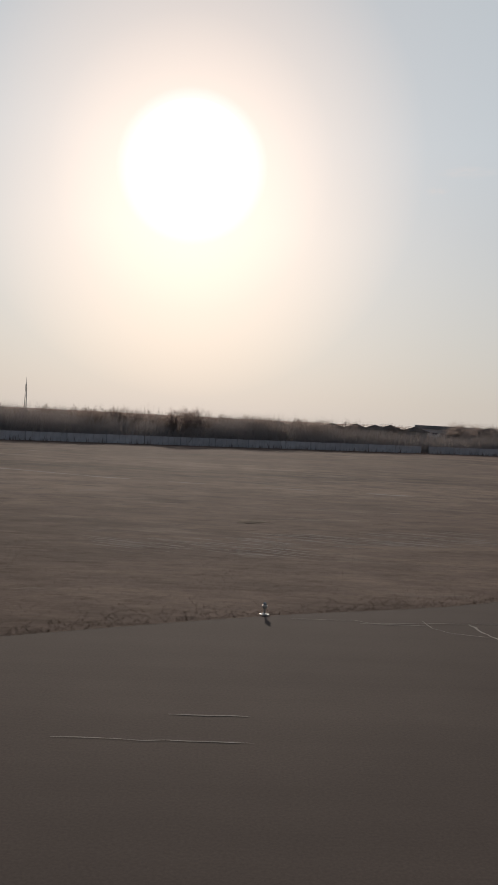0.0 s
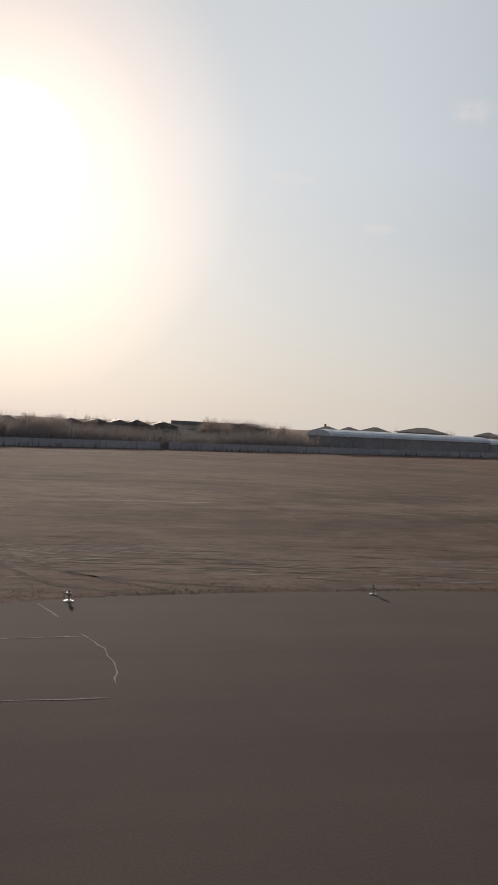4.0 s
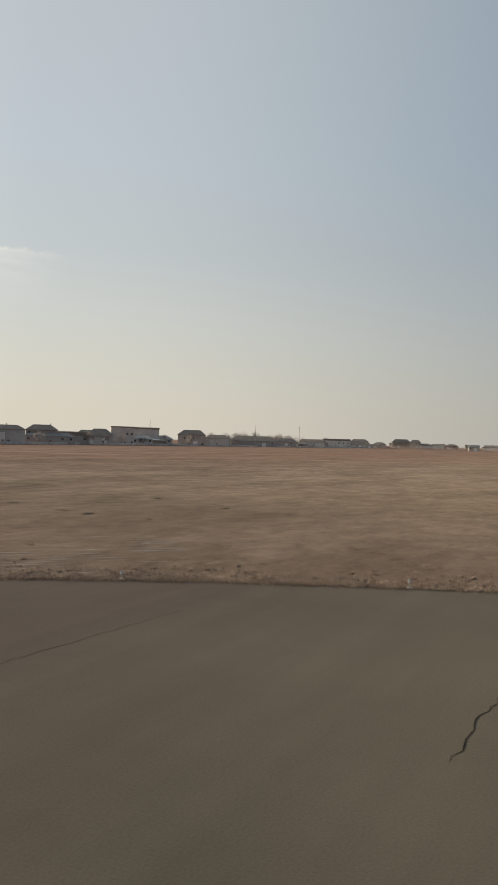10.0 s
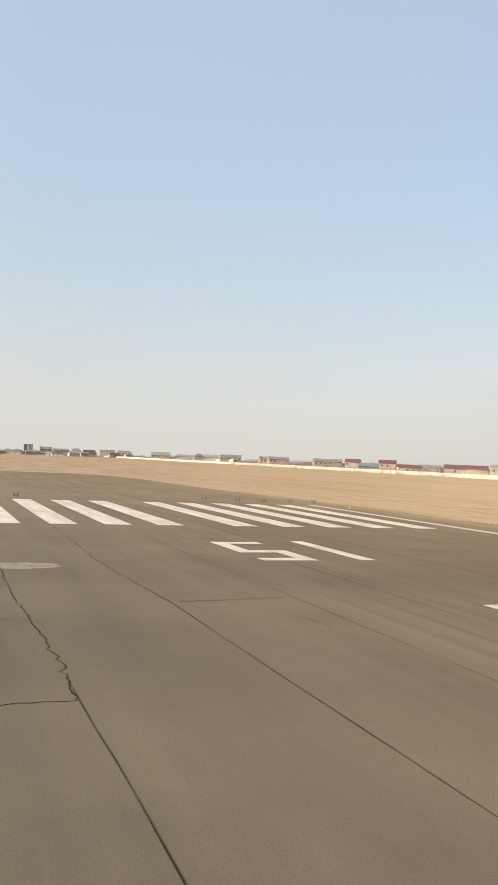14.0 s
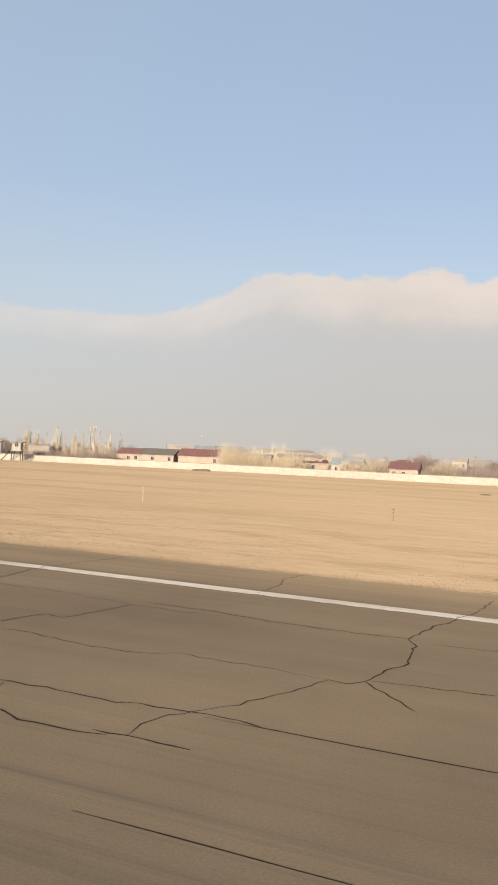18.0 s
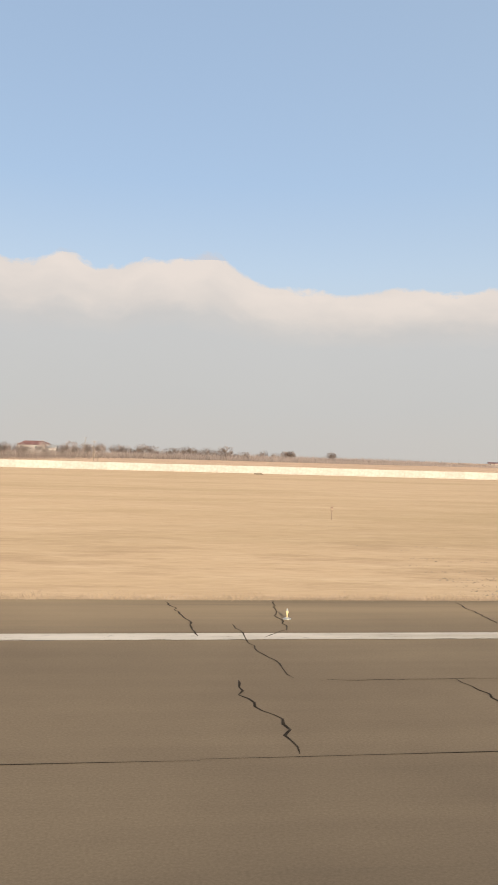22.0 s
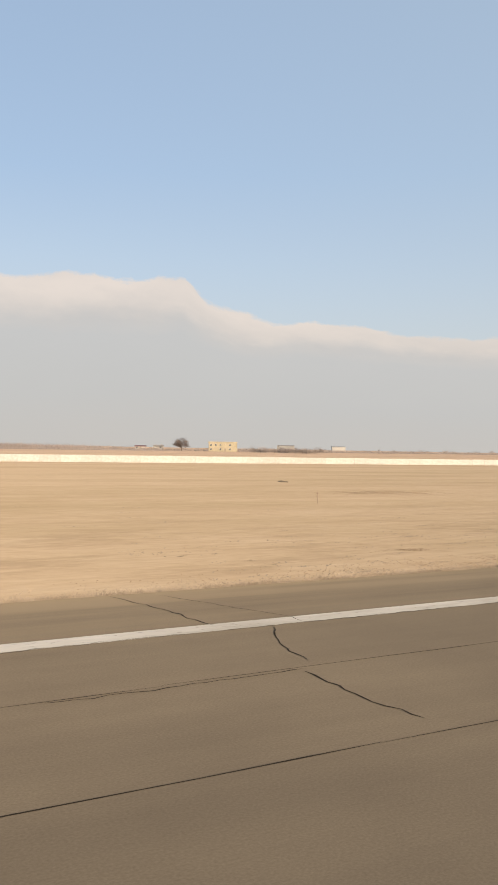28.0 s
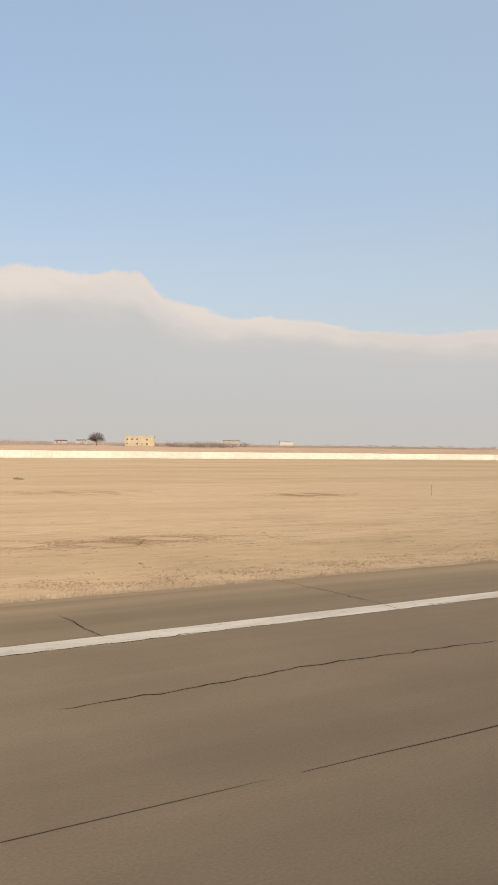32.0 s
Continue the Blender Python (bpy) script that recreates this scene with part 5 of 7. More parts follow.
house(-170, -293, 132, 11.7, 8, 7.9, 9.8, "hip", VILLAGE_PINK, DARK_ROOF, 2, "two-storey beige house with a dark hipped roof")
house(-184, -292, 130, 17.7, 8, 5.4, 9.1, "hip", VILLAGE_BROWN, DARK_ROOF, 1, "brown house with a dark hipped roof")
house(-182, -287, 142, 11.4, 4, 3.8, 4.5, "flat", VILLAGE_WHITE, WHITE_ROOF, 1, "low white shed with a pale roof")
house(-212, -303, 139, 10.4, 8, 6.1, 8.7, "hip", VILLAGE_GREY, DARK_ROOF, 1, "grey house with a dark hipped roof")
house(-220, -296, 128, 10.4, 8, 3.8, 6.6, "hip", VILLAGE_WHITE, DARK_ROOF, 1, "low white house with a dark roof")
house(-241, -307, 138, 10.3, 8, 6.7, 8.9, "hip", VILLAGE_PINK, DARK_ROOF, 1, "beige house with a dark hipped roof")
house(-258, -306, 129, 15.0, 8, 6.9, 9.0, "hip", VILLAGE_WHITE, DARK_ROOF, 1, "pale house with a dark hipped roof")
house(-306, -325, 130, 15.9, 8, 7.4, 10.1, "hip", VILLAGE_BROWN, DARK_ROOF, 1, "brown house with a dark hipped roof")
house(-327, -320, 120, 15.7, 8, 4.6, 7.0, "flat", VILLAGE_GREY, DARK_ROOF, 1, "low grey terrace with a row of windows")
house(-364, -329, 131, 14.2, 8, 5.8, 9.3, "hip", VILLAGE_PINK, DARK_ROOF, 1, "beige house with a dark roof")
house(-306, -320, 131, 25.6, 8, 4.2, 6.1, "hip", VILLAGE_GREY, SLATE_ROOF, 1, "long low grey house with a slate roof")
house(-344, -323, 133, 15.0, 8, 4.7, 8.2, "hip", VILLAGE_WHITE, DARK_ROOF, 1, "white house with a dark roof")
house(-392, -332, 129, 14.1, 8, 10.6, 11.3, "flat", VILLAGE_WHITE, DARK_ROOF, 2, "tall white block with a flat roof")
house(-423, -335, 118, 18.2, 8, 10.2, 11.4, "flat", VILLAGE_WHITE, DARK_ROOF, 2, "tall pale block with a flat roof")
house(-400, -322, 120, 11.9, 8, 4.2, 6.1, "hip", VILLAGE_WHITE, WHITE_ROOF, 1, "pale shed with a metal roof")
house(-428, -325, 115, 13.2, 8, 4.5, 6.5, "hip", VILLAGE_WHITE, WHITE_ROOF, 1, "pale shed with a metal roof")
house(-470, -326, 113, 18.5, 8, 7.6, 11.0, "hip", VILLAGE_PINK, DARK_ROOF, 2, "beige house with a dark hipped roof")
house(-509, -326, 110, 17.8, 8, 5.7, 8.3, "hip", VILLAGE_WHITE, DARK_ROOF, 1, "low white house with a dark roof")
house(-576, -328, 111, 37.7, 12, 4.6, 8.5, "hip", VILLAGE_GREY, DARK_ROOF, 1, "wide grey house with a dark hipped roof")
house(-650, -330, 114, 17.3, 8, 4.9, 7.6, "hip", VILLAGE_PINK, DARK_ROOF, 1, "low beige house with a dark roof")
house(-718, -331, 103, 21.5, 8, 5.0, 7.9, "gable", WALL_WHITE, DARK_ROOF, 1, "low white house with a dark roof")
house(-797, -335, 112, 28.3, 8, 7.3, 9.2, "flat", WALL_WHITE, DARK_ROOF, 2, "pale block with a flat roof")
house(-877, -336, 105, 20.1, 8, 7.0, 10.0, "hip", WALL_BEIGE, DARK_ROOF, 1, "beige house with a dark roof")
house(-972, -314, 110, 21.6, 8, 8.2, 11.8, "hip", WALL_BRICK, DARK_ROOF, 1, "brown house with a dark roof")
house(-974, -297, 104, 13.6, 8, 8.0, 11.5, "hip", WALL_BEIGE, DARK_ROOF, 1, "beige house with a dark roof")
house(-969, -340, 106, 15.0, 9, 5.2, 7.4, "hip", WALL_GREY, DARK_ROOF, 1, "small house with a dark roof at the village's far end")
house(-974, -321, 109, 15.0, 9, 5.2, 7.4, "gable", WALL_WHITE, DARK_ROOF, 1, "small house with a dark roof at the village's far end")
house(-979, -303, 98, 15.0, 9, 5.2, 7.4, "hip", WALL_GREY, DARK_ROOF, 1, "small house with a dark roof at the village's far end")
house(-983, -287, 111, 15.0, 9, 5.2, 7.4, "hip", WALL_WHITE, DARK_ROOF, 1, "small house with a dark roof at the village's far end")
house(-987, -272, 95, 15.0, 9, 5.2, 7.4, "gable", WALL_WHITE, DARK_ROOF, 1, "small house with a dark roof at the village's far end")
house(-990, -257, 106, 15.0, 9, 5.2, 7.4, "hip", WALL_PINK, DARK_ROOF, 1, "small house with a dark roof at the village's far end")
house(-995, -234, 106, 15.0, 9, 5.2, 7.4, "gable", WALL_GREY, DARK_ROOF, 1, "small house with a dark roof at the village's far end")
house(-999, -212, 92, 15.0, 9, 5.2, 7.4, "gable", WALL_WHITE, DARK_ROOF, 1, "small house with a dark roof at the village's far end")
house(-1002, -191, 103, 15.0, 9, 5.2, 7.4, "hip", WALL_WHITE, SLATE_ROOF, 1, "small house with a dark roof at the village's far end")
house(-1005, -169, 95, 15.0, 9, 5.2, 7.4, "gable", WALL_WHITE, DARK_ROOF, 1, "small house with a dark roof at the village's far end")
house(-1008, -150, 98, 15.0, 9, 5.2, 7.4, "hip", WALL_BEIGE, SLATE_ROOF, 1, "small house with a dark roof at the village's far end")
house(-1009, -134, 88, 15.0, 9, 5.2, 7.4, "gable", WALL_GREY, DARK_ROOF, 1, "small house with a dark roof at the village's far end")
house(-1012, -95, 86, 15.0, 9, 5.2, 7.1, "hip", WALL_GREY, DARK_ROOF, 1, "small house with a dark roof at the village's far end")
house(-1464, -184, 103, 15.0, 14, 3.4, 5.6, "gable", WALL_WHITE, DARK_ROOF, 1, "distant town house beyond the runway's end")
house(-1412, -160, 100, 15.0, 14, 4.8, 7.0, "hip", WALL_WHITE, SLATE_ROOF, 1, "distant town house beyond the runway's end")
house(-1343, -130, 92, 13.4, 14, 4.2, 6.4, "gable", WALL_WHITE, DARK_ROOF, 1, "distant town house beyond the runway's end")
house(-1286, -113, 89, 15.0, 14, 5.0, 7.2, "gable", WALL_BEIGE, SLATE_ROOF, 1, "distant town house beyond the runway's end")
house(-1206, -97, 101, 13.9, 14, 5.2, 7.4, "hip", WALL_WHITE, SLATE_ROOF, 1, "distant town house beyond the runway's end")
house(-1329, -84, 91, 15.0, 14, 5.2, 7.4, "hip", WALL_BEIGE, DARK_ROOF, 1, "distant town house beyond the runway's end")
house(-1232, -62, 95, 15.0, 14, 5.2, 7.4, "hip", WALL_BEIGE, DARK_ROOF, 1, "distant town house beyond the runway's end")
house(-1305, -26, 83, 15.0, 14, 5.2, 7.4, "gable", WALL_WHITE, DARK_ROOF, 1, "distant town house beyond the runway's end")
house(-1329, -6, 89, 15.0, 14, 5.2, 7.4, "hip", WALL_WHITE, SLATE_ROOF, 1, "distant town house beyond the runway's end")
house(-1306, 15, 96, 15.0, 14, 5.2, 7.4, "hip", DULL_WHITE, DARK_ROOF, 1, "distant town house beyond the runway's end")
house(-1339, 48, 87, 15.0, 14, 5.2, 7.4, "hip", DULL_WHITE, DARK_ROOF, 1, "distant town house beyond the runway's end")
house(-1299, 71, 89, 15.0, 14, 5.2, 7.4, "hip", DULL_WHITE, DARK_ROOF, 1, "distant town house beyond the runway's end")
house(-1383, 97, 86, 15.0, 14, 5.2, 7.4, "hip", DULL_BEIGE, DARK_ROOF, 1, "distant town house beyond the runway's end")
house(-1274, 102, 84, 15.0, 14, 5.2, 7.4, "hip", DULL_BEIGE, DARK_ROOF, 1, "distant town house beyond the runway's end")
house(-1460, 147, 78, 15.0, 14, 5.2, 7.4, "hip", DULL_GREY, DARK_ROOF, 1, "distant town house beyond the runway's end")
house(-1474, 178, 78, 15.0, 14, 5.2, 7.4, "hip", DULL_WHITE, SLATE_ROOF, 1, "distant town house beyond the runway's end")
house(-1363, 186, 88, 15.0, 14, 5.2, 7.4, "gable", DULL_GREY, DARK_ROOF, 1, "distant town house beyond the runway's end")
house(-1336, 119, 91, 6.3, 8, 14.2, 15.1, "flat", DULL_GREY, DARK_ROOF, 2, "distant narrow block beyond the runway's end")
house(-1336, 127, 81, 6.3, 8, 14.5, 15.4, "flat", DULL_GREY, DARK_ROOF, 2, "distant narrow block beyond the runway's end")
house(-1333, 150, 84, 18.1, 9, 8.9, 12.6, "gable", DULL_GREY, DARK_ROOF, 1, "village house behind the white boundary wall")
house(-1330, 173, 88, 22.7, 9, 7.9, 10.6, "gable", DULL_WHITE, SLATE_ROOF, 1, "village house behind the white boundary wall")
house(-1326, 196, 77, 13.6, 9, 9.6, 12.3, "hip", DULL_WHITE, SLATE_ROOF, 1, "village house behind the white boundary wall")
house(-1323, 216, 88, 18.1, 9, 6.7, 10.3, "gable", DULL_PINK, RED_ROOF, 1, "village house behind the white boundary wall")
house(-1318, 244, 74, 22.6, 9, 7.7, 11.4, "flat", DULL_BEIGE, DARK_ROOF, 1, "village house behind the white boundary wall")
house(-1230, 252, 79, 23.8, 9, 6.7, 10.9, "hip", DULL_PINK, DARK_ROOF, 1, "village house behind the white boundary wall")
house(-1009, 252, 78, 23.3, 9, 5.9, 10.1, "gable", DULL_WHITE, SLATE_ROOF, 1, "village house behind the white boundary wall")
house(-894, 252, 69, 19.0, 9, 5.5, 8.0, "gable", DULL_PINK, SLATE_ROOF, 1, "village house behind the white boundary wall")
house(-841, 252, 77, 9.6, 9, 7.1, 9.5, "hip", DULL_GREY, DARK_ROOF, 1, "village house behind the white boundary wall")
house(-795, 252, 67, 15.9, 9, 5.8, 8.6, "gable", DULL_WHITE, SLATE_ROOF, 1, "village house behind the white boundary wall")
house(-736, 252, 74, 20.2, 9, 6.4, 9.0, "flat", DULL_GREY, SLATE_ROOF, 1, "village house behind the white boundary wall")
house(-647, 252, 76, 8.1, 9, 6.3, 8.2, "flat", DULL_WHITE, DARK_ROOF, 1, "village house behind the white boundary wall")
house(-613, 252, 75, 16.7, 9, 6.2, 8.4, "gable", DULL_PINK, DARK_ROOF, 1, "village house behind the white boundary wall")
house(-627, 252, 63, 14.2, 9, 5.7, 7.6, "gable", DULL_WHITE, DARK_ROOF, 1, "village house behind the white boundary wall")
house(-518, 252, 71, 20.2, 9, 5.9, 7.9, "gable", DULL_BEIGE, DARK_ROOF, 1, "village house behind the white boundary wall")
house(-477, 252, 57, 9.5, 9, 6.2, 8.4, "gable", DULL_PINK, RED_ROOF, 1, "village house behind the white boundary wall")
house(-453, 252, 69, 15.6, 9, 3.7, 5.8, "gable", DULL_GREY, TEAL_ROOF, 1, "village house behind the white boundary wall")
house(-429, 252, 60, 10.4, 9, 6.2, 8.3, "gable", DULL_PINK, RED_ROOF, 1, "village house behind the white boundary wall")
house(-401, 252, 61, 13.7, 9, 3.9, 5.6, "gable", DULL_PINK, RED_ROOF, 1, "long pink house with a red roof behind the boundary wall")
house(-377, 252, 57, 9.9, 9, 4.5, 5.9, "gable", DULL_GREY, DARK_ROOF, 1, "long pink house with a red roof behind the boundary wall")
house(-343, 252, 54, 22.4, 9, 4.5, 6.7, "gable", DULL_PINK, RED_ROOF, 1, "long pink house with a red roof behind the boundary wall")
house(-314, 252, 57, 8.4, 8, 5.7, 7.3, "flat", DULL_WHITE, DARK_ROOF, 1, "white two-storey cabin behind the boundary wall")
house(-299, 252, 47, 7.0, 8, 5.2, 7.3, "hip", DULL_GREY, TEAL_ROOF, 1, "house with a green roof behind the boundary wall")
house(-241, 252, 44, 10.0, 8, 3.5, 3.9, "flat", DULL_BEIGE, DULL_BEIGE, 1, "low beige arcade building behind the boundary wall")
house(-223, 252, 51, 11.0, 8, 5.3, 7.7, "gable", DULL_PINK, RED_ROOF, 1, "pink house with a dark red roof")
house(-221, 252, 45, 5.0, 8, 7.9, 8.7, "hip", DULL_PINK, RED_ROOF, 2, "pink upper-storey house with a red roof")
house(-183, 252, 40, 12.1, 8, 4.5, 6.5, "gable", DULL_PINK, SLATE_ROOF, 1, "pink house with a gabled roof behind the boundary wall")
house(-148, 257, 45, 6.8, 8, 5.6, 6.4, "flat", DULL_WHITE, DARK_ROOF, 1, "small white flat-roofed building at the wall")
house(-141, 312, 39, 7.0, 8, 4.5, 6.1, "gable", DULL_PINK, RED_ROOF, 1, "pink house with a red roof")
house(-117, 292, 37, 12.7, 8, 4.2, 6.2, "gable", DULL_BEIGE, SLATE_ROOF, 1, "long beige house with a grey roof")
house(-89, 284, 30, 14.8, 8, 4.3, 6.5, "gable", DULL_PINK, RED_ROOF, 1, "long pink house with a dark red metal roof")
house(-88, 302, 27, 5.6, 8, 4.5, 6.9, "gable", DULL_WHITE, RED_ROOF, 1, "white house with a red roof")
house(-60, 309, 29, 16.8, 8, 5.5, 7.4, "gable", DULL_BEIGE, SLATE_ROOF, 1, "long beige house with a pale grey roof")
house(-43, 305, 22, 12.2, 8, 4.9, 6.8, "gable", DULL_WHITE, SLATE_ROOF, 1, "white house with a blue-grey roof")
house(-22, 312, 12, 11.3, 8, 4.0, 6.5, "hip", DULL_PINK, RED_ROOF, 1, "pink house with a red hipped roof")
house(-8, 346, 9, 5.8, 8, 6.8, 8.0, "flat", DULL_WHITE, DARK_ROOF, 1, "white cube-shaped house with flat roof")
house(-5, 367, 11, 9.6, 8, 5.1, 8.3, "gable", DULL_GREY, DARK_ROOF, 1, "grey house with a dark roof")
house(-187, 254, 142, 9, 10.6, 5.9, 8.5, "gable", FRAME, SLATE_ROOF, 1, "white house with a broad pale gable behind the boundary wall")
house(-173, 254, 127, 9, 4.1, 6.8, 7.7, "gable", DULL_BEIGE, DARK_ROOF, 1, "small beige house with its gable end to the airfield")
house(-166, 254, 128, 9, 4.1, 6.8, 7.7, "gable", DULL_WHITE, SLATE_ROOF, 1, "small white house with its gable end to the airfield")
house(-22.8, 252, 10, 9.2, 8, 4.0, 6.0, "gable", DULL_WHITE, BLUE_ROOF, 1, "white house with a blue-grey gable roof behind the wall")
house(-39, 252, 22, 13.8, 8, 5.7, 6.5, "gable", DULL_BEIGE, DULL_BEIGE, 1, "low village house just behind the boundary wall")
house(-224, 252, 42, 9.8, 8, 6.7, 8.5, "hip", DULL_PINK, RED_ROOF, 1, "low village house just behind the boundary wall")
house(-209, 252, 44, 8.3, 8, 5.6, 6.6, "gable", DULL_BEIGE, DARK_ROOF, 1, "low village house just behind the boundary wall")
house(-198, 252, 44, 6.2, 8, 6.2, 7.4, "hip", DULL_WHITE, SLATE_ROOF, 1, "low village house just behind the boundary wall")
house(-53, 252, 20, 7.3, 8, 5.3, 6.1, "gable", DULL_PINK, SLATE_ROOF, 1, "low village house just behind the boundary wall")
house(-35, 252, 27, 9.0, 8, 4.2, 5.0, "gable", DULL_BEIGE, RED_ROOF, 1, "low village house just behind the boundary wall")
house(-20, 252, 21, 5.3, 8, 4.5, 5.3, "hip", DULL_PINK, DARK_ROOF, 1, "low village house just behind the boundary wall")
house(-103.6, 254, 10, 8.4, 8, 4.3, 6.3, "gable", DULL_PINK, RED_ROOF, 1, "pink house with a dark red roof just behind the wall")
house(-92.6, 255, 8, 12.6, 8, 4.4, 6.5, "gable", DULL_PINK, CHARCOAL_ROOF, 1, "long pink house with a dark grey roof behind the wall")
house(-74.6, 255, 8, 17.6, 8, 4.5, 6.9, "gable", DULL_PINK, RED_ROOF, 1, "long pink house with a dark red metal roof behind the wall")
house(-62.8, 255, 8, 5.2, 6, 4.9, 5.6, "flat", DULL_WHITE, SLATE_ROOF, 1, "low pale annexe with a flat roof behind the wall")
house(-5.2, 254, 8, 8.6, 8, 3.4, 5.6, "gable", DULL_PINK, RED_ROOF, 1, "low pink house with a dark red roof behind the wall")
house(-217, 277, 43, 6.5, 8, 4.4, 5.4, "gable", DULL_BEIGE, DARK_ROOF, 1, "low village house among bare trees behind the boundary wall")
house(-206, 274, 51, 5.8, 8, 4.0, 4.8, "gable", DULL_BEIGE, DARK_ROOF, 1, "low village house among bare trees behind the boundary wall")
house(-212, 293, 36, 6.8, 8, 4.4, 5.4, "flat", DULL_BEIGE, SLATE_ROOF, 1, "low village house among bare trees behind the boundary wall")
house(-208, 302, 37, 7.1, 8, 4.5, 5.5, "flat", DULL_PINK, SLATE_ROOF, 1, "low village house among bare trees behind the boundary wall")
house(-196, 308, 47, 9.2, 8, 4.8, 5.6, "gable", DULL_BEIGE, RED_ROOF, 1, "low village house among bare trees behind the boundary wall")
house(-176, 302, 41, 9.3, 8, 3.9, 4.9, "gable", DULL_WHITE, RED_ROOF, 1, "low village house among bare trees behind the boundary wall")
house(-164, 308, 35, 8.5, 8, 5.0, 5.8, "gable", DULL_PINK, DARK_ROOF, 1, "low village house among bare trees behind the boundary wall")
house(-172, 345, 41, 10.3, 8, 4.6, 5.3, "flat", DULL_BEIGE, DARK_ROOF, 1, "low village house among bare trees behind the boundary wall")
house(-166, 363, 25, 10.3, 8, 4.1, 5.0, "gable", DULL_BEIGE, SLATE_ROOF, 1, "low village house among bare trees behind the boundary wall")
house(-126, 324, 33, 10.0, 8, 7.8, 9.1, "flat", DULL_BEIGE, SLATE_ROOF, 1, "low village house among bare trees behind the boundary wall")
house(-118, 338, 21, 11.8, 8, 7.7, 9.1, "gable", DULL_PINK, SLATE_ROOF, 1, "low village house among bare trees behind the boundary wall")
house(-102, 326, 32, 11.2, 8, 7.9, 9.3, "gable", DULL_GREY, SLATE_ROOF, 1, "low village house among bare trees behind the boundary wall")
house(-98, 338, 27, 9.6, 8, 7.2, 8.6, "gable", DULL_BEIGE, SLATE_ROOF, 1, "low village house among bare trees behind the boundary wall")
house(-95, 350, 25, 6.9, 8, 7.7, 9.1, "gable", DULL_GREY, DARK_ROOF, 1, "low village house among bare trees behind the boundary wall")
house(-96, 368, 21, 8.6, 8, 7.7, 9.1, "gable", DULL_BEIGE, DARK_ROOF, 1, "low village house among bare trees behind the boundary wall")
house(-90, 382, 18, 12.0, 8, 8.2, 9.6, "hip", DULL_BEIGE, DARK_ROOF, 1, "low village house among bare trees behind the boundary wall")
house(38, 494, -0, 14.3, 8, 7.8, 10.0, "hip", DULL_WHITE, RED_ROOF, 1, "white house with a dark red roof")
house(-9, 469, 13, 6.8, 8, 6.3, 8.1, "gable", DULL_PINK, RED_ROOF, 1, "small pink house with a red roof")
house(-1, 510, 8, 10.0, 8, 5.9, 7.9, "gable", DULL_WHITE, DARK_ROOF, 1, "small white house with a dark roof")
house(48, 495, -3, 7.6, 8, 6.5, 8.1, "gable", DULL_WHITE, SLATE_ROOF, 1, "small pale house with a grey roof")
house(36, 556, -0, 16.6, 10, 8.8, 10.7, "hip", DULL_BEIGE, RED_ROOF, 1, "low house with a dark red hipped roof")
house(-34, 546, 9, 5.4, 8, 8.3, 9.9, "flat", DULL_WHITE, DARK_ROOF, 1, "small white house among bare trees")
house(116, 556, -0, 8.7, 8, 4.0, 5.9, "gable", DULL_WHITE, SLATE_ROOF, 1, "small pale house among bare trees")
house(140, 594, -11, 8.3, 8, 2.4, 4.1, "gable", DULL_WHITE, SLATE_ROOF, 1, "small pale house among bare trees")
house(386, 520, -28, 19.0, 12, 8.2, 9.0, "flat", WALL_YELLOW, WALL_YELLOW, 2, "solitary pale yellow two-storey building in the fields")
house(377, 640, -22, 8.5, 8, 4.6, 5.9, "gable", WALL_BRICK, RED_ROOF, 1, "low brown farm shed in the fields")
house(398, 652, -32, 7.3, 8, 5.3, 6.6, "gable", DULL_WHITE, DARK_ROOF, 1, "small white farm shed in the fields")
house(1116, 1393, -32, 26.0, 20, 11.1, 12.2, "gable", DULL_WHITE, SLATE_ROOF, 1, "distant white farm building on the horizon")
house(922, 1281, -38, 28.7, 15, 10.2, 11.7, "gable", DULL_GREY, DARK_ROOF, 1, "distant grey farm building on the horizon")

row_rng = random.Random(23)
for k in range(18):
    x, eave = -535 - 24 * k + row_rng.gauss(0, 4), row_rng.uniform(3.0, 4.8)
    walls = row_rng.choice((VILLAGE_GREY, VILLAGE_BROWN, VILLAGE_WHITE, VILLAGE_GREY))
    tint = {VILLAGE_GREY: "grey", VILLAGE_BROWN: "brown", VILLAGE_WHITE: "white"}[walls]
    house(x, row_rng.uniform(-346, -336), 112 - 0.6 * k + row_rng.gauss(0, 6), row_rng.uniform(8, 15), 8, eave, eave + row_rng.uniform(1.4, 2.8), row_rng.choice(("hip", "hip", "gable", "flat")), walls, DARK_ROOF, 1, "low " + tint + " house with a dark roof in the village row")

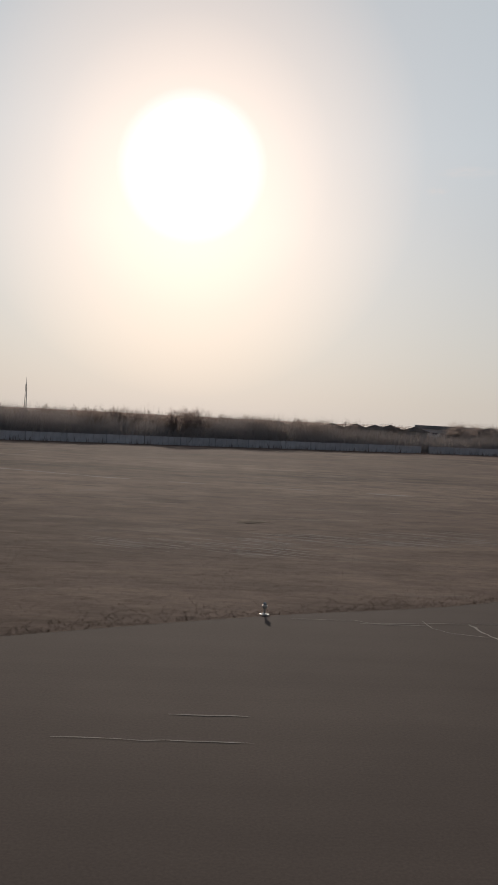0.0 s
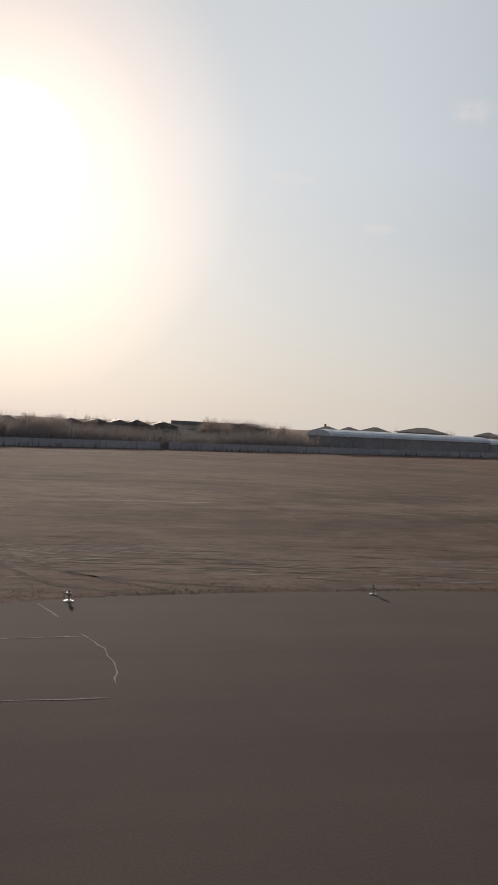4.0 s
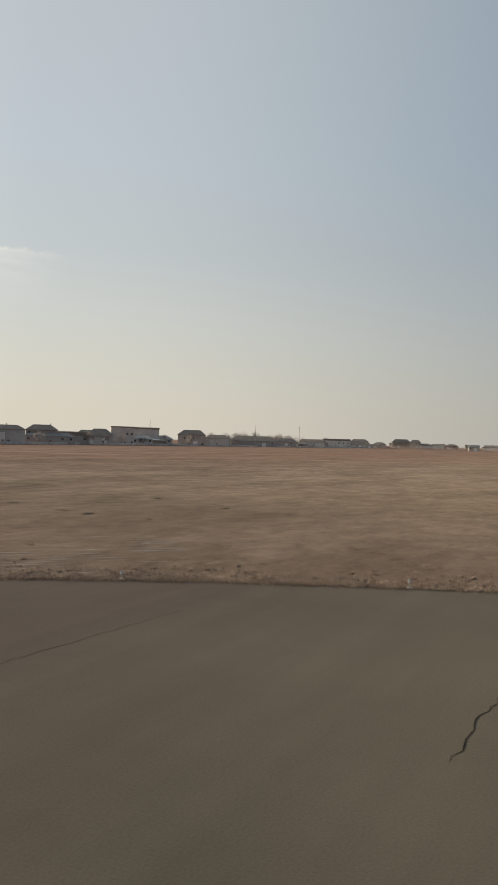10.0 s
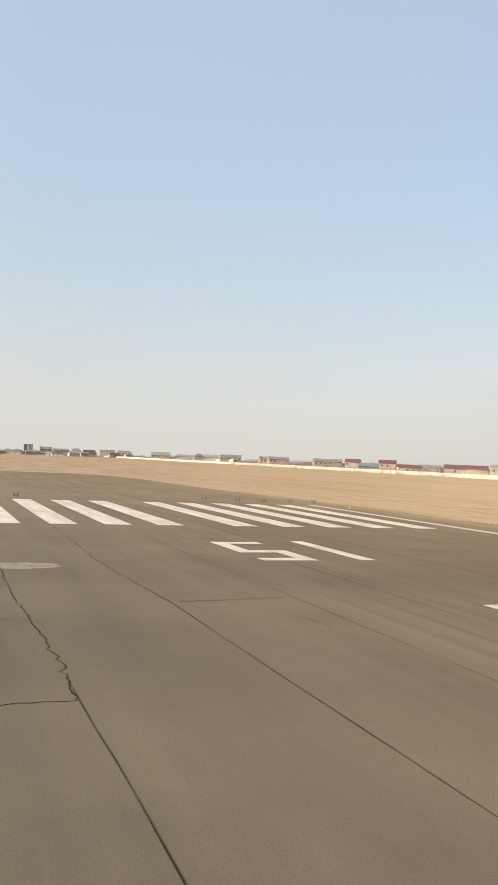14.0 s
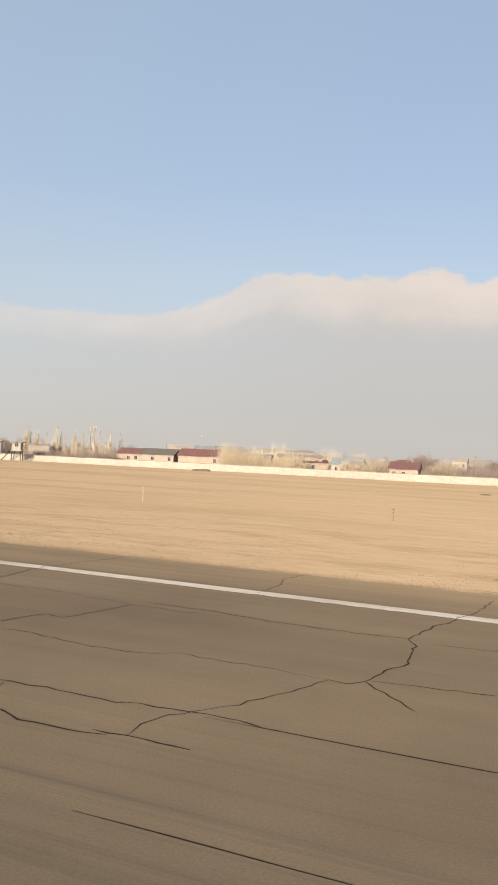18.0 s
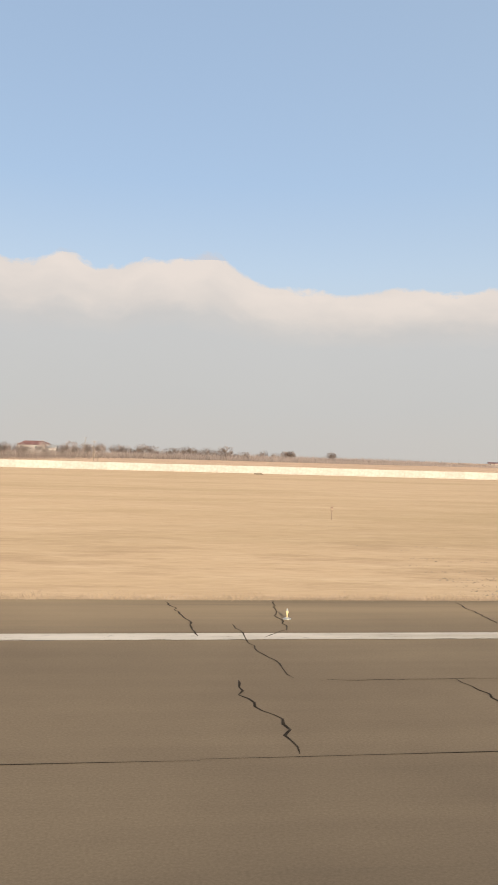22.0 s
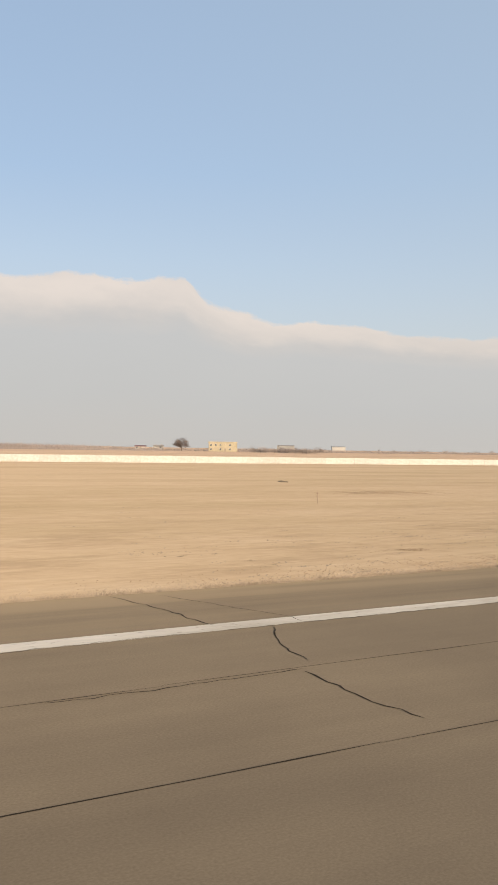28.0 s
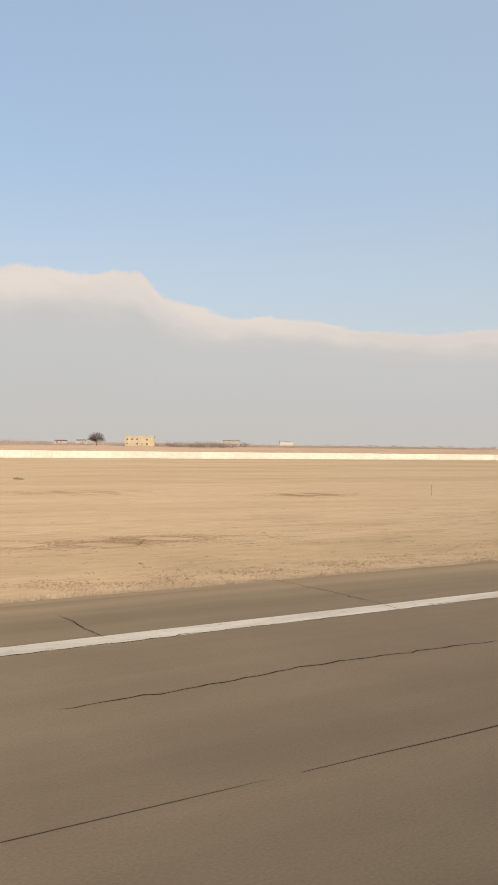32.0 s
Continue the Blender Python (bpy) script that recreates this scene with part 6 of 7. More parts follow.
town_rng = random.Random(57)
for k in range(64):
    bearing = radians(101 - 46 * k / 63 + town_rng.gauss(0, 0.25))
    far = town_rng.uniform(980, 1350) if bearing > radians(80.5) else min((town_rng.uniform(250, 290) + 22) / math.cos(bearing), 1300)
    x, y = 57 - far * math.sin(bearing), -22 + far * math.cos(bearing)
    w, eave = town_rng.uniform(7, 15), town_rng.uniform(2.3, 3.8) + far * 0.0008
    walls, roof = town_rng.choice((WALL_WHITE, WALL_WHITE, WALL_BEIGE, DULL_WHITE, DULL_PINK, DULL_BEIGE)), town_rng.choice((SLATE_ROOF, DARK_ROOF, WHITE_ROOF, SLATE_ROOF, RED_ROOF))
    tint = {WALL_WHITE: "white", WALL_BEIGE: "beige", DULL_WHITE: "off-white", DULL_PINK: "pink", DULL_BEIGE: "tan"}[walls] + " house with a " + {SLATE_ROOF: "grey slate", DARK_ROOF: "dark", WHITE_ROOF: "pale metal", RED_ROOF: "dark red"}[roof] + " roof"
    house(x, y, math.degrees(bearing) + town_rng.gauss(0, 14), w, town_rng.uniform(6, 9), eave, eave + town_rng.uniform(1.2, 2.4), town_rng.choice(("gable", "gable", "hip", "flat")), walls, roof, 1, "small " + tint + " in the far town")


def greenhouse(x0, y0, x1, y1, h, label):
    """A long low hall with a pale roof along a line."""
    length, turn = math.hypot(x1 - x0, y1 - y0), math.degrees(math.atan2(y1 - y0, x1 - x0)) + 180
    top = thing("greenhouse", (x0 + x1) / 2, (y0 + y1) / 2, -0.05, turn, label, "greenhouse", "long halls behind the fence")
    part("wall", box(-length / 2, length / 2, -3.5, 3.5, 0, h - 1.3), WALL_GREY, top)
    bm, n = bmesh.new(), 8
    rows = [[bm.verts.new((sx * (length / 2 + 0.2), -3.8 * math.cos(math.pi * k / n), h - 1.35 + 1.35 * math.sin(math.pi * k / n))) for k in range(n + 1)] for sx in (-1, 1)]
    for k in range(n):
        bm.faces.new((rows[0][k], rows[1][k], rows[1][k + 1], rows[0][k + 1]))
    bm.faces.new(rows[0])
    bm.faces.new(rows[1][::-1])
    part("roof", bm, SHEET, top, "pale curved sheet roof")
    for k in range(int(length / 6)):
        part("post", box(-length / 2 + 6 * k + 2.9, -length / 2 + 6 * k + 3.1, -3.56, -3.5, 0, h - 1.3), FRAME, top)


greenhouse(25, -218, -23, -239, 4.9, "long low greenhouse with a pale curved roof behind the fence")
greenhouse(-24, -240, -54, -253, 4.5, "long low greenhouse with a pale curved roof behind the fence")


def outbuilding(x, y, turn, w, h, lean_to=False):
    """A small white block, or a low dark shed under a long pale sheet roof, beside the fence."""
    label = "long low shed with a pale sheet metal roof" if lean_to else "small white-painted outbuilding beside the fence"
    top = thing("outbuilding", x, y, -0.05, turn, label, "shed", "outbuildings along the fence")
    part("wall", box(-w / 2, w / 2, -1.6, 1.6, 0, h, 0.02), DULL_GREY if lean_to else WHITEWASH, top)
    bm = box(-w / 2 - 0.2, w / 2 + 0.2, -2.0, 1.8, h, h + 0.12, 0.01)
    for v in bm.verts:
        v.co.z += (0.9 if lean_to else 0.15) * (v.co.y + 2.0) / 3.8
    part("roof", bm, SHEET if lean_to else SLATE_ROOF, top)
    if lean_to:
        part("end_wall", box(-w / 2 - 0.25, -w / 2 + 0.9, -1.75, -1.6, 0, h, 0.01), WHITEWASH, top, "white end bay")
    else:
        meshed("door", door_leaf, WOOD, top).matrix_basis = pose(0.2 * w, -1.63, 0)


for x, y, turn, w, h in ((-70, -263, 150, 1.6, 3.9), (-86, -271, 150, 1.9, 3.9), (-112, -277, 148, 2.7, 3.8), (-122, -279, 146, 3.0, 3.3), (-148, -284, 143, 2.9, 4.2), (-174, -290, 141, 3.1, 4.0), (-253, -306, 133, 3.3, 5.6), (-356, -323, 128, 6.8, 4.0)):
    outbuilding(x, y, turn, w, h)
for x, y, turn, w in ((-191, -293, 141, 11), (-229, -301, 137, 8.4), (-419, -325, 125, 14)):
    outbuilding(x, y, turn, w, 3.3, True)

# ---- the grey fence in front of the village ----
FENCE = [(168, -141), (60, -195), (-90, -265), (-330, -315), (-900, -332)]
fence = thing("village_fence", 0, 0, -0.05, 0, "long grey panel fence between the field and the village", "fence", kind="structure")
fence_panel, fence_post = bpy.data.meshes.new("panel"), bpy.data.meshes.new("post")
bm = bmesh.new()
for k in range(6):
    add_box(bm, 0.06 + k * 0.98, 0.06 + k * 0.98 + 0.94, -0.03, 0.03, 0.05, 1.3)
add_box(bm, 0, 5.9, 0.03, 0.07, 0.4, 0.5)
add_box(bm, 0, 5.9, 0.03, 0.07, 1.0, 1.1)
bm.to_mesh(fence_panel)
bm.free()
bm = box(-0.06, 0.06, -0.06, 0.06, 0, 1.45, 0.01)
bm.to_mesh(fence_post)
bm.free()
for (ax, ay), (bx, by) in zip(FENCE[:-1], FENCE[1:]):
    length, turn = math.hypot(bx - ax, by - ay), math.degrees(math.atan2(by - ay, bx - ax))
    for k in range(int(length / 5.95)):
        m = pose(ax + (bx - ax) * k * 5.95 / length, ay + (by - ay) * k * 5.95 / length, 0, 0, 0, turn)
        meshed("panel", fence_panel, FENCE_GREY, fence).matrix_basis = m
        if k % 2 == 0:
            meshed("post", fence_post, STEEL, fence).matrix_basis = m


# ---- bare winter trees ----
def limb(bm, tw, base, way, length, radius, level, rng, droop):
    tip = base + way * length
    add_tube(bm, base, tip, radius, radius * 0.6, 4 if level > 1 else 5)
    if level >= 3:
        for _ in range(10):
            d = (way + Vector((rng.gauss(0, 0.5), rng.gauss(0, 0.5), rng.gauss(droop, 0.35)))).normalized()
            s = base + way * length * rng.uniform(0.1, 1)
            e = s + d * length * rng.uniform(0.7, 1.5)
            side = d.orthogonal().normalized() * (0.0026 if droop < 0.35 else 0.0017)
            tw.append((s - side, s + side, e))
        return
    for _ in range(4 if level else 6):
        d = (way * 0.9 + Vector((rng.gauss(0, 0.55), rng.gauss(0, 0.55), rng.uniform(0.0, 0.5)))).normalized()
        limb(bm, tw, base + way * length * rng.uniform(0.45, 1), d, length * rng.uniform(0.55, 0.8), radius * 0.55, level + 1, rng, droop)


def tree_maker(name, seed, kind, twig_mat, label):
    """A tree one metre high: trunk and a crown of bare limbs and twigs."""
    rng = random.Random(seed)
    tree = thing(name, 0, 0, 0, 0, label, "tree" if kind != "shrub" else "shrub", "bare trees and shrubs")
    trunk, bm, tw = bmesh.new(), bmesh.new(), []
    if kind == "broad":
        add_tube(trunk, (0, 0, -0.02), (0.01, 0, 0.3), 0.032, 0.022, 7)
        for _ in range(6):
            d = Vector((rng.gauss(0, 0.6), rng.gauss(0, 0.6), rng.uniform(0.5, 1))).normalized()
            limb(bm, tw, Vector((0.01, 0, rng.uniform(0.2, 0.3))), d, rng.uniform(0.2, 0.28), 0.014, 1, rng, 0.15)
    elif kind == "round":
        add_tube(trunk, (0, 0, -0.02), (0.01, 0, 0.3), 0.04, 0.03, 7)
        for _ in range(16):
            d = Vector((rng.gauss(0, 0.7), rng.gauss(0, 0.7), rng.uniform(0.25, 1))).normalized()
            limb(bm, tw, Vector((0.01, 0, rng.uniform(0.15, 0.3))), d, rng.uniform(0.2, 0.3), 0.016, 1, rng, 0.1)
    elif kind == "poplar":
        add_tube(trunk, (0, 0, -0.02), (0, 0, 0.95), 0.016, 0.003, 6)
        for k in range(17):
            z = rng.uniform(0.08, 0.9)
            a = rng.uniform(0, 2 * math.pi)
            d = Vector((math.cos(a) * 0.3, math.sin(a) * 0.3, 1)).normalized()
            base = Vector((0, 0, z))
            limb(bm, tw, base, d, rng.uniform(0.08, 0.2) * (1.1 - z * 0.7), 0.004, 3, rng, 0.7)
            limb(bm, tw, base, d, rng.uniform(0.05, 0.12) * (1.1 - z * 0.7), 0.003, 3, rng, 0.4)
    else:
        for k in range(26):
            a, r = rng.uniform(0, 2 * math.pi), rng.uniform(0, 0.35)
            d = Vector((math.cos(a) * rng.uniform(0, 0.7), math.sin(a) * rng.uniform(0, 0.7), 1)).normalized()
            base = Vector((math.cos(a) * r, math.sin(a) * r, -0.02))
            limb(bm, tw, base, d, rng.uniform(0.25, 0.5), 0.008, 2 if k < 5 else 3, rng, 0.3)
        add_tube(trunk, (0, 0, -0.02), (0.03, 0.02, 0.5), 0.02, 0.008, 6)
    if kind in ("broad", "round"):
        # fine outer twigs fill a rounded crown
        for _ in range(5200 if kind == "round" else 1300):
            d = Vector((rng.gauss(0, 1), rng.gauss(0, 1), rng.gauss(0.25, 0.9))).normalized()
            p = Vector((0.01, 0, 0.50)) + Vector((d.x * 0.46, d.y * 0.46, d.z * (0.46 if d.z > 0 else 0.22))) * rng.uniform(0.45, 1.0) ** 0.6 * (0.85 + 0.15 * math.sin(5 * d.x + 7 * d.y + seed))
            e = p + (d + Vector((rng.gauss(0, 0.5), rng.gauss(0, 0.5), rng.gauss(0.3, 0.4)))).normalized() * rng.uniform(0.05, 0.12)
            side = d.orthogonal().normalized() * 0.0028
            tw.append((p - side, p + side, e))
    for a, b, c in tw:
        bm.faces.new((bm.verts.new(a), bm.verts.new(b), bm.verts.new(c)))
    high = sorted(v.co.z for v in bm.verts)[-6]
    for v in [*bm.verts, *trunk.verts]:
        v.co *= 1 / high
    part("trunk", trunk, twig_mat if kind == "poplar" else BARK, tree)
    part("crown", bm, twig_mat, tree)
    return tree


KINDS = {
    "broad": [tree_maker("bare_tree", s, "broad", TWIG, "leafless spreading tree with a rounded brown crown of twigs") for s in (1, 2, 3)],
    "light": [tree_maker("bare_tree", s, "broad", MAUVE_TWIG, "leafless spreading tree with a pale greyish crown of twigs") for s in (11, 12)],
    "grey": [tree_maker("bare_tree", s, "broad", BACKLIT_TWIG, "leafless spreading tree with a dull grey crown of twigs") for s in (13, 14)],
    "round": [tree_maker("round_tree", 10, "round", TWIG, "solitary leafless tree with a dense rounded brown crown")],
    "poplar": [tree_maker("bare_poplar", s, "poplar", TWIG, "tall narrow leafless poplar in a row") for s in (4, 5)],
    "pale": [tree_maker("pale_poplar", s, "poplar", WILLOW, "slender pale leafless poplar in a dense row") for s in (6, 7)],
    "shrub": [tree_maker("bare_shrub", s, "shrub", MAUVE_TWIG, "low leafless brown shrub in the dry fields") for s in (8, 9)],
}
used = set()
tree_rng = random.Random(33)


def tree_row(kind, a, b, count, low, high):
    """Trees of one kind along a line, between two heights."""
    for k in range(count):
        t = (k + tree_rng.uniform(0.1, 0.9)) / count
        h = tree_rng.uniform(low, high)
        wide = h * (tree_rng.uniform(0.8, 1.1) if kind in ("broad", "light", "grey", "round") else tree_rng.uniform(0.8, 1.25) if kind != "shrub" else tree_rng.uniform(0.9, 1.3))
        x, y = a[0] + (b[0] - a[0]) * t + tree_rng.gauss(0, 1), a[1] + (b[1] - a[1]) * t + tree_rng.gauss(0, 3)
        h = max(h - rise(x, y), 1.0)
        m = pose(x, y, rise(x, y) - 0.06, 0, 0, tree_rng.uniform(0, 360)) @ Matrix.Diagonal((wide, wide, h, 1))
        n = tree_rng.randrange(len(KINDS[kind]))
        if (kind, n) in used:
            copy_thing(KINDS[kind][n], m @ Matrix.Diagonal([1 / k for k in KINDS[kind][n].scale] + [1]))
        else:
            used.add((kind, n))
            KINDS[kind][n].matrix_basis = m


tree_row("broad", (105, -180), (103, -182), 3, 5.8, 6.2)
tree_row("broad", (134, -175), (104, -189), 16, 5.1, 5.6)
tree_row("light", (95, -188), (88, -190), 10, 5.1, 5.5)
tree_row("light", (86, -195), (77, -200), 9, 5.0, 5.5)
tree_row("light", (49, -221), (32, -227), 13, 5.6, 6.5)
tree_row("broad", (123, -176), (94, -190), 16, 4.8, 5.4)
tree_row("broad", (84, -203), (54, -216), 10, 4.9, 5.5)
tree_row("grey", (-534, -356), (-900, -352), 30, 7.5, 11.5)
tree_row("light", (-287, 250), (-250, 271), 22, 6.0, 9.4)
tree_row("pale", (-291, 253), (-243, 307), 22, 6.5, 9.8)
tree_row("light", (-234, 259), (-216, 278), 9, 6.8, 8.9)
tree_row("light", (-192, 272), (-180, 282), 7, 6.2, 8.3)
tree_row("pale", (-160, 264), (-122, 278), 22, 9.5, 14.5)
tree_row("poplar", (-150, 266), (-127, 279), 2, 9.5, 14.0)
tree_row("poplar", (-260, 274), (-258, 278), 2, 12.5, 13.6)
tree_row("light", (-18, 312), (-14, 314), 3, 8.8, 10.3)
tree_row("light", (-171, 316), (-155, 327), 7, 3.9, 5.9)
tree_row("light", (5, 338), (8, 339), 2, 7.9, 9.1)
tree_row("light", (-8, 459), (74, 465), 22, 7.6, 10.7)
tree_row("light", (-316, 250), (-181, 356), 30, 6.7, 10.6)
tree_row("light", (-188, 340), (-6, 417), 30, 5.6, 9.8)
tree_row("grey", (-570, -358), (-730, -356), 12, 11.0, 14.0)
tree_row("grey", (-0, -250), (-221, -310), 26, 5.2, 6.9)
tree_row("grey", (-142, -302), (-624, -339), 22, 5.5, 8.4)
tree_row("broad", (-20, 468), (37, 476), 16, 5.9, 9.6)
tree_row("broad", (56, 497), (157, 490), 26, 6.3, 10.9)
tree_row("shrub", (-18, 458), (152, 461), 30, 3.7, 6.2)
tree_row("broad", (184, 628), (215, 622), 5, 7.3, 10.9)
tree_row("broad", (211, 629), (213, 629), 2, 9.2, 10.5)
tree_row("broad", (250, 666), (251, 666), 2, 10.4, 11.9)
tree_row("round", (361, 532), (362, 531), 1, 11.6, 12.2)
tree_row("shrub", (382, 480), (418, 455), 14, 5.7, 7.3)
tree_row("shrub", (205, 640), (290, 619), 12, 4.0, 5.8)
tree_row("shrub", (379, 853), (437, 831), 8, 5.0, 6.2)
tree_row("shrub", (426, 574), (483, 541), 16, 4.7, 7.3)
tree_row("shrub", (1301, 1505), (1561, 1261), 14, 7.7, 11.7)

def thicket(name, line, depth, count, h0, h1, mat, label, seed, thick=1.0, leaning=0.25, fade=0.1):
    """An uncountable scrub of upright twigs along a line."""
    rng = np.random.default_rng(seed)
    p = np.array(line, float)
    seg = np.hypot(*np.diff(p, axis=0).T)
    s = rng.uniform(0, seg.sum(), count)
    cum = np.r_[0, np.cumsum(seg)]
    base = np.stack([np.interp(s, cum, p[:, 0]), np.interp(s, cum, p[:, 1]), np.full(count, -0.06)], 1)
    base[:, :2] += rng.uniform(-depth, depth, (count, 2))
    clump = sum(a * np.sin(2 * np.pi * (s + 0.6 * base[:, 1]) / w + ph) for a, w, ph in zip((0.16, 0.14, 0.10), (31, 11, 4.3), rng.uniform(0, 6, 3)))
    high = rng.uniform(h0, h1, count) * np.clip(0.78 + clump, 0.45, 1.15) * np.clip((seg.sum() - s) / fade, 0.2, 1)
    base[:, 2] += [rise(px, py) for px, py in base[:, :2]]
    lean, ang = rng.normal(0, leaning, (count, 2)), rng.uniform(0, np.pi, count)
    wide = thick * rng.uniform(0.03, 0.10, count)
    side = np.stack([np.cos(ang) * wide, np.sin(ang) * wide, 0 * ang], 1)
    tip = base + np.c_[lean * high[:, None], high]
    verts = np.stack([base - side, base + side, tip], 1).reshape(-1, 3)
    me = bpy.data.meshes.new(name)
    me.from_pydata(verts.tolist(), [], np.arange(3 * count).reshape(-1, 3).tolist())
    return tagged(meshed(name, me, mat), label, "scrub", kind="stuff")


thicket("scrub", [(160, -153), (90, -188)], 5, 46000, 1.6, 5.3, BACKLIT_TWIG, "dense leafless scrub along the village fence", 1, 1.0, 0.45)
thicket("scrub", [(90, -188), (20, -222)], 5, 28000, 1.4, 4.5, BACKLIT_TWIG, "dense leafless scrub along the village fence", 51, 1.0, 0.45)
thicket("scrub", [(150, -168), (88, -198)], 8, 20000, 2.0, 5.4, BACKLIT_TWIG, "dense leafless scrub behind the village fence", 9, 1.0, 0.45)
thicket("scrub", [(88, -198), (0, -240)], 8, 16000, 2.2, 4.8, BACKLIT_TWIG, "dense leafless scrub behind the village fence", 52, 1.0, 0.45)
thicket("scrub", [(152, -172), (88, -204), (0, -244)], 3, 2600, 4.6, 6.3, BACKLIT_TWIG, "fine upright poplar saplings behind the scrub", 97, 0.8, 0.05)
thicket("scrub", [(0, -236), (-90, -280), (-330, -330), (-800, -350)], 12, 9000, 1.5, 4.0, TWIG, "leafless garden scrub between the village houses", 10)
thicket("dry_weeds", [(170, -139), (60, -193), (-90, -263), (-330, -313), (-700, -325)], 3, 7000, 0.3, 1.1, TWIG, "dry brown weeds at the foot of the village fence", 2)
thicket("dry_weeds", [(-700, 235), (400, 235)], 1.5, 7000, 0.2, 0.8, PALE_TWIG, "dry straw weeds at the foot of the boundary wall", 3)
thicket("scrub", [(-700, 268), (-320, 270), (-60, 290), (10, 300)], 14, 60000, 2.5, 7.0, MAUVE_TWIG, "leafless garden scrub behind the boundary wall", 4, 1.3, 0.15)
thicket("scrub", [(-700, 310), (-300, 310), (-60, 330), (10, 345)], 24, 50000, 3.0, 8.2, MAUVE_TWIG, "leafless orchard behind the boundary wall", 11, 1.5, 0.12)
for line, depth, count, low, high, seed in (
        (((-330, 242), (-165, 242)), 3.5, 14000, 1.5, 5.6, 61), (((-62, 243), (-35, 243)), 2.5, 9000, 2.5, 9.6, 63), (((-21, 242), (-12, 242)), 1.5, 3200, 2.0, 8.0, 64)):
    thicket("garden_scrub", line, depth, count, low, high, WILLOW, "thin pale garden saplings between the wall and the houses", seed, 0.8, 0.12)
for line, depth, count, low, high, seed in (
        (((-330, 244), (-165, 244)), 3.0, 12000, 1.0, 4.2, 62), (((-142, 246), (-107, 247)), 3.5, 9000, 2.0, 5.4, 65), (((-10, 243), (40, 244)), 2.0, 4000, 0.8, 3.0, 66)):
    thicket("garden_scrub", line, depth, count, low, high, MAUVE_TWIG, "leafless brown garden bushes between the wall and the houses", seed, 1.0, 0.3)
for k in range(9):
    x = -159 + 4.1 * k + (k * k) % 3
    thicket("poplar_twigs", [(x, 262 + 0.4 * k), (x + 1.3, 263 + 0.4 * k)], 0.5, 420, 4.0, 13.5 - k % 4 * 0.9, WILLOW, "tall pale plume of poplar twigs in a row", 200 + k, 0.7, 0.035)
thicket("willow_scrub", [(-74, 277), (-40, 291)], 3, 5500, 4.0, 11.5, WILLOW, "tall pale feathery leafless willows by the houses", 21, 0.8, 0.09)
thicket("willow_scrub", [(-34, 291), (-21, 296)], 3, 3500, 4.0, 10.0, WILLOW, "tall pale feathery leafless willows by the houses", 22, 0.8, 0.09)
thicket("willow_scrub", [(-8, 294), (1, 296)], 2.5, 2500, 3.0, 8.0, WILLOW, "tall pale feathery leafless willows by the houses", 23, 0.8, 0.1)
thicket("scrub", [(-40, 455), (60, 470), (160, 480), (250, 490), (330, 520)], 22, 26000, 0.8, 5.6, MAUVE_TWIG, "low leafless scrub among the trees behind the wall", 24, 1.5, 0.2, 200)
thicket("scrub", [(-20, 320), (60, 440), (170, 520), (260, 590)], 30, 16000, 1.0, 4.0, TWIG, "leafless scrub in the fields behind the wall", 12)


for line, count, low, high, mat, seed in (
        (((-930, -352), (-960, -300), (-985, -220), (-995, -90)), 9000, 1.5, 5.5, MAUVE_TWIG, 81), (((-1330, -190), (-1300, -60), (-1290, 60), (-1280, 225)), 14000, 2.0, 7.0, MAUVE_TWIG, 82),
        (((-1250, 262), (-900, 262), (-640, 262)), 16000, 2.0, 6.5, MAUVE_TWIG, 83), (((-690, 246), (-330, 246)), 12000, 1.0, 4.5, TWIG, 84)):
    thicket("town_scrub", line, 9, count, low, high, mat, "leafless gardens and hedges between the far houses", seed, 2.2, 0.35)


thicket("scrub", [(90, 560), (180, 640), (280, 690), (340, 700)], 40, 16000, 1.0, 4.6, MAUVE_TWIG, "low leafless scrub in the fields behind the wall", 85, 2.2, 0.3)
thicket("scrub", [(300, 600), (460, 560), (620, 620), (900, 700)], 40, 9000, 0.8, 3.0, MAUVE_TWIG, "low leafless scrub in the fields behind the wall", 86, 2.2, 0.3)


# ---- masts, poles, watchtower ----
def lattice_mast(x, y, h, label, banded=False):
    mast = thing("mast", x, y, -0.05, 20, label, "mast", "masts round the airfield")
    for k in range(3):
        a = 2 * math.pi * k / 3
        part("leg", tube((0.3 * math.cos(a), 0.3 * math.sin(a), 0), (0.12 * math.cos(a), 0.12 * math.sin(a), h), 0.05, 0.04, 5), STEEL, mast)
    bm = bmesh.new()
    for k in range(int(h / 1.2)):
        z, r = k * 1.2, 0.3 - 0.18 * k * 1.2 / h
        for j in range(3):
            a, b = 2 * math.pi * j / 3, 2 * math.pi * (j + 1) / 3
            add_tube(bm, (r * math.cos(a), r * math.sin(a), z), (r * math.cos(b), r * math.sin(b), z + 1.2), 0.02, 0.02, 4)
    part("bracing", bm, STEEL, mast)
    part("antenna", tube((0, 0, h - 0.3), (0, 0, h + 1.2), 0.05, 0.02, 5), SIGNAL_RED if banded else STEEL, mast)
    if banded:
        for k in range(2):
            part("band", tube((0, 0, h - 4 + 2.4 * k), (0, 0, h - 2.8 + 2.4 * k), 0.4, 0.4, 8), FRAME if k else SIGNAL_RED, mast, "white painted band" if k else "red painted band")


for x, y, h in ((131.6, -192, 8.6), (-452, -349, 16), (-394, -243, 13.2), (-422, -227, 13.6), (-1140, 58, 15)):
    lattice_mast(x, y, h, "thin steel lattice mast above the roofs")
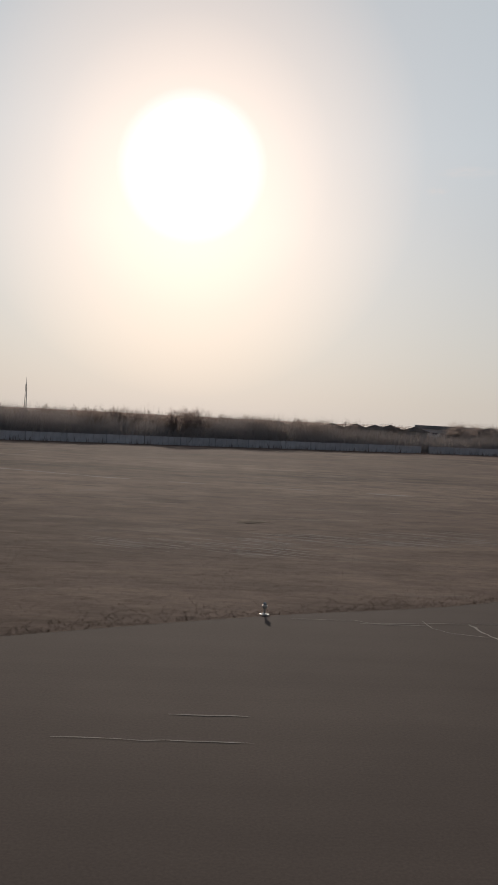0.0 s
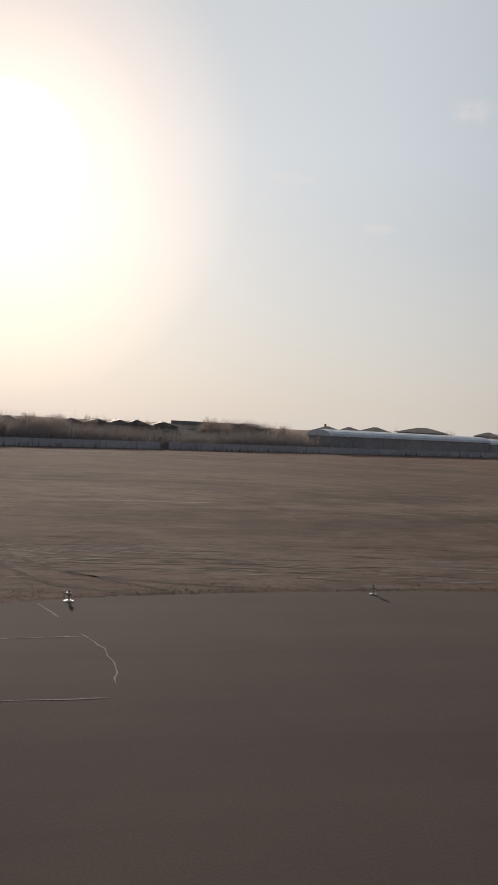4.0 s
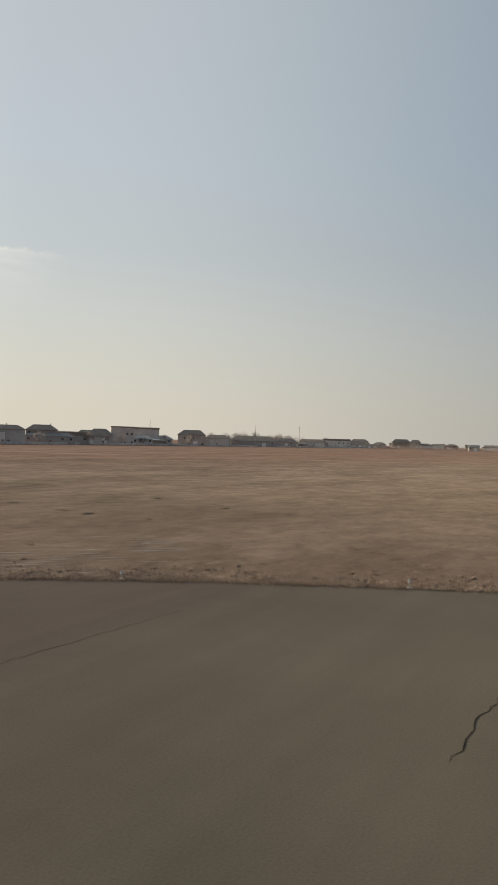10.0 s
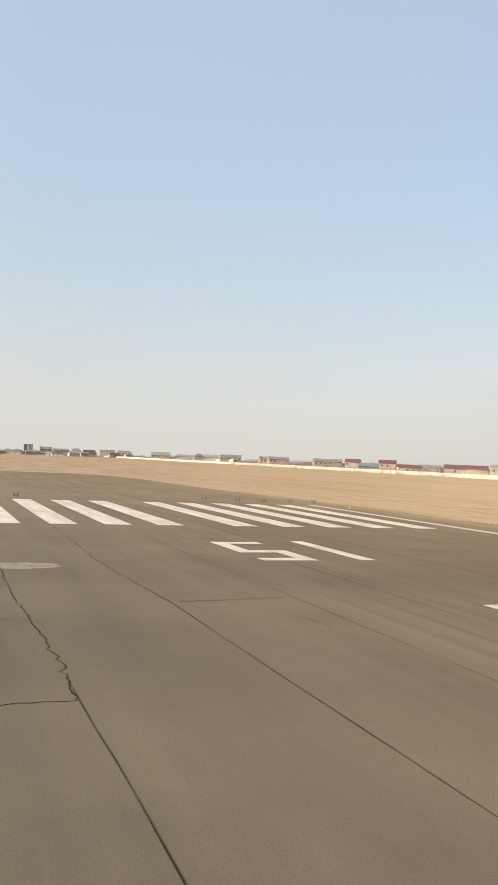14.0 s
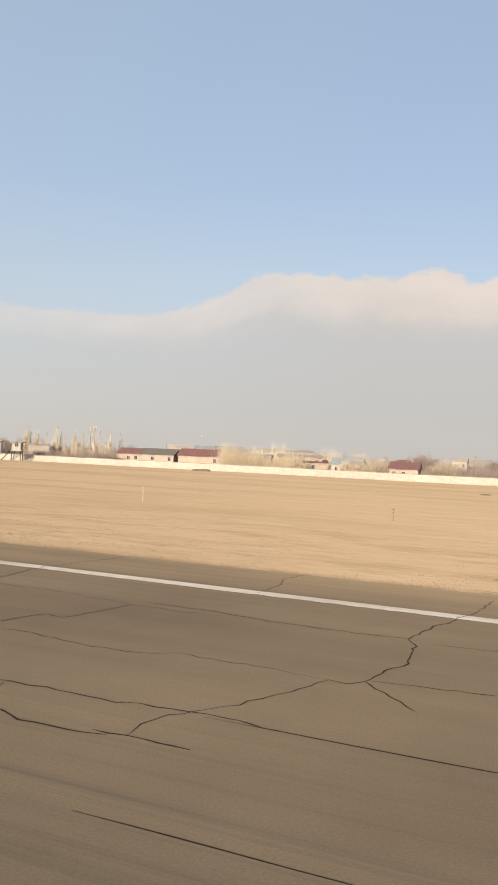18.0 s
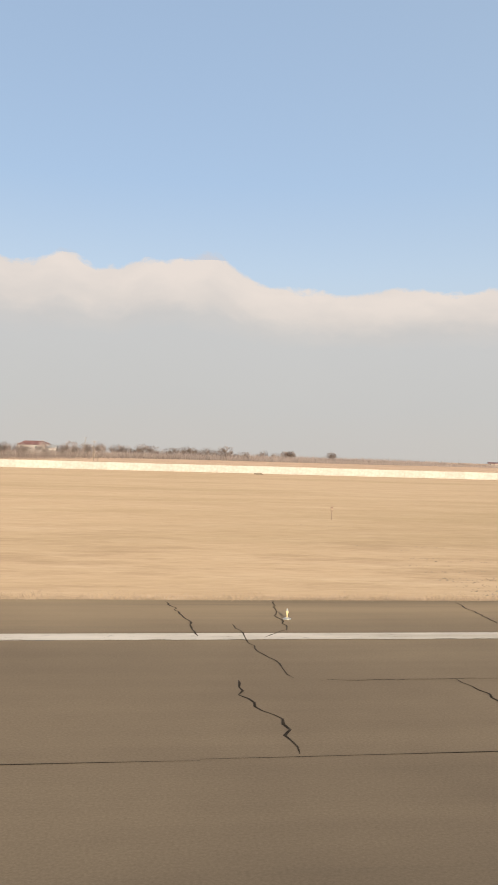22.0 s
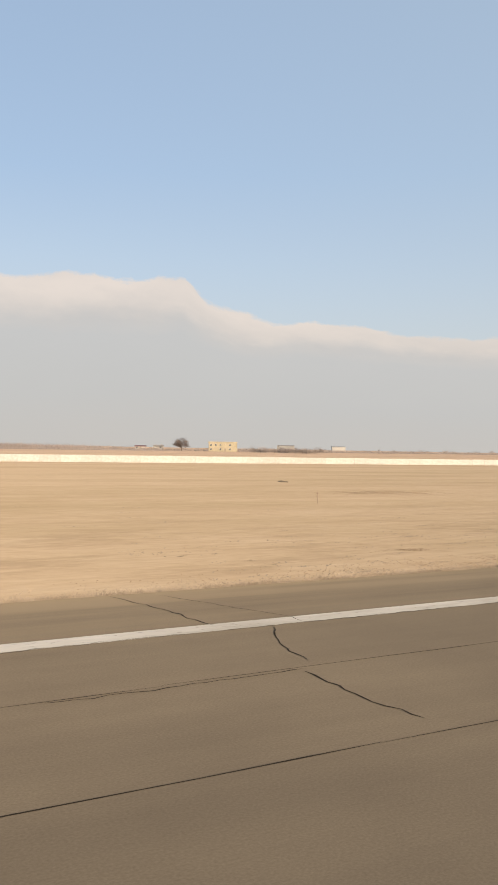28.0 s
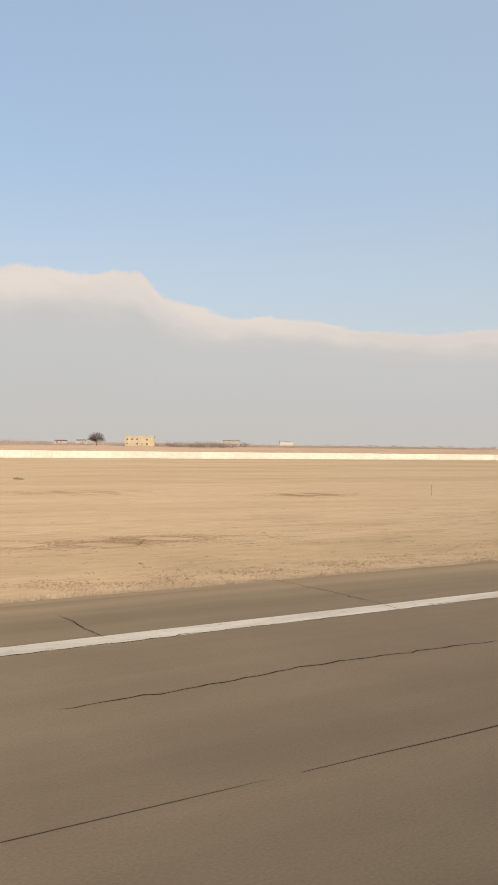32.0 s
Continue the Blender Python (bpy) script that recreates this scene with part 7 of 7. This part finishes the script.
lattice_mast(-366, 783, 26, "tall mast with red and white bands", True)


def utility_pole(x, y, h, lean):
    pole = thing("utility_pole", x, y, rise(x, y) - 0.1, 30, "weathered timber utility pole with a crossarm", "pole", "utility poles")
    tip = Vector((math.sin(radians(lean)) * h, 0, math.cos(radians(lean)) * h))
    part("pole", tube((0, 0, 0), tip, 0.14, 0.09, 7), WOOD, pole)
    part("crossarm", box(tip.x - 0.9, tip.x + 0.9, -0.06, 0.06, tip.z - 0.5, tip.z - 0.38), WOOD, pole)
    for s in (-0.75, 0, 0.75):
        part("insulator", tube((tip.x + s, 0, tip.z - 0.38), (tip.x + s, 0, tip.z - 0.2), 0.05, 0.04, 6), FRAME, pole)
    part("brace", tube((2.2, 0, 0.05), (tip.x * 0.6, 0, tip.z * 0.6), 0.1, 0.09, 6), WOOD, pole)


for x, y, h, lean in ((9, 288, 8.6, 0), (66, 477, 11, 12), (-230, 262, 8.5, 0), (-150, 268, 8.5, 2), (-75, 275, 8.5, 0), (75, 310, 8, 1)):
    utility_pole(x, y, h, lean)


def watchtower(x, y):
    tower = thing("watchtower", x, y, -0.05, 25, "small white cabin on steel legs beside the boundary wall", "watchtower")
    for sx in (-1.4, 1.4):
        for sy in (-1.4, 1.4):
            part("leg", tube((sx * 1.15, sy * 1.15, 0), (sx, sy, 3.4), 0.2, 0.17, 6), DARK_STEEL, tower)
    for sy in (-1.5, 1.5):
        part("brace", tube((-1.6, sy, 0.2), (1.45, sy, 3.2), 0.13, 0.13, 5), DARK_STEEL, tower)
    part("platform", box(-2.0, 2.0, -2.0, 2.0, 3.4, 3.6, 0.02), WALL_GREY, tower)
    part("cabin", box(-1.5, 1.5, -1.5, 1.5, 3.6, 6.2, 0.02), DULL_WHITE, tower)
    part("roof", roof_mesh("flat", 4.2, 4.2, 6.2, 6.5), DULL_GREY, tower)
    for a in range(4):
        fr = meshed("window", window_frame, FRAME, tower)
        fr.matrix_basis = pose(0, 0, 0, 0, 0, 90 * a) @ pose(0, -1.52, 4.75)
        meshed("pane", window_pane, PANE, fr)
    for s in (-0.3, 0.3):
        part("stair_rail", tube((-5.0, -1.6 + s, 0), (-1.8, -1.6 + s, 3.5), 0.12, 0.12, 5), DARK_STEEL, tower)
    for k in range(9):
        part("tread", box(-4.9 + 0.34 * k, -4.6 + 0.34 * k, -1.9, -1.3, 0.36 * k + 0.28, 0.36 * k + 0.33), STEEL, tower)


watchtower(-136, 231)

# ---- the field: tracks, mounds, tufts ----
field_rng = random.Random(8)
TRACKS = ((((150, -122), (116, -105.8), (107, -101.4), (99, -99.7), (91, -98.0), (81, -97.2), (70, -97)), 0.8),)
for line, width in TRACKS:
    way = smooth_line(line)
    bm = bmesh.new()
    for k in range(0, len(way) - 4, 5):
        if field_rng.random() < 0.85:
            piece = ribbon([(x, y + field_rng.gauss(0, 0.15)) for x, y in way[k:k + field_rng.randint(3, 6)]], width * field_rng.uniform(0.5, 1.1), -0.034, 0.08, 0.8, field_rng)
            me = bpy.data.meshes.new("piece")
            piece.to_mesh(me)
            piece.free()
            bm.from_mesh(me)
            bpy.data.meshes.remove(me)
    tagged(part("dirt_track", bm, DIRT), "pale worn dirt track through the dry grass", "track", kind="structure")


# wheel ruts and scraped streaks of bare earth beside the turning bay
for line, width, mat in (
    (((85.7, -78.2), (84.1, -73.8), (83.1, -71.3), (81.6, -70.1), (79.9, -69.3), (78.2, -69.1)), 0.32, RUT),
    (((82.4, -73.2), (81.0, -71.4), (79.7, -70.0)), 0.25, RUT),
    (((85.0, -79.7), (83.4, -75.0), (82.1, -72.6), (80.2, -71.5), (77.6, -70.5)), 0.2, RUT),
    (((59.8, 31.1), (60.4, 31.7), (61.2, 31.4), (62.2, 31.5), (63.2, 31.2)), 0.35, SOIL),
    (((60.7, 30.8), (61.9, 30.7), (62.8, 30.8)), 0.2, SOIL),
    (((59.5, 27.4), (60.2, 27.5), (60.8, 27.5)), 0.12, SOIL)):
    ob = part("wheel_rut" if mat is RUT else "soil_patch", ribbon(smooth_line(line), width, -0.034, 0.05, 0.5, field_rng), mat)
    tagged(ob, "dark wheel rut in the dry field" if mat is RUT else "brown patch of damp soil in the dry grass", "track", kind="structure")


def scrapes(x0, x1, y0, y1, count, tilt, long, mat, label):
    """Short thin streaks of scraped earth, all roughly one way, as one sheet."""
    bm = bmesh.new()
    for _ in range(count):
        x, y = field_rng.uniform(x0, x1), field_rng.triangular(y0, y1)
        a, run, w = radians(tilt + field_rng.gauss(0, 5)), field_rng.uniform(0.3, 1.0) * long, field_rng.uniform(0.03, 0.11)
        d, z = Vector((math.cos(a), math.sin(a), 0)), -0.034 + field_rng.uniform(0, 0.002)
        side, last = Vector((-d.y, d.x, 0)), None
        steps = max(3, int(run / 0.25))
        for k in range(steps + 1):
            c = Vector((x, y, z)) + d * run * (k / steps - 0.5) + side * field_rng.gauss(0, 0.02)
            half = w * math.sin(math.pi * (k + 0.4) / (steps + 0.8)) * field_rng.uniform(0.3, 1.0)
            pair = (bm.verts.new(c + side * half), bm.verts.new(c - side * half))
            if last:
                bm.faces.new((last[0], last[1], pair[1], pair[0]))
            last = pair
    tagged(part("scraped_earth", bm, mat), label, "bare earth", kind="stuff")


for x0, x1, y0, y1 in ((97, 104, -73, -69), (91, 99, -76, -71.5), (83, 93, -79, -74), (74, 85, -80.5, -75.5)):
    scrapes(x0, x1, y0, y1, 60, -20, 3.0, STREAK, "pale streaks of scraped bare earth in the brown field")
scrapes(60, 112, -92, -72, 110, 6, 2.6, RUT, "dark scraped streaks in the brown field")
scrapes(42, 62, -76, -65.5, 70, 150, 2.2, STREAK, "pale streaks of scraped bare earth beside the turning bay")
scrapes(52, 84, -77, -70.6, 130, 176, 3.6, STREAK, "pale wheel streaks along the turning bay")
scrapes(52, 84, -80, -70.6, 90, 172, 3.0, RUT, "dark wheel streaks along the turning bay")
scrapes(24, 38, -59, -51, 90, 136, 3.0, STREAK, "pale fine wheel streaks in the brown field by the bay")
scrapes(0, 40, -80, -52, 60, 120, 2.4, RUT, "dark scraped streaks in the brown field")


def mound(x, y, r, h):
    bm = bmesh.new()
    bmesh.ops.create_icosphere(bm, subdivisions=3, radius=1)
    for v in bm.verts:
        k = 1 + 0.35 * noise.noise(v.co * 1.7 + Vector((x, y, 0)))
        v.co = Vector((v.co.x * r * k, v.co.y * r * 0.6 * k, max(v.co.z, -0.3) * h * k))
    ob = part("earth_mound", bm, SOIL)
    ob.matrix_basis = pose(x, y, -0.05, 0, 0, field_rng.uniform(0, 90))
    tagged(ob, "low mound of dark bare earth in the dry grass", "mound", "earth mounds in the field")


for x, y, r, h in ((172, 106, 1.1, 0.2), (120, 228, 2.0, 0.45), (38, 150, 1.2, 0.22), (-60, 225, 3.0, 0.7), (-100, 180, 1.6, 0.3), (-23.5, -32.5, 0.5, 0.2), (20, -80, 0.6, 0.12), (98.3, -78.9, 0.9, 0.06),
                   # small clumps: darkish earth, its colour also standing in for their backlit shade
                   (31.2, -65.1, 0.4, 0.06), (20.8, -72.0, 0.5, 0.06), (35.1, -58.9, 0.35, 0.05), (18.7, -71.1, 0.5, 0.06), (12.7, -74.5, 0.6, 0.06), (16.5, -65.6, 0.55, 0.09), (15.6, -68.2, 0.6, 0.06), (1.8, -69.8, 0.7, 0.1), (6.3, -61.8, 0.8, 0.08), (17.1, -61.0, 0.25, 0.08)):
    mound(x, y, r, h)


def tufts(name, spots, low, high, wide, mat, label, seed, lean=1.3):
    """Dry grass: a leaning pointed blade or clump at each spot."""
    rng = np.random.default_rng(seed)
    p = np.asarray(spots, float)
    n = len(p)
    base = np.c_[p, np.full(n, -0.05)]
    ang, tall = rng.uniform(0, 2 * np.pi, n), rng.uniform(low, high, n)
    side = np.c_[np.cos(ang), np.sin(ang), 0 * ang] * (wide * rng.uniform(0.4, 1.0, n) / 2)[:, None]
    tip = base + np.c_[rng.normal(0, lean, (n, 2)) * tall[:, None], tall]
    verts = np.stack([base - side, base + side, tip], 1).reshape(-1, 3)
    me = bpy.data.meshes.new(name)
    me.vertices.add(3 * n)
    me.vertices.foreach_set("co", verts.ravel())
    me.loops.add(3 * n)
    me.loops.foreach_set("vertex_index", np.arange(3 * n))
    me.polygons.add(n)
    me.polygons.foreach_set("loop_start", np.arange(0, 3 * n, 3))
    me.update()
    return tagged(meshed(name, me, mat), label, "grass", kind="stuff")


def edge_spots(line, per_metre, out, seed, inward=0.12):
    """Spots just outside a line of plan points; out: metres of spread to its right."""
    rng = np.random.default_rng(seed)
    p = np.array(line, float)
    seg = np.hypot(*np.diff(p, axis=0).T)
    cum = np.r_[0, np.cumsum(seg)]
    s = rng.uniform(0, cum[-1], int(cum[-1] * per_metre))
    k = np.clip(np.searchsorted(cum, s) - 1, 0, len(seg) - 1)
    d = np.diff(p, axis=0)[k] / seg[k][:, None]
    q = p[k] + d * (s - cum[k])[:, None]
    clumpy = 0.5 + 0.5 * np.sin(s * 1.3) * np.sin(s * 0.37 + 2)
    off = rng.exponential(0.35, len(s)) * (0.4 + clumpy) * out - inward * clumpy * np.abs(rng.normal(0.6, 0.4, len(s)))
    return q + np.c_[d[:, 1], -d[:, 0]] * off[:, None]


def clods(name, spots, wide, tall, mat, label, seed):
    """Low uneven lumps of earth and matted grass, one at each spot, as one mesh."""
    rng = np.random.default_rng(seed)
    p = np.asarray(spots, float)
    n = len(p)
    r, h = wide * rng.uniform(0.25, 1.0, n) ** 1.5, tall * rng.uniform(0.3, 1.0, n)
    ang = rng.uniform(0, 2 * np.pi, n)[:, None] + np.arange(6) * np.pi / 3
    rings = []
    for share, up in ((1.0, 0.0), (0.62, 0.72)):
        rad = r[:, None] * share * rng.uniform(0.7, 1.25, (n, 6))
        rings.append(np.stack([p[:, :1] + np.cos(ang) * rad, p[:, 1:] + np.sin(ang) * rad, -0.06 + (h * up)[:, None] * rng.uniform(0.7, 1.2, (n, 6)) + 0 * rad], 2))
    top = np.c_[p + rng.normal(0, 0.12, (n, 2)) * r[:, None], -0.06 + h][:, None]
    verts = np.concatenate([*rings, top], 1).reshape(-1, 3)
    faces = [(k, (k + 1) % 6, 6 + (k + 1) % 6, 6 + k) for k in range(6)]
    caps = [(6 + k, 6 + (k + 1) % 6, 12) for k in range(6)]
    me = bpy.data.meshes.new(name)
    base = np.arange(n)[:, None] * 13
    rows = []
    for f in faces + caps:
        rows += (base + np.array(f)).tolist()
    me.from_pydata(verts.tolist(), [], rows)
    return tagged(meshed(name, me, mat), label, "grass", kind="stuff")


bay_line = smooth_line(OVERRUN[::-1])[:-1] + smooth_line(BAY)
tufts("verge_grass", edge_spots(bay_line, 130, 1.4, 5), 0.03, 0.11, 0.025, GRASS, "rough dry grass along the turning bay's edge", 6)
tufts("verge_grass", edge_spots([(330, 26.6), (-20, 26.5), (-60, 22.6)], 150, 1.2, 7), 0.03, 0.10, 0.022, GRASS, "rough dry grass along the runway's far edge", 8)
rim = [p for p in smooth_line(BAY) if p[0] < 58]
tufts("verge_tufts", edge_spots(smooth_line(OVERRUN[::-1])[:-1] + rim, 320, 2.2, 41, 0.65), 0.05, 0.185, 0.03, STRAW, "pale dry grass tufts along the pavement's edge", 42, 0.55)
tufts("verge_tufts", edge_spots([(330, 26.6), (-20, 26.5), (-60, 22.6)], 230, 1.1, 43, 0.3), 0.06, 0.2, 0.026, STRAW, "pale dry grass tufts along the runway's far edge", 44, 0.55)
rng_f = np.random.default_rng(12)
spots = np.c_[rng_f.uniform(20, 200, 1100), 26.9 + rng_f.exponential(8, 1100)]
spots = np.concatenate([spots + rng_f.normal(0, (0.6, 0.12), spots.shape) for _ in range(12)])
tufts("dead_weeds", spots[np.sin(np.repeat(spots[:, :1], 1, 1)[:, 0] * 0.21) + np.sin(spots[:, 0] * 0.05) > -0.3], 0.02, 0.07, 0.12, WOOD, "scattered dark dead weeds in the dry grass", 31)


for x, y, along, across, count in ((155.7, 39.5, 6.5, 2.4, 9000), (187.5, 68, 5.0, 3.0, 6000), (168, 78, 8.0, 5.0, 6000), (150, 28.6, 26, 1.6, 9000), (196, 29.5, 30, 2.4, 9000), (132.4, 32.8, 1.4, 0.5, 500), (70, 31, 2.5, 0.6, 700)):
    spots = np.c_[rng_f.normal(x, along / 2, count), rng_f.normal(y, across / 2, count)]
    tufts("dead_weeds", spots[np.sin(spots[:, 0] * 1.7) + np.sin(spots[:, 1] * 2.3 + spots[:, 0]) > -0.5], 0.015, 0.06, 0.10, DEAD_GRASS, "darker patch of dead weeds in the dry grass", 33)


def clear_of(spots, line, gap):
    """True for spots farther than gap from a line of plan points."""
    ok = np.ones(len(spots), bool)
    for a, b in zip(line[:-1], line[1:]):
        a, d = np.array(a, float), np.subtract(b, a)
        t = np.clip((spots - a) @ d / (d @ d), 0, 1)
        ok &= np.hypot(*(spots - a - t[:, None] * d).T) > gap
    return ok


# the field across the runway, in belts: shorter and finer near the pavement
for y0, y1, x0, x1, per, low, high, wide in ((26.9, 45, 10, 215, 60, 0.01, 0.04, 0.022), (45, 100, -60, 300, 16, 0.015, 0.045, 0.035)):
    n = int((y1 - y0) * (x1 - x0) * per)
    spots = np.c_[rng_f.uniform(x0, x1, n), rng_f.uniform(y0, y1, n)]
    spots = spots[np.abs(spots[:, 0] - 56) < 60 + 1.3 * (spots[:, 1] + 40)]
    tufts("dry_grass", spots, low, high, wide, GRASS, "short dry straw-coloured grass of the field across the runway", 13)
bay_x, bay_y = np.array(bay_line).T
for y0, y1, x0, x1, per, low, high, wide in ((-100, -28, -25, 118, 50, 0.01, 0.045, 0.028), (-200, -100, -120, 150, 8, 0.02, 0.06, 0.05)):
    n = int((y1 - y0) * (x1 - x0) * per)
    spots = np.c_[rng_f.uniform(x0, x1, n), rng_f.uniform(y0, y1, n)]
    limit = np.interp(spots[:, 0], bay_x, bay_y)
    spots = spots[(spots[:, 1] < limit - 0.3) & (spots[:, 1] > np.interp(spots[:, 0], [-330, -90, 60, 168], [-313, -263, -193, -140]))]
    for line, width in TRACKS:
        spots = spots[clear_of(spots, line, width / 2)]
    tufts("dry_grass", spots, low, high, wide, GRASS, "dry brown grass of the field beside the turning bay", 14)
# uneven clods along the edges of the pavement and out in the brown field
clods("verge_clods", edge_spots(bay_line, 10, 1.6, 71, 0.1), 0.16, 0.03, GRASS, "uneven clods of matted dry grass along the turning bay", 72)
corner = [p for p in bay_line if -60 < p[0] < 42]
clods("verge_clods", edge_spots(corner, 60, 2.4, 73, 0.4), 0.13, 0.08, GRASS, "heaped clods of dry grass at the corner of the pavement", 74)
clods("verge_clods", edge_spots([(330, 26.6), (-20, 26.5), (-60, 22.6)], 16, 1.2, 75, 0.15), 0.13, 0.06, GRASS, "uneven clods of matted dry grass along the runway's far edge", 76)
berm = np.concatenate([edge_spots(corner, 30, 2.6, 91, 0.25), edge_spots([p for p in corner if 24 < p[0] < 41], 6, 1.6, 93, 0.15)])
clods("tussocks", berm, 0.22, 0.11, GRASS, "heaped pale tussocks of matted grass along the pavement's edge", 92)
blades = np.repeat(berm, 36, 0)
blades = blades + np.random.default_rng(94).normal(0, 0.09, blades.shape)
tufts("tussock_grass", blades, 0.06, 0.22, 0.016, TUSSOCK, "pale dry blades on the tussocks along the pavement's edge", 95, 0.8)
far_rim = edge_spots([(250, 26.6), (40, 26.5)], 9, 2.2, 96, 0.1)
clods("tussocks", far_rim, 0.17, 0.05, GRASS, "low pale tussocks along the runway's far edge", 97)
n = 15000
spots = np.c_[rng_f.uniform(-20, 125, n), -30 - rng_f.exponential(42, n)]
spots = spots[(spots[:, 1] < np.interp(spots[:, 0], bay_x, bay_y) - 0.5) & (spots[:, 1] > -135) & (np.sin(spots[:, 0] * 0.23 + spots[:, 1] * 0.1) + np.sin(spots[:, 1] * 0.55) > -0.4)]
clods("field_clods", spots, 0.26, 0.03, GRASS, "scattered clods of earth and grass in the brown field", 77)
n = 5000
spots = np.c_[rng_f.uniform(10, 230, n), 27.2 + rng_f.exponential(14, n)]
spots = spots[np.sin(spots[:, 0] * 0.13 + 1) + np.sin(spots[:, 1] * 0.4) > 0.2]
clods("field_clods", spots, 0.28, 0.04, GRASS, "scattered low clods in the straw-coloured field", 78)
